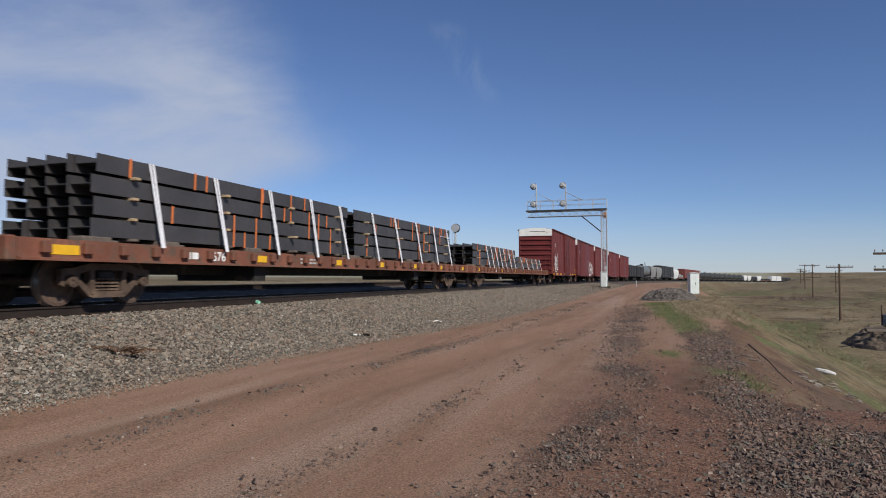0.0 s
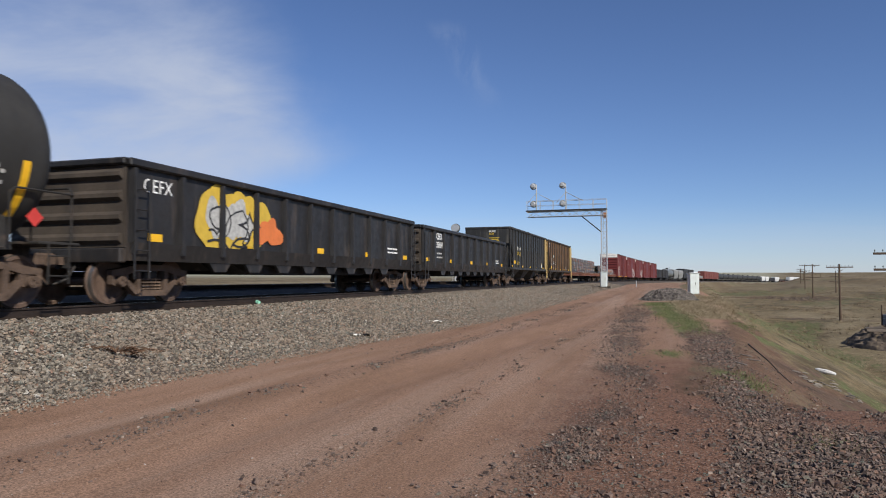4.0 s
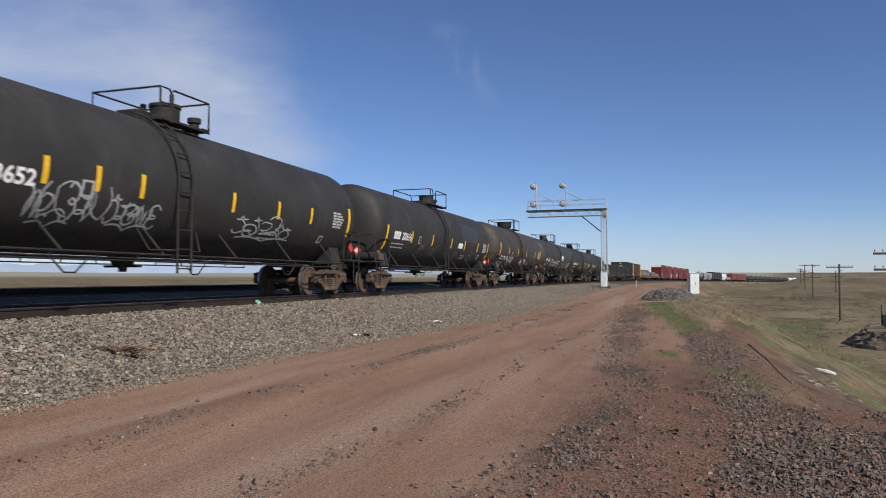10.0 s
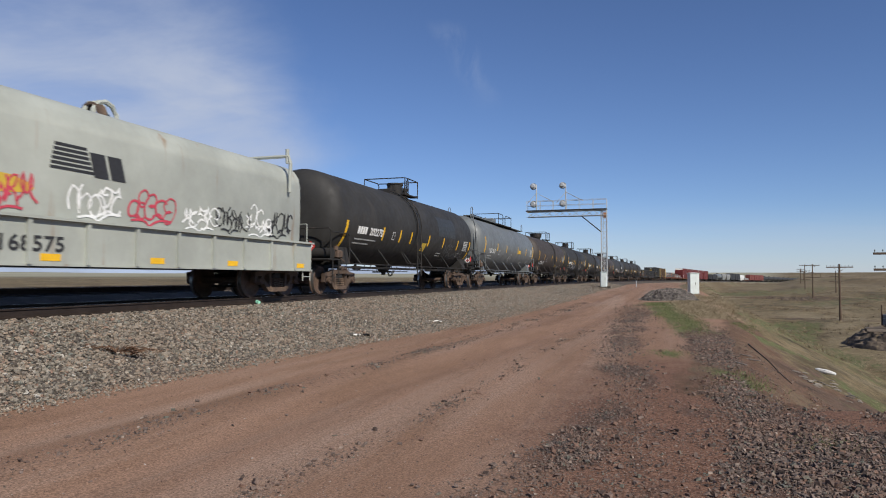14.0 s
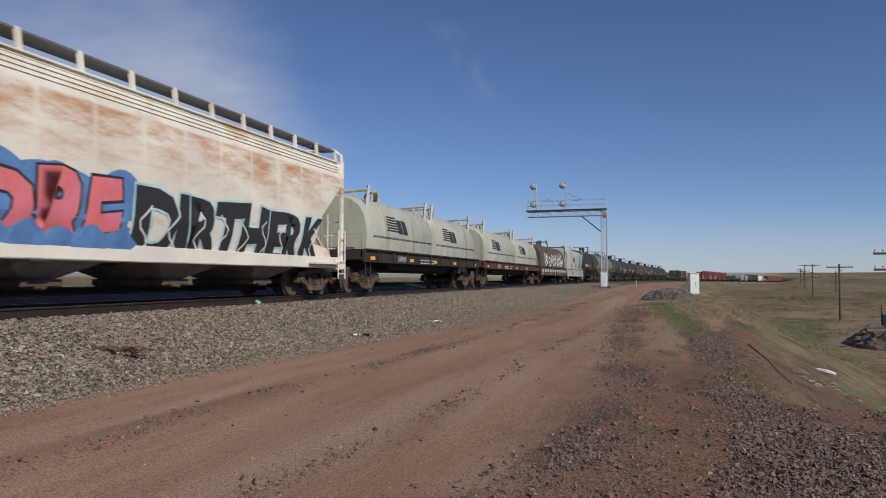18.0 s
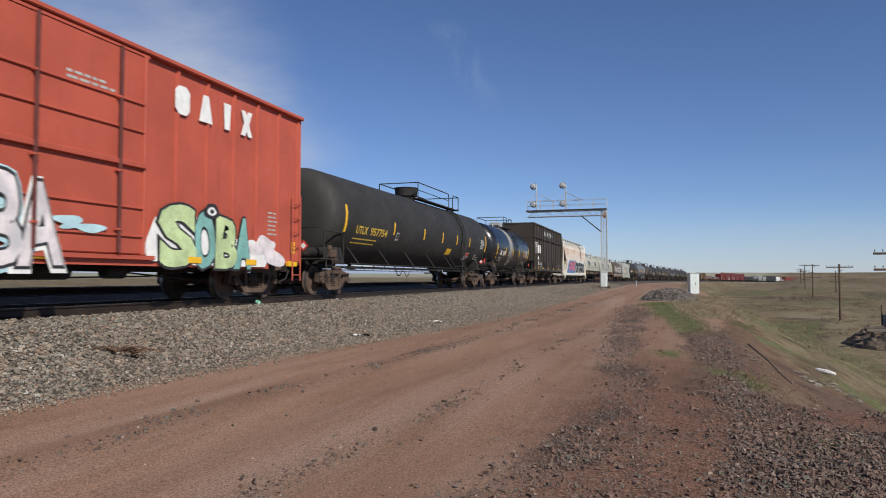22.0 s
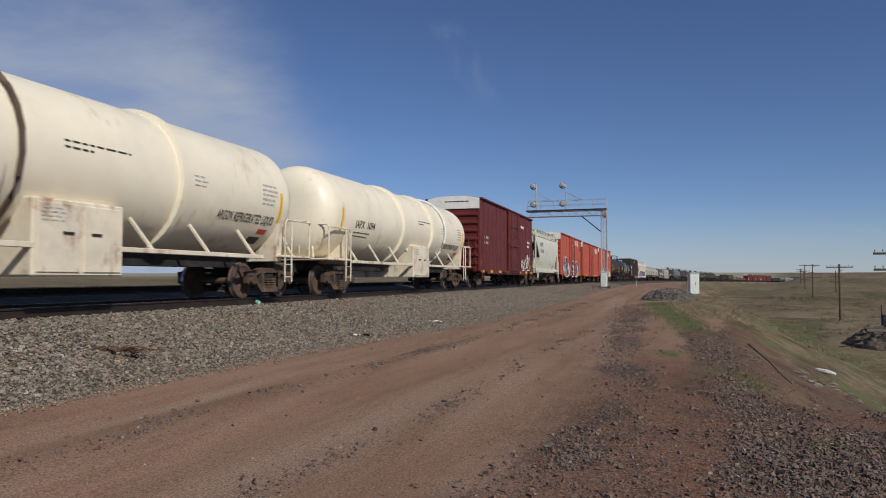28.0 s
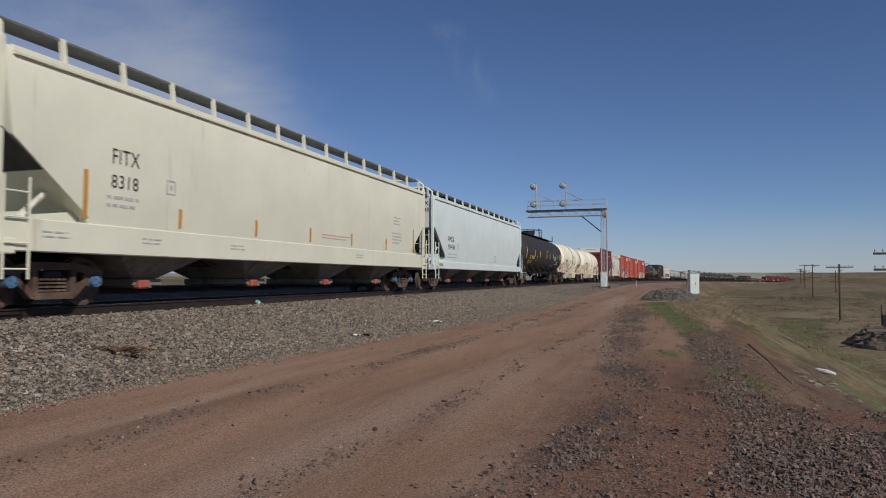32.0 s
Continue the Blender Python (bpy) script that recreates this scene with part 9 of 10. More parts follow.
def fitx(car, face, ht, zs, zr):
    letter(car, "FITX", -7.75, 2.66, 0.42, m_dkl, face, 0.0, wide=0.72)
    letter(car, "8318", -7.75, 2.21, 0.36, m_dkl, face, 0.0, wide=0.70)
    bars(car, -7.85, 2.0, 0.85, 2, m_palew, face, 0.15, 0.06)
    stencil(car, -6.25, 2.25, 0.28, 0.30, m_palew, face)
    part("reflector", sheet(Shape(), -8.38, -8.28, 1.58, 2.46, face, 0.008, 3), m_orfl, car)
    for y in (-5.8, -2.93, -0.14, 2.64, 5.59):
        part("reflector", sheet(Shape(), y - 0.05, y + 0.05, 1.57, 1.98, face, 0.008, 2), m_orfl, car)
    part("reflector", sheet(Shape(), 8.4, 8.52, 1.57, 2.5, face, 0.008, 3), m_orfl, car)
    bars(car, 0.6, 1.82, 2.0, 2, m_ftag, face, 0.09, 0.03)
    bars(car, 6.3, 2.8, 0.8, 3, m_palew, face, 0.12, 0.05)
    bars(car, 6.2, 2.2, 0.9, 4, m_palew, face, 0.12, 0.05)
    for y in (-9.2, -6.9, -4.0, 3.0):
        bars(car, y, 1.28, 0.6, 2, m_palew, lambda z: face(z) + 0.036, 0.08, 0.03)


covered_hopper(-413.75, -427.6, "pale grey-green covered hopper with black lettering", m_aok, ROUND, 2, aokx, za=3.35, zb=2.15, cut=1.35, half_in=1.0, board=4.57)


def maroon2(car, face, b, z0, top):
    bars(car, -b + 1.0, z0 + 1.9, 1.0, 2, m_palew, face, 0.3, 0.14)
    scrawl(car, b - 4.6, z0 + 0.2, 3.0, 0.9, m_white, lambda z: face(z) + 0.06, 9, 2, 0.035)
    bars(car, b - 4.5, top - 1.1, 1.2, 1, m_white, lambda z: face(z) + 0.06, 0.2, 0.16)
    bars(car, b - 2.0, z0 + 2.2, 1.4, 2, m_white, face, 0.3, 0.14)
    patch(car, "stencil_box", b - 2.2, b - 1.6, z0 + 1.0, z0 + 1.35, m_white, face)
    patch(car, "stencil_inside", b - 2.14, b - 1.66, z0 + 1.06, z0 + 1.29, m_maroon, face, 0.0)
    patch(car, "yellow_notice", b - 2.2, b - 1.6, z0 + 0.68, z0 + 0.88, m_ylet, face)
    part("reflector", sheet(Shape(), b - 1.0, b - 0.86, z0 + 0.7, z0 + 1.6, face, 0.008, 1), m_orfl, car)


boxcar(-427.6, -445.4, "dark maroon boxcar with a white top band", m_maroon, extra=maroon2)
def utlx_marks(car, face, zc, y0, y1):
    patch(car, "repainted_patch", 1.6, 2.36, zc - 0.47, zc + 0.03, m_patchg, face, 0.006, 4)
    patch(car, "notice", 4.8, 5.65, zc - 0.48, zc - 0.13, m_palew, face, nz=3)
    bars(car, 4.9, zc - 0.24, 0.62, 3, m_dkl, face, 0.09, 0.035, 2, 0.009)
    bars(car, 0.69, zc + 0.25, 0.5, 3, m_ylet, face, 0.07, 0.05)
    letter(car, "NON-ODORIZED", 6.15, zc - 0.70, 0.16, m_white, face, 0.004, wide=0.95)
    letter(car, "LIQUEFIED PETROLEUM GAS", 5.55, zc - 0.84, 0.12, m_white, face, 0.003, wide=1.55)


m_patchg = material("pale weathered patch", (0.11, 0.11, 0.10), 0.7, 0, 0.3, 4)
gas_tank(-445.4, -462.96, "cream-white liquid gas tank car with valve cabinet", "1094", hose_at=3.3, hose_mat=m_white, rings=(-1.9, 1.6), cab_at=0.25)
gas_tank(-462.96, -480.0, "cream-white liquid gas tank car with dark hose", "1081", hose_at=-1.75, hose_mat=m_truck, rings=(-2.1, 2.2), cab_at=-0.45,
         extra=lambda car, face, zc, y0, y1: patch(car, "yellow_notice", -2.85, -2.15, zc - 0.45, zc - 0.15, m_yel, face, nz=2))
tank_car(-480.0, -500.8, "long black tank car with walkway and yellow lettering", m_black, number="910886", mark="UTLX", lift=0.35, climb=False, letter_mat=m_ylet, stripes=(-5.33, -3.02, 0.29, 4.04, 6.70), ladder_at=0.6, plat=(-0.25, 1.35), man=0.0, crown="drum", seed=12, r=1.56, topwalk=True, band=False, num_at=-7.65, num_wide=2.2, shift=0.3, rear=-0.1,
         extra=both(tags((3.0, -1.25, 2.6, 0.5, 8, 31)), utlx_marks))
covered_hopper(-500.8, -521.9, "pale blue-white covered hopper with four chutes", m_amc, FLAT, 4, amcx, za=2.7, zb=1.5, cut=1.5, gate=m_gate, half_in=0.60, board=4.57)
covered_hopper(-521.9, -542.9, "cream covered hopper with a broad side sill", m_fit, FLAT, 4, fitx, za=2.9, zb=1.7, cut=1.5, gate=m_gate, caps=m_capblue, sill_h=0.50, half_in=0.42, board=4.71)

# ---- signal bridge, cabinets, poles and debris beside the line ----
def lattice(sh, p, q, w, d, n, r=0.03):
    """A square lattice girder between two points."""
    p, q = Vector(p), Vector(q)
    ax = (q - p).normalized()
    u = Vector((0, 1, 0)) if abs(ax.y) < 0.9 else Vector((1, 0, 0))
    v = ax.cross(u)
    cs = [u * (a * w / 2) + v * (b * d / 2) for a, b in ((-1, -1), (1, -1), (1, 1), (-1, 1))]
    for c in cs:
        sh.rod([p + c, q + c], r * 1.4, 4)
    for i in range(n):
        a, b = p + (q - p) * i / n, p + (q - p) * (i + 1) / n
        for k in range(4):
            c, e = cs[k], cs[(k + 1) % 4]
            sh.rod([a + c, b + e], r * 0.75, 4) if i % 2 else sh.rod([a + e, b + c], r * 0.75, 4)
    return sh


def signal_bridge():
    X, Y = -6.65, 82.0
    g = ground_z(X, Y) + 0.02
    br = thing("signal_bridge", "galvanised cantilever signal bridge over the tracks", "signal bridge", pose(X, Y, g))
    part("foundation", Shape().slab(-0.7, 0.7, -0.7, 0.7, -0.4, 0.25, 0.04), m_ballast, br)
    part("mast", lattice(Shape(), (0, 0, 0.25), (0, 0, 9.1), 0.62, 0.62, 15, 0.03), m_galv, br, "square lattice mast")
    part("arm", lattice(Shape(), (0.35, 0, 8.80), (-9.05, 0, 8.80), 0.9, 0.62, 12, 0.028), m_galv, br, "lattice cantilever arm")
    part("walkway", Shape().box(-9.1, 0.35, -0.5, 0.5, 9.13, 9.28), m_under, br, "dark grating walkway")
    part("brace", Shape().rod([(-0.35, -0.3, 6.6), (-2.6, -0.3, 8.50)], 0.07).rod([(-0.35, 0.3, 6.6), (-2.6, 0.3, 8.50)], 0.07), m_under, br)
    rl = Shape()
    for y in (-0.48, 0.48):
        for z in (9.85, 10.40):
            rl.rod([(-9.05, y, z), (0.33, y, z)], 0.025)
    hr = part("handrail", rl, m_galv, br)
    for k in range(7):
        x = -9.05 + 9.38 * k / 6
        for y in (-0.48, 0.48):
            part("rail_post", Shape().rod([(x, y, 9.25), (x, y, 10.40)], 0.025), m_galv, hr)
    part("mast_ladder", ladder(-0.42, 0.4, 8.7, 0.2, 0.4, 0.02, dirn="x"), m_galv, br)
    part("junction_box", Shape().slab(-0.12, 0.3, -0.35, -0.1, 8.2, 8.8, 0.03), material("rusty sheet", (0.34, 0.16, 0.08), 0.8, 0, 0.3, 3), br)
    for sx in (-8.0, -4.5):
        mt = part("signal_mast", Shape().rod([(sx + 0.1, 0, 9.2), (sx + 0.1, 0, 12.4)], 0.075, 10), m_galv, br, smooth=40)
        part("stay", Shape().rod([(sx + 0.1, 0, 11.4), (sx + 2.1, 0.4, 10.3)], 0.03).rod([(sx + 0.1, 0, 11.4), (sx - 0.95, -0.4, 10.1)], 0.03).rod([(sx + 0.1, 0, 11.4), (sx + 2.1, -0.4, 10.3)], 0.03), m_galv, mt)
        for z in (10.05, 12.2):
            hd = part("signal_head", Shape().rod([(sx - 0.28, -0.18, z), (sx - 0.28, 0.10, z)], 0.36, 20), m_galv, br, "round signal head seen from its side", smooth=40)
            part("target_disc", Shape().rod([(sx - 0.28, 0.10, z), (sx - 0.28, 0.13, z)], 0.40, 22), m_lens, hd)
            part("back_cover", Shape().rod([(sx - 0.28, -0.45, z), (sx - 0.28, -0.18, z)], 0.18, 14, 0.30), m_galv, hd, smooth=40)
            part("bracket", Shape().box(sx - 0.3, sx + 0.1, -0.05, 0.05, z - 0.06, z + 0.06), m_galv, hd)
    cb = thing("signal_cabinet", "silver steel signal cabinet at the foot of the mast", "cabinet", pose(X + 0.0, Y - 1.3, ground_z(X, Y - 1.3) + 0.1))
    part("case", Shape().slab(-0.34, 0.34, -0.35, 0.35, 0.12, 1.78, 0.03), m_cab, cb)
    part("base", Shape().box(-0.32, 0.32, -0.32, 0.32, -0.3, 0.12), m_ballast, cb)
    part("door", Shape().slab(-0.28, 0.28, -0.38, -0.35, 0.22, 1.70, 0.01), m_cab, cb)
    part("door_handle", Shape().rod([(0.2, -0.40, 0.95), (0.2, -0.40, 1.15)], 0.02), m_under, cb)
    part("hood", Shape().slab(-0.38, 0.38, -0.42, 0.40, 1.78, 1.84, 0.02), m_cab, cb)


signal_bridge()


def far_signal():
    X, Y = -19.6, 65.0
    g = ground_z(X, Y)
    s = thing("signal_mast", "single signal mast beyond the tracks", "signal", pose(X, Y, g))
    part("mast", Shape().rod([(0, 0, -0.3), (0, 0, 6.2)], 0.08, 10), m_galv, s, smooth=40)
    hd = part("signal_head", Shape().rod([(0, -0.2, 6.1), (0, 0.1, 6.1)], 0.40, 20), m_galv, s, smooth=40)
    part("target_disc", Shape().rod([(0, 0.10, 6.1), (0, 0.13, 6.1)], 0.46, 22), m_lens, hd)
    part("ladder", ladder(-0.3, 0.2, 5.8, 0.0, 0.36, 0.018, dirn="x"), m_galv, s)
    part("base", Shape().slab(-0.35, 0.35, -0.35, 0.35, -0.3, 0.2, 0.03), m_ballast, s)


far_signal()


def relay_box():
    X, Y = 2.24, 60.5
    cb = thing("relay_cabinet", "white-painted steel relay cabinet beside the road", "cabinet", pose(X, Y, ground_z(X, Y), 0, 0, 14))
    part("case", Shape().slab(-0.37, 0.37, -0.4, 0.4, 0.02, 1.72, 0.03), m_cab, cb)
    part("roof", Shape().along_y([(-0.42, 1.72), (0.42, 1.72), (0.42, 1.76), (0, 1.80), (-0.42, 1.76)], -0.46, 0.46), m_cab, cb)
    for k in (-1, 1):
        part("door", Shape().slab(min(0.01 * k, 0.35 * k), max(0.01 * k, 0.35 * k), -0.42, -0.40, 0.08, 1.66, 0.008), m_cab, cb)
    part("door_handle", Shape().rod([(0.06, -0.44, 0.8), (0.06, -0.44, 1.0)], 0.018), m_under, cb)
    part("foundation", Shape().box(-0.5, 0.5, -0.45, 0.45, -0.4, 0.02), m_ballast, cb)


relay_box()


def gravel_pile():
    """A tipped heap of crushed stone."""
    rng = random.Random(12)
    cx, cy = 0.25, 46.0
    n, m = 34, 30
    v, f = [], []
    for j in range(m + 1):
        for i in range(n + 1):
            a, b = (i / n * 2 - 1), (j / m * 2 - 1)
            x, y = cx + a * 1.75, cy + b * 3.0
            h = max(0.0, 0.80 * (1 - (abs(a) ** 2 + abs(b) ** 2.4)) ** 1) if abs(a) ** 2 + abs(b) ** 2.4 < 1 else 0.0
            h = min(h, 0.60 + 0.14 * noise.noise((x, y, 2))) + (noise.noise((x * 2.2, y * 2.2, 1)) * 0.12 if h > 0.02 else -0.06)
            v.append((x, y, ground_z(x, y) + h))
    for j in range(m):
        for i in range(n):
            k = j * (n + 1) + i
            f.append((k, k + 1, k + n + 2, k + n + 1))
    me = bpy.data.meshes.new("gravel_pile")
    me.from_pydata(v, [], f)
    me.materials.append(m_pile)
    tagged(new("gravel_pile", me), "tipped heap of dark grey crushed stone", "gravel pile", kind="stuff")
    rows = []
    for _ in range(4200):
        a, b = rng.uniform(-1.05, 1.05), rng.uniform(-1.05, 1.05)
        q = abs(a) ** 2 + abs(b) ** 2.4
        if q > 1.1:
            continue
        x, y = cx + a * 1.75, cy + b * 3.0
        h = min(max(0, 0.80 * (1 - q)), 0.60 + 0.14 * noise.noise((x, y, 2))) + (noise.noise((x * 2.2, y * 2.2, 1)) * 0.12 if q < 0.98 else 0)
        rows.append((x, y, ground_z(x, y) + h + 0.01, rng.uniform(0.06, 0.15)))
    stones("pile_stones", "dark grey crushed stones on the heap", rows, m_pstone, 9)


m_pile = material("pile gravel", (0.115, 0.098, 0.084), 0.95, 0, 0.35, 3, (0.17, 0.15, 0.14), 0.4, bump=0.04, bscale=14, world_space=True)
m_pstone = material("pile stone", (0.17, 0.148, 0.128), 0.95, 0, 0.25, 0.7, (0.10, 0.08, 0.07), 0.3, island=0.6, world_space=True)
gravel_pile()


def pole(x, y, top, arms, label, base=None):
    g = ground_z(x, y) if base is None else base
    p = thing("telegraph_pole", label, "telegraph pole", pose(x, y, g, 0, 0, -7), "telegraph poles")
    part("post", Shape().rod([(0, 0, -0.6), (0, 0, top - g)], 0.15, 10, 0.10), m_wood, p, smooth=40)
    for z in arms:
        arm = part("crossarm", Shape().slab(-1.35, 1.35, -0.14, -0.04, z - g - 0.06, z - g + 0.06, 0.01), m_wood, p)
        for k in range(8):
            xk = -1.28 + k * 2.56 / 7
            if abs(xk) < 0.15:
                continue
            part("insulator", Shape().rod([(xk, -0.09, z - g + 0.06), (xk, -0.09, z - g + 0.13)], 0.012, 5).rod([(xk, -0.09, z - g + 0.12), (xk, -0.09, z - g + 0.21)], 0.035, 8), material("insulator glass", (0.20, 0.24, 0.24), 0.2, 0, 0.1, 4), arm)
        part("brace", Shape().rod([(-0.6, -0.1, z - g - 0.04), (0, -0.1, z - g - 0.55)], 0.014, 4).rod([(0.6, -0.1, z - g - 0.04), (0, -0.1, z - g - 0.55)], 0.014, 4), m_wood, arm)
    return p


POLES = [(11.9, 41.7, 3.3, (2.9, 2.05)), (19.0, 88.8, 3.2, (2.85,)), (30.0, 164.0, 4.6, (4.3, 2.5, 1.7)), (39.0, 186.0, 3.4, (1.95, 0.8)), (39.3, 226.0, 5.6, (5.3, 3.7, 2.8, 1.2)), (49.0, 290.0, 5.2, (4.9, 4.2)), (62.0, 360.0, 5.0, (4.7,)), (78.0, 430.0, 5.0, (4.7,)), (96.0, 500.0, 5.0, (4.7,))]
for x, y, t, arms in POLES:
    pole(x, y, t, arms, "weathered wooden telegraph pole with crossarms and insulators")


m_slab = material("pale weathered slab", (0.25, 0.22, 0.185), 0.9, 0, 0.3, 5)


def post_and_debris():
    X, Y = -3.6, 95.0
    single("marker_post", Shape().rod([(0, 0, -0.2), (0, 0, 0.85)], 0.06, 8, 0.05), m_galv, "short pale marker post beside the road", "post", pose(X, Y, ground_z(X, Y)))
    # litter on the ballast and slope
    single("crushed_can", Shape().rod([(0, -0.07, 0.045), (0, 0.07, 0.04)], 0.045, 12).slab(-0.055, 0.055, -0.03, 0.04, 0.01, 0.06, 0.01), material("mint green tin", (0.28, 0.62, 0.46), 0.5, 0, 0.15, 8), "crushed mint-green can lying on the ballast", "can", pose(-10.32, 16.0, ballast_top(-10.32, 16.0) + 0.045, 10, 0, 60))
    for k, (x, y, sx, sy) in enumerate(((-6.92, 20.73, 0.18, 0.11), (-7.28, 15.63, 0.10, 0.08))):
        v = [(a * sx + 0.02 * math.sin(3 * b), b * sy, 0.05 + 0.025 * math.sin(4 * a + 2 * b + k)) for b in np.linspace(-1, 1, 5) for a in np.linspace(-1, 1, 5)]
        sh = Shape().add(v, [(j * 5 + i, j * 5 + i + 1, j * 5 + i + 6, j * 5 + i + 5) for j in range(4) for i in range(4)])
        single("paper_scrap", sh, m_roof, "crumpled white paper scrap on the ballast edge", "litter", pose(x, y, max(ballast_top(x, y), ground_z(x, y)), 0, 0, 30 * k))
    single("rag", Shape().add([(0.09 * math.cos(k * 0.9) * (1 + 0.3 * (k % 2)), 0.07 * math.sin(k * 0.9), 0.03 + 0.05 * (k % 3 == 0)) for k in range(7)] + [(0, 0, 0.10)], [(k, (k + 1) % 7, 7) for k in range(7)]), m_under, "small black rag lying at the ballast's foot", "litter", pose(-7.13, 15.91, 0.12))
    x, y = 4.71, 24.0
    sh = Shape()
    sh.loft([[(a, w * math.cos(q), 0.035 + t * math.sin(q)) for q in np.linspace(0, 5.5, 8)] for a, w, t in ((-0.34, 0.02, 0.03), (-0.26, 0.06, 0.06), (0.0, 0.085, 0.075), (0.18, 0.07, 0.06), (0.27, 0.03, 0.04))])
    single("foam_board", sh, m_roof, "broken white foam board on the grass slope", "litter", pose(x, y, ground_z(x, y) + 0.05, 0, 8, -35))
    rng = random.Random(6)
    for k in range(34):
        q = rng.random()
        a, b, r = ((3.34, 19.7), (3.45, 18.7), 0.10) if k < 12 else ((3.7, 19.2), (4.8, 21.8), 0.20)
        px, py = a[0] + (b[0] - a[0]) * q + rng.gauss(0, r), a[1] + (b[1] - a[1]) * q + rng.gauss(0, r * 2)
        ln, wd = rng.uniform(0.03, 0.15), rng.uniform(0.012, 0.04)
        sh = Shape().loft([[(-ln, -wd * 0.5, 0.0), (-ln * 0.8, wd, 0.0), (-ln * 0.8, wd, 0.016), (-ln, -wd * 0.5, 0.02)], [(ln * 0.2, -wd, 0.012), (0.0, wd, 0.01), (0.0, wd * 0.9, 0.03), (ln * 0.2, -wd, 0.035)], [(ln, -wd * 0.6, 0.0), (ln * 0.7, wd * 0.7, 0.0), (ln * 0.7, wd * 0.6, 0.014), (ln, -wd * 0.6, 0.018)]])
        single("broken_slat", sh, m_slab, "pale splintered slat lying in the slope grass", "rubble", pose(px, py, ground_z(px, py) + 0.012, rng.uniform(-12, 12), 14, rng.uniform(-35, 75)), "slope rubble")
    for px, py, a in ((1.57, 15.5, -48), (1.66, 15.2, -30), (1.30, 13.6, -60)):
        single("broken_slat", Shape().slab(-0.16, 0.16, -0.014, 0.014, 0.0, 0.02, 0.006), m_slab, "weathered tan slat on the stony slope", "rubble", pose(px, py, ground_z(px, py) + 0.02, 0, 4, a), "slope rubble")
    # dead tumbleweed twigs on the ballast slope
    sh = Shape()
    for k in range(46):
        a, b = rng.uniform(0, 6.28), rng.uniform(0.15, 0.55)
        p = (0.12 * math.cos(a), 0.12 * math.sin(a), 0.05)
        q = (b * math.cos(a + 0.5) * 1.3, b * 0.7 * math.sin(a + 0.5), rng.uniform(0.02, 0.16))
        sh.rod([p, ((p[0] + q[0]) / 2, (p[1] + q[1]) / 2, 0.12), q], 0.009, 4, 0.003)
    single("dead_weed", sh, material("dry twig", (0.13, 0.07, 0.04), 0.9, 0, 0.3, 9), "dry brown weed snagged on the ballast slope", "dead weed", pose(-8.29, 9.03, ballast_top(-8.29, 9.03) + 0.03, -18, 0, 15))
    # added dark rod that stands for a line of darker soil down the slope
    line = [(2.03, 19.4), (2.13, 18.9), (2.22, 18.45), (2.34, 17.9), (2.42, 17.1), (2.52, 16.2)]
    single("fallen_cable", Shape().rod([(a, b, ground_z(a, b) + (0.04 if k < 4 else 0.015)) for k, (a, b) in enumerate(line)], 0.020, 6, 0.008), m_under, "thin dark line along the slope's edge", "cable")
    # heap of old ties and rock on the far bank
    m_rock = material("dark rock", (0.115, 0.088, 0.066), 0.95, 0, 0.4, 1.5, (0.22, 0.17, 0.105), 0.5, bump=0.03, bscale=6, world_space=True)
    # an eroded bank of layered dark rock
    v, f = [], []
    nx, ny = 120, 110
    def bank(x, y):
        a, c = (x - 18.6) / 4.0, (y - 66.5) / 5.0
        h = max(0.0, 1 - a * a - c * c) ** 0.6 * 1.35
        h += noise.noise((x * 0.9, y * 0.5, 5)) * 0.6 * min(1, h) + noise.noise((x * 2.4, y * 1.6, 8)) * 0.25 * min(1, h) + noise.noise((x * 6.0, y * 4.0, 3)) * 0.07 * min(1, h)
        step = 0.21
        return (math.floor(h / step) + min(1.0, (h / step % 1) * 2.2)) * step - 0.12
    for j in range(ny + 1):
        for i in range(nx + 1):
            x, y = 14.2 + 8.8 * i / nx, 60.5 + 12.0 * j / ny
            v.append((x, y, ground_z(x, y) + bank(x, y)))
    for j in range(ny):
        for i in range(nx):
            o = j * (nx + 1) + i
            f.append((o, o + 1, o + nx + 2, o + nx + 1))
    me = bpy.data.meshes.new("rock_bank")
    me.from_pydata(v, [], f)
    me.shade_smooth()
    me.materials.append(m_rock)
    tagged(new("rock_bank", me), "eroded bank of layered dark brown rock", "rock bank", kind="structure")
    rows = []
    for k in range(150):
        x, y = 17.6 + rng.gauss(0, 1.8), 64.5 + rng.gauss(0, 2.8)
        rows.append((x, y, ground_z(x, y) + max(0, bank(x, y)) - 0.04, rng.uniform(0.10, 0.32)))
    stones("rock_heap", "dark broken rock lying on the eroded bank", rows, m_rock, 15)
    for k in range(2):
        x, y = 17.0 + k * 0.5, 64.9 + k * 0.8
        single("old_tie", Shape().slab(-1.6, 1.6, -0.13, 0.13, 0, 0.22, 0.02), m_dtimber, "old dark timber tie lying on the rock heap", "timber", pose(x, y, ground_z(x, y) + bank(x, y) + 0.25, 0, rng.uniform(-6, 6), rng.uniform(-15, 25)), "old ties")
    rows = []
    for k in range(700):
        x, y = 25.3 + rng.gauss(0, 2.2), 162 + rng.gauss(0, 4)
        rows.append((x, y, ground_z(x, y) - 0.1, rng.uniform(0.2, 0.8)))
    stones("eroded_rocks", "dark eroded rocks scattered on the valley floor", rows, m_rock, 16)
    x, y = 18.35, 68.6
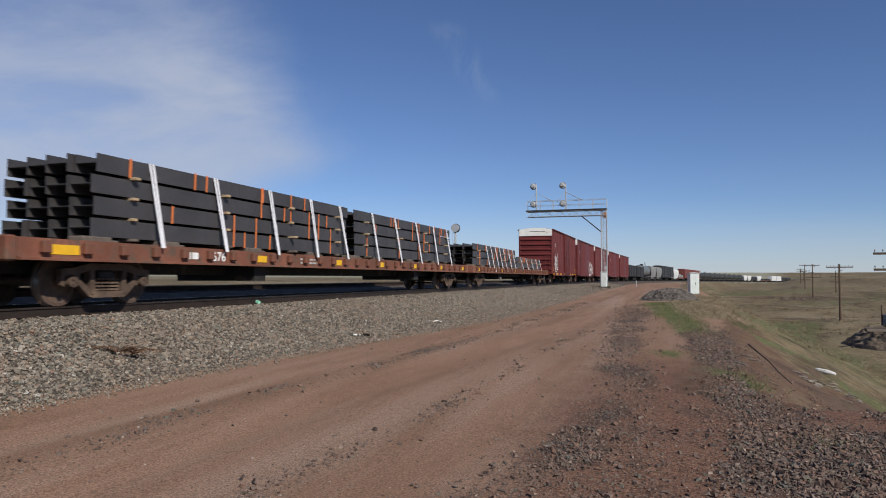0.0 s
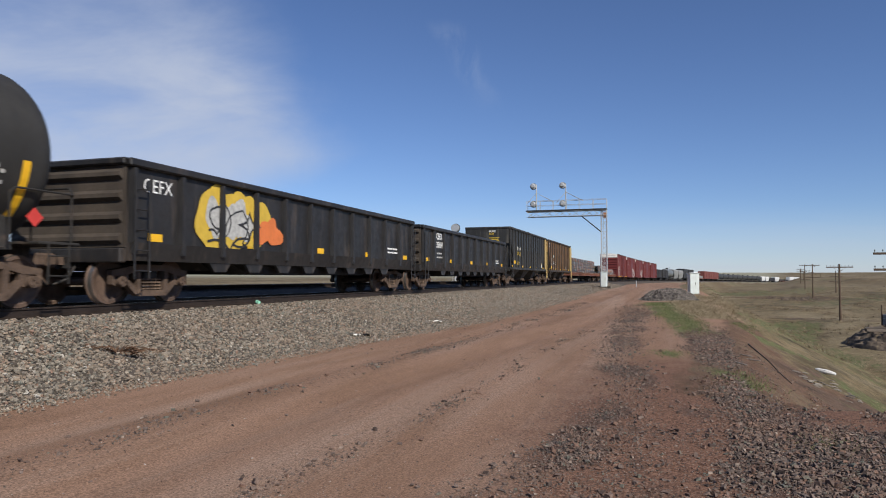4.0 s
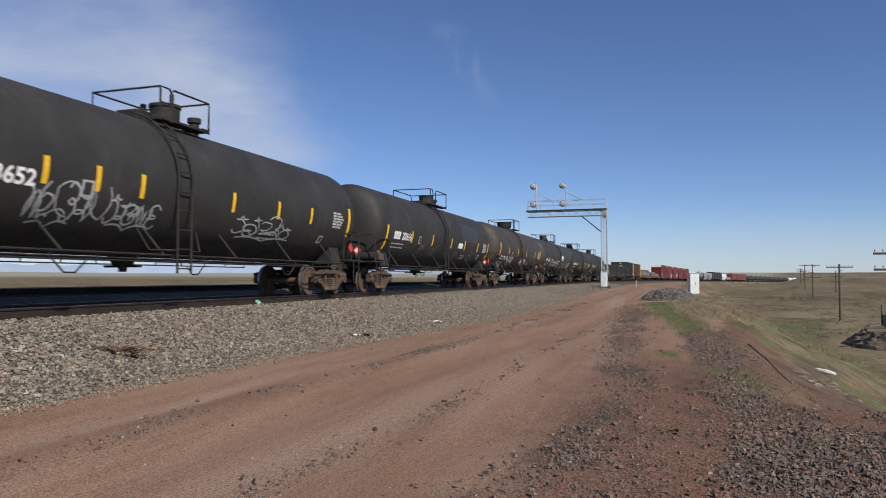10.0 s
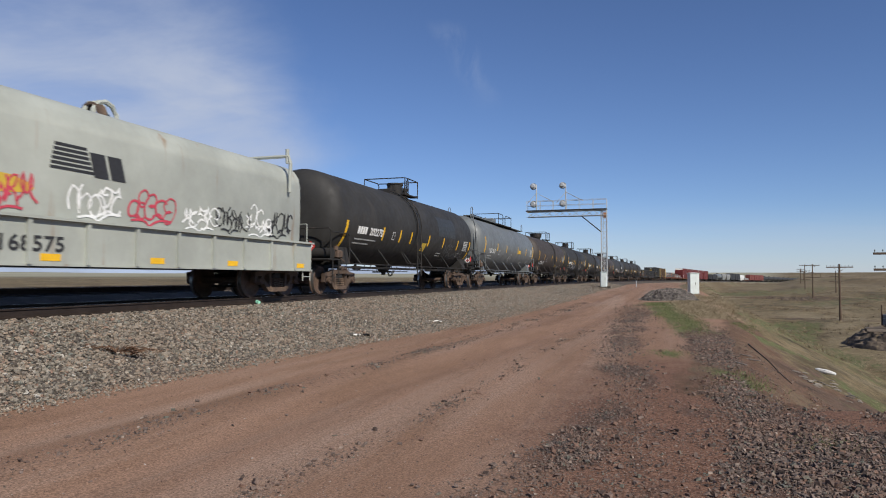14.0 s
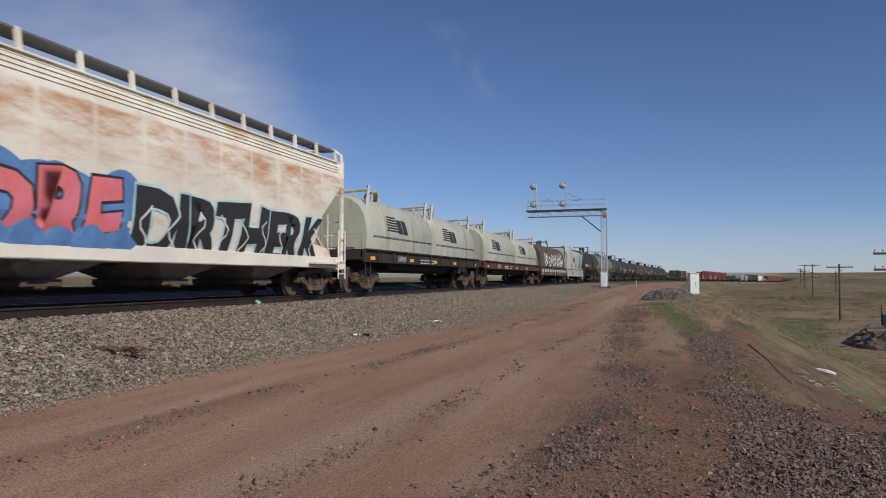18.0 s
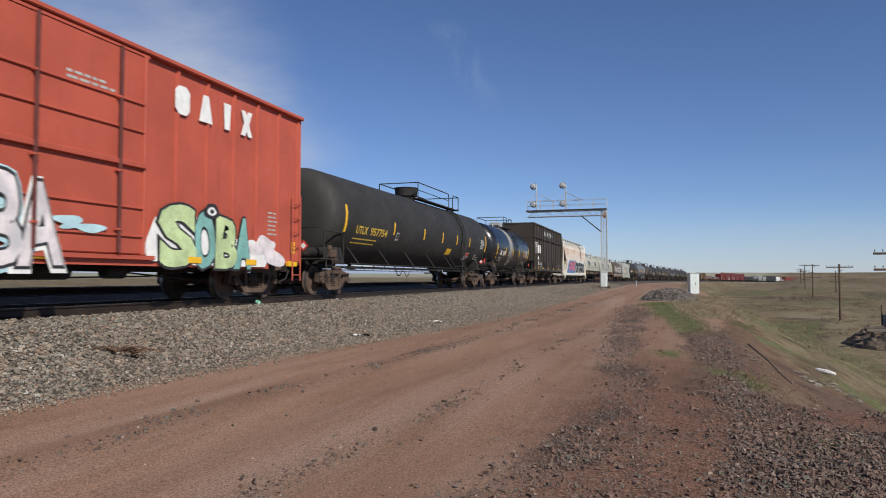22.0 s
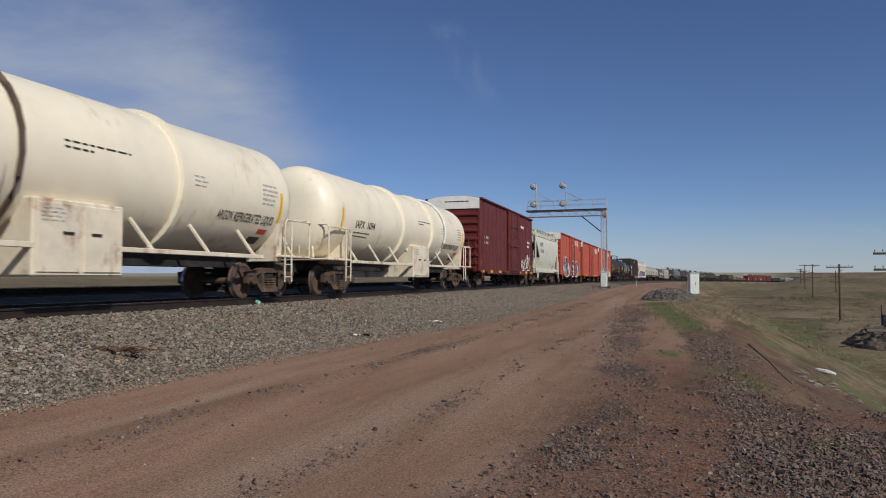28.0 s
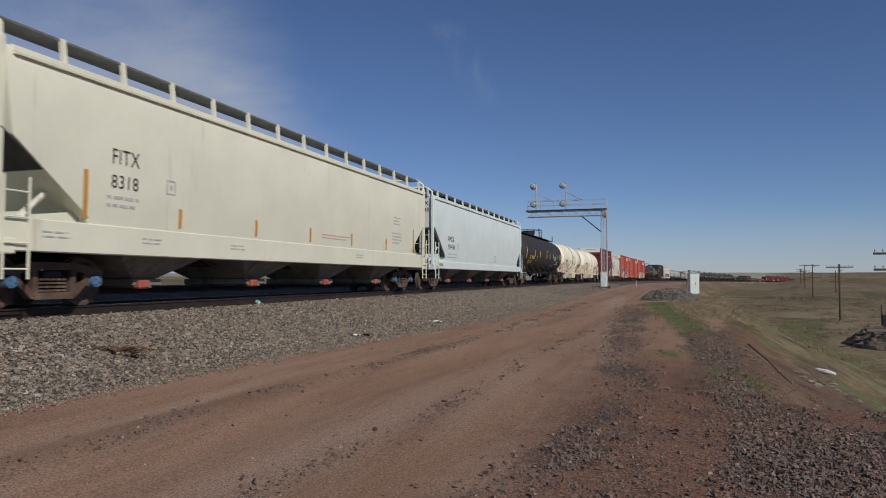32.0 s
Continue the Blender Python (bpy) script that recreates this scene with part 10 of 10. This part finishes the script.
    dm = thing("steel_drum", "blue-grey steel drum standing by the rock heap", "drum", pose(x, y, ground_z(x, y) + bank(x, y) - 0.05))
    part("barrel", Shape().rod([(0, 0, 0), (0, 0, 1.1)], 0.45, 20), material("drum paint", (0.19, 0.20, 0.22), 0.6, 0, 0.25, 3), dm, smooth=40)
    part("hoop", Shape().rod([(0, 0, 0.35), (0, 0, 0.39)], 0.47, 20).rod([(0, 0, 0.72), (0, 0, 0.76)], 0.47, 20), m_galv, dm)
    part("stake", Shape().rod([(-0.5, 0, -0.8), (-0.5, 0, 1.9)], 0.06, 6), m_wood, dm)


post_and_debris()


def grass():
    """Blades of dry and green grass in two joined meshes."""
    rng = np.random.default_rng(21)
    for name, label, count, mat, green in (("dry_grass", "dry tan grass on the slope and verge", 34000, material("dry grass blade", (0.260, 0.208, 0.130), 0.9, 0, 0.2, 3, island=0.35), False),
                                           ("green_grass", "short green spring grass on the verge", 26000, material("green grass blade", (0.132, 0.155, 0.060), 0.9, 0, 0.2, 3, island=0.45), True)):
        v, f = [], []
        while len(f) < count:
            y = 6.5 + (38 if green else 50) * rng.random() ** 1.5
            x = rng.uniform(-0.9, 2.6) if green else 0.8 + 14 * rng.random() ** 1.4
            if not green and rng.random() < 0.45:
                y, x = rng.uniform(25, 52), rng.uniform(0.4, 3.6)
            d = x - lerp(y, CREST)
            clump = noise.noise((x * 1.3, y * 0.10, 9)) + 0.6 * noise.noise((x * 4, y * 0.35, 2))
            if green:
                share = cover(x, y, GREEN)
                if share < 0.15 or clump < 0.55 - share * 0.85:
                    continue
                h = rng.uniform(0.015, 0.05)
            else:
                dead = cover(x, y, DEADGRASS)
                if dead < 0.25 and (d < 0 or y > 22 + 6 * rng.random()):
                    continue
                if d > 0.8 and dead < 0.25 and rng.random() < 0.75:
                    continue
                bare = cover(x, y, REDSOIL)
                if clump < -0.15 + 0.65 * bare - 0.3 * dead:
                    continue
                h = rng.uniform(0.014, 0.036) * (1 + 3.2 * dead) * (1 - 0.4 * bare)
            g = ground_z(x, y)
            for _ in range(4):
                a = rng.uniform(0, 6.28)
                dx, dy = rng.normal(0, 0.10 + 0.006 * y, 2)
                w = 0.0025 + 0.00026 * y
                o = len(v)
                v += [(x + dx - w * math.cos(a), y + dy - w * math.sin(a), g - 0.02), (x + dx + w * math.cos(a), y + dy + w * math.sin(a), g - 0.02), (x + dx + rng.normal(0, h * 1.1), y + dy + rng.normal(0, h * 1.1), g + h * 0.8)]
                f.append((o, o + 1, o + 2))
        me = bpy.data.meshes.new(name)
        me.from_pydata(v, [], f)
        me.materials.append(mat)
        tagged(new(name, me), label, "grass", kind="stuff")


grass()


def scrub():
    """Brown tufts of dead scrub along the slope's crest and over the valley."""
    rng = np.random.default_rng(33)
    v, f = [], []
    tufts = 0
    while tufts < 1000:
        if rng.random() < 0.5:
            y = 17 + 30 * rng.random()
            x = lerp(y, CREST) + rng.normal(0.5, 0.6)
            h0 = rng.uniform(0.04, 0.11)
        else:
            y = 46 + 175 * rng.random() ** 1.3
            x = 4 + (0.40 * y + 4) * rng.random()
            h0 = rng.uniform(0.08, 0.30)
        if noise.noise((x * 0.16, y * 0.07, 14)) + 0.5 * noise.noise((x * 0.6, y * 0.3, 3)) < 0.12:
            continue
        tufts += 1
        g = ground_z(x, y)
        for _ in range(26):
            a = rng.uniform(0, 6.28)
            dx, dy = rng.normal(0, h0 * 1.6, 2)
            w = 0.003 + 0.00035 * y
            o = len(v)
            h = h0 * rng.uniform(0.4, 1.0)
            v += [(x + dx - w * math.cos(a), y + dy - w * math.sin(a), g - 0.03), (x + dx + w * math.cos(a), y + dy + w * math.sin(a), g - 0.03), (x + dx + rng.normal(0, h * 0.7), y + dy + rng.normal(0, h * 0.7), g + h)]
            f.append((o, o + 1, o + 2))
    me = bpy.data.meshes.new("scrub_tufts")
    me.from_pydata(v, [], f)
    me.materials.append(material("dead scrub", (0.20, 0.155, 0.100), 0.95, 0, 0.2, 3, island=0.5))
    tagged(new("scrub_tufts", me), "brown dead scrub tufts scattered over the valley", "scrub", kind="stuff")


scrub()


def distance():
    """Low blue hills on the skyline."""
    # the haze of distance is put into the hills' colour as pale blue
    m_hill = material("hazy far hills", (0.30, 0.36, 0.48), 1.0, 0, 0.1, 0.002)
    v, f = [], []
    n = 120
    for i in range(n + 1):
        a = radians(95 + 55 * i / n)
        h = 92 + 46 * noise.noise((i * 0.10, 0.3, 0)) + 14 * noise.noise((i * 0.4, 3.3, 0))
        r = 4300
        v += [(r * math.cos(a), r * math.sin(a), -60), (r * math.cos(a), r * math.sin(a), max(4, h) * ease(i / 14) * ease((n - i) / 20))]
    for i in range(n):
        f.append((2 * i, 2 * i + 2, 2 * i + 3, 2 * i + 1))
    me = bpy.data.meshes.new("backdrop")
    me.from_pydata(v, [], f)
    me.materials.append(m_hill)
    tagged(new("backdrop", me), "low hazy blue hills on the skyline", "hills", kind="structure")


distance()

# ---- what moves: every car rolls ahead along the track ----
SPEED = 17.2


def motions():
    times = [2.0 * k for k in range(17)]
    for car, mid, sets, near in CARS:
        rows = []
        for t in times:
            x, y, z, h = on_track(mid + SPEED * t)
            rows.append((t, pose(x, y, z, 0, 0, h)))
        walk(car, rows)
        # wheels turn while their car is near the road
        ta, tb = (-14 - mid) / SPEED, (70 - mid) / SPEED
        ta, tb = max(0.0, ta), min(32.0, tb)
        if not sets or tb <= ta:
            continue
        turn = -math.degrees(SPEED / WHEEL_R)
        for ws, dy in sets:
            k0, k1 = math.ceil(ta * FPS), math.floor(tb * FPS)
            rows = [(k / FPS, pose(0, dy, WHEEL_R, turn * (k - k0) / FPS)) for k in range(k0, k1 + 1)]
            if rows[0][0] > 0:
                rows.insert(0, (0.0, rows[0][1]))
            if rows[-1][0] < 32:
                rows.append((32.0, rows[-1][1]))
            walk(ws, rows)


motions()
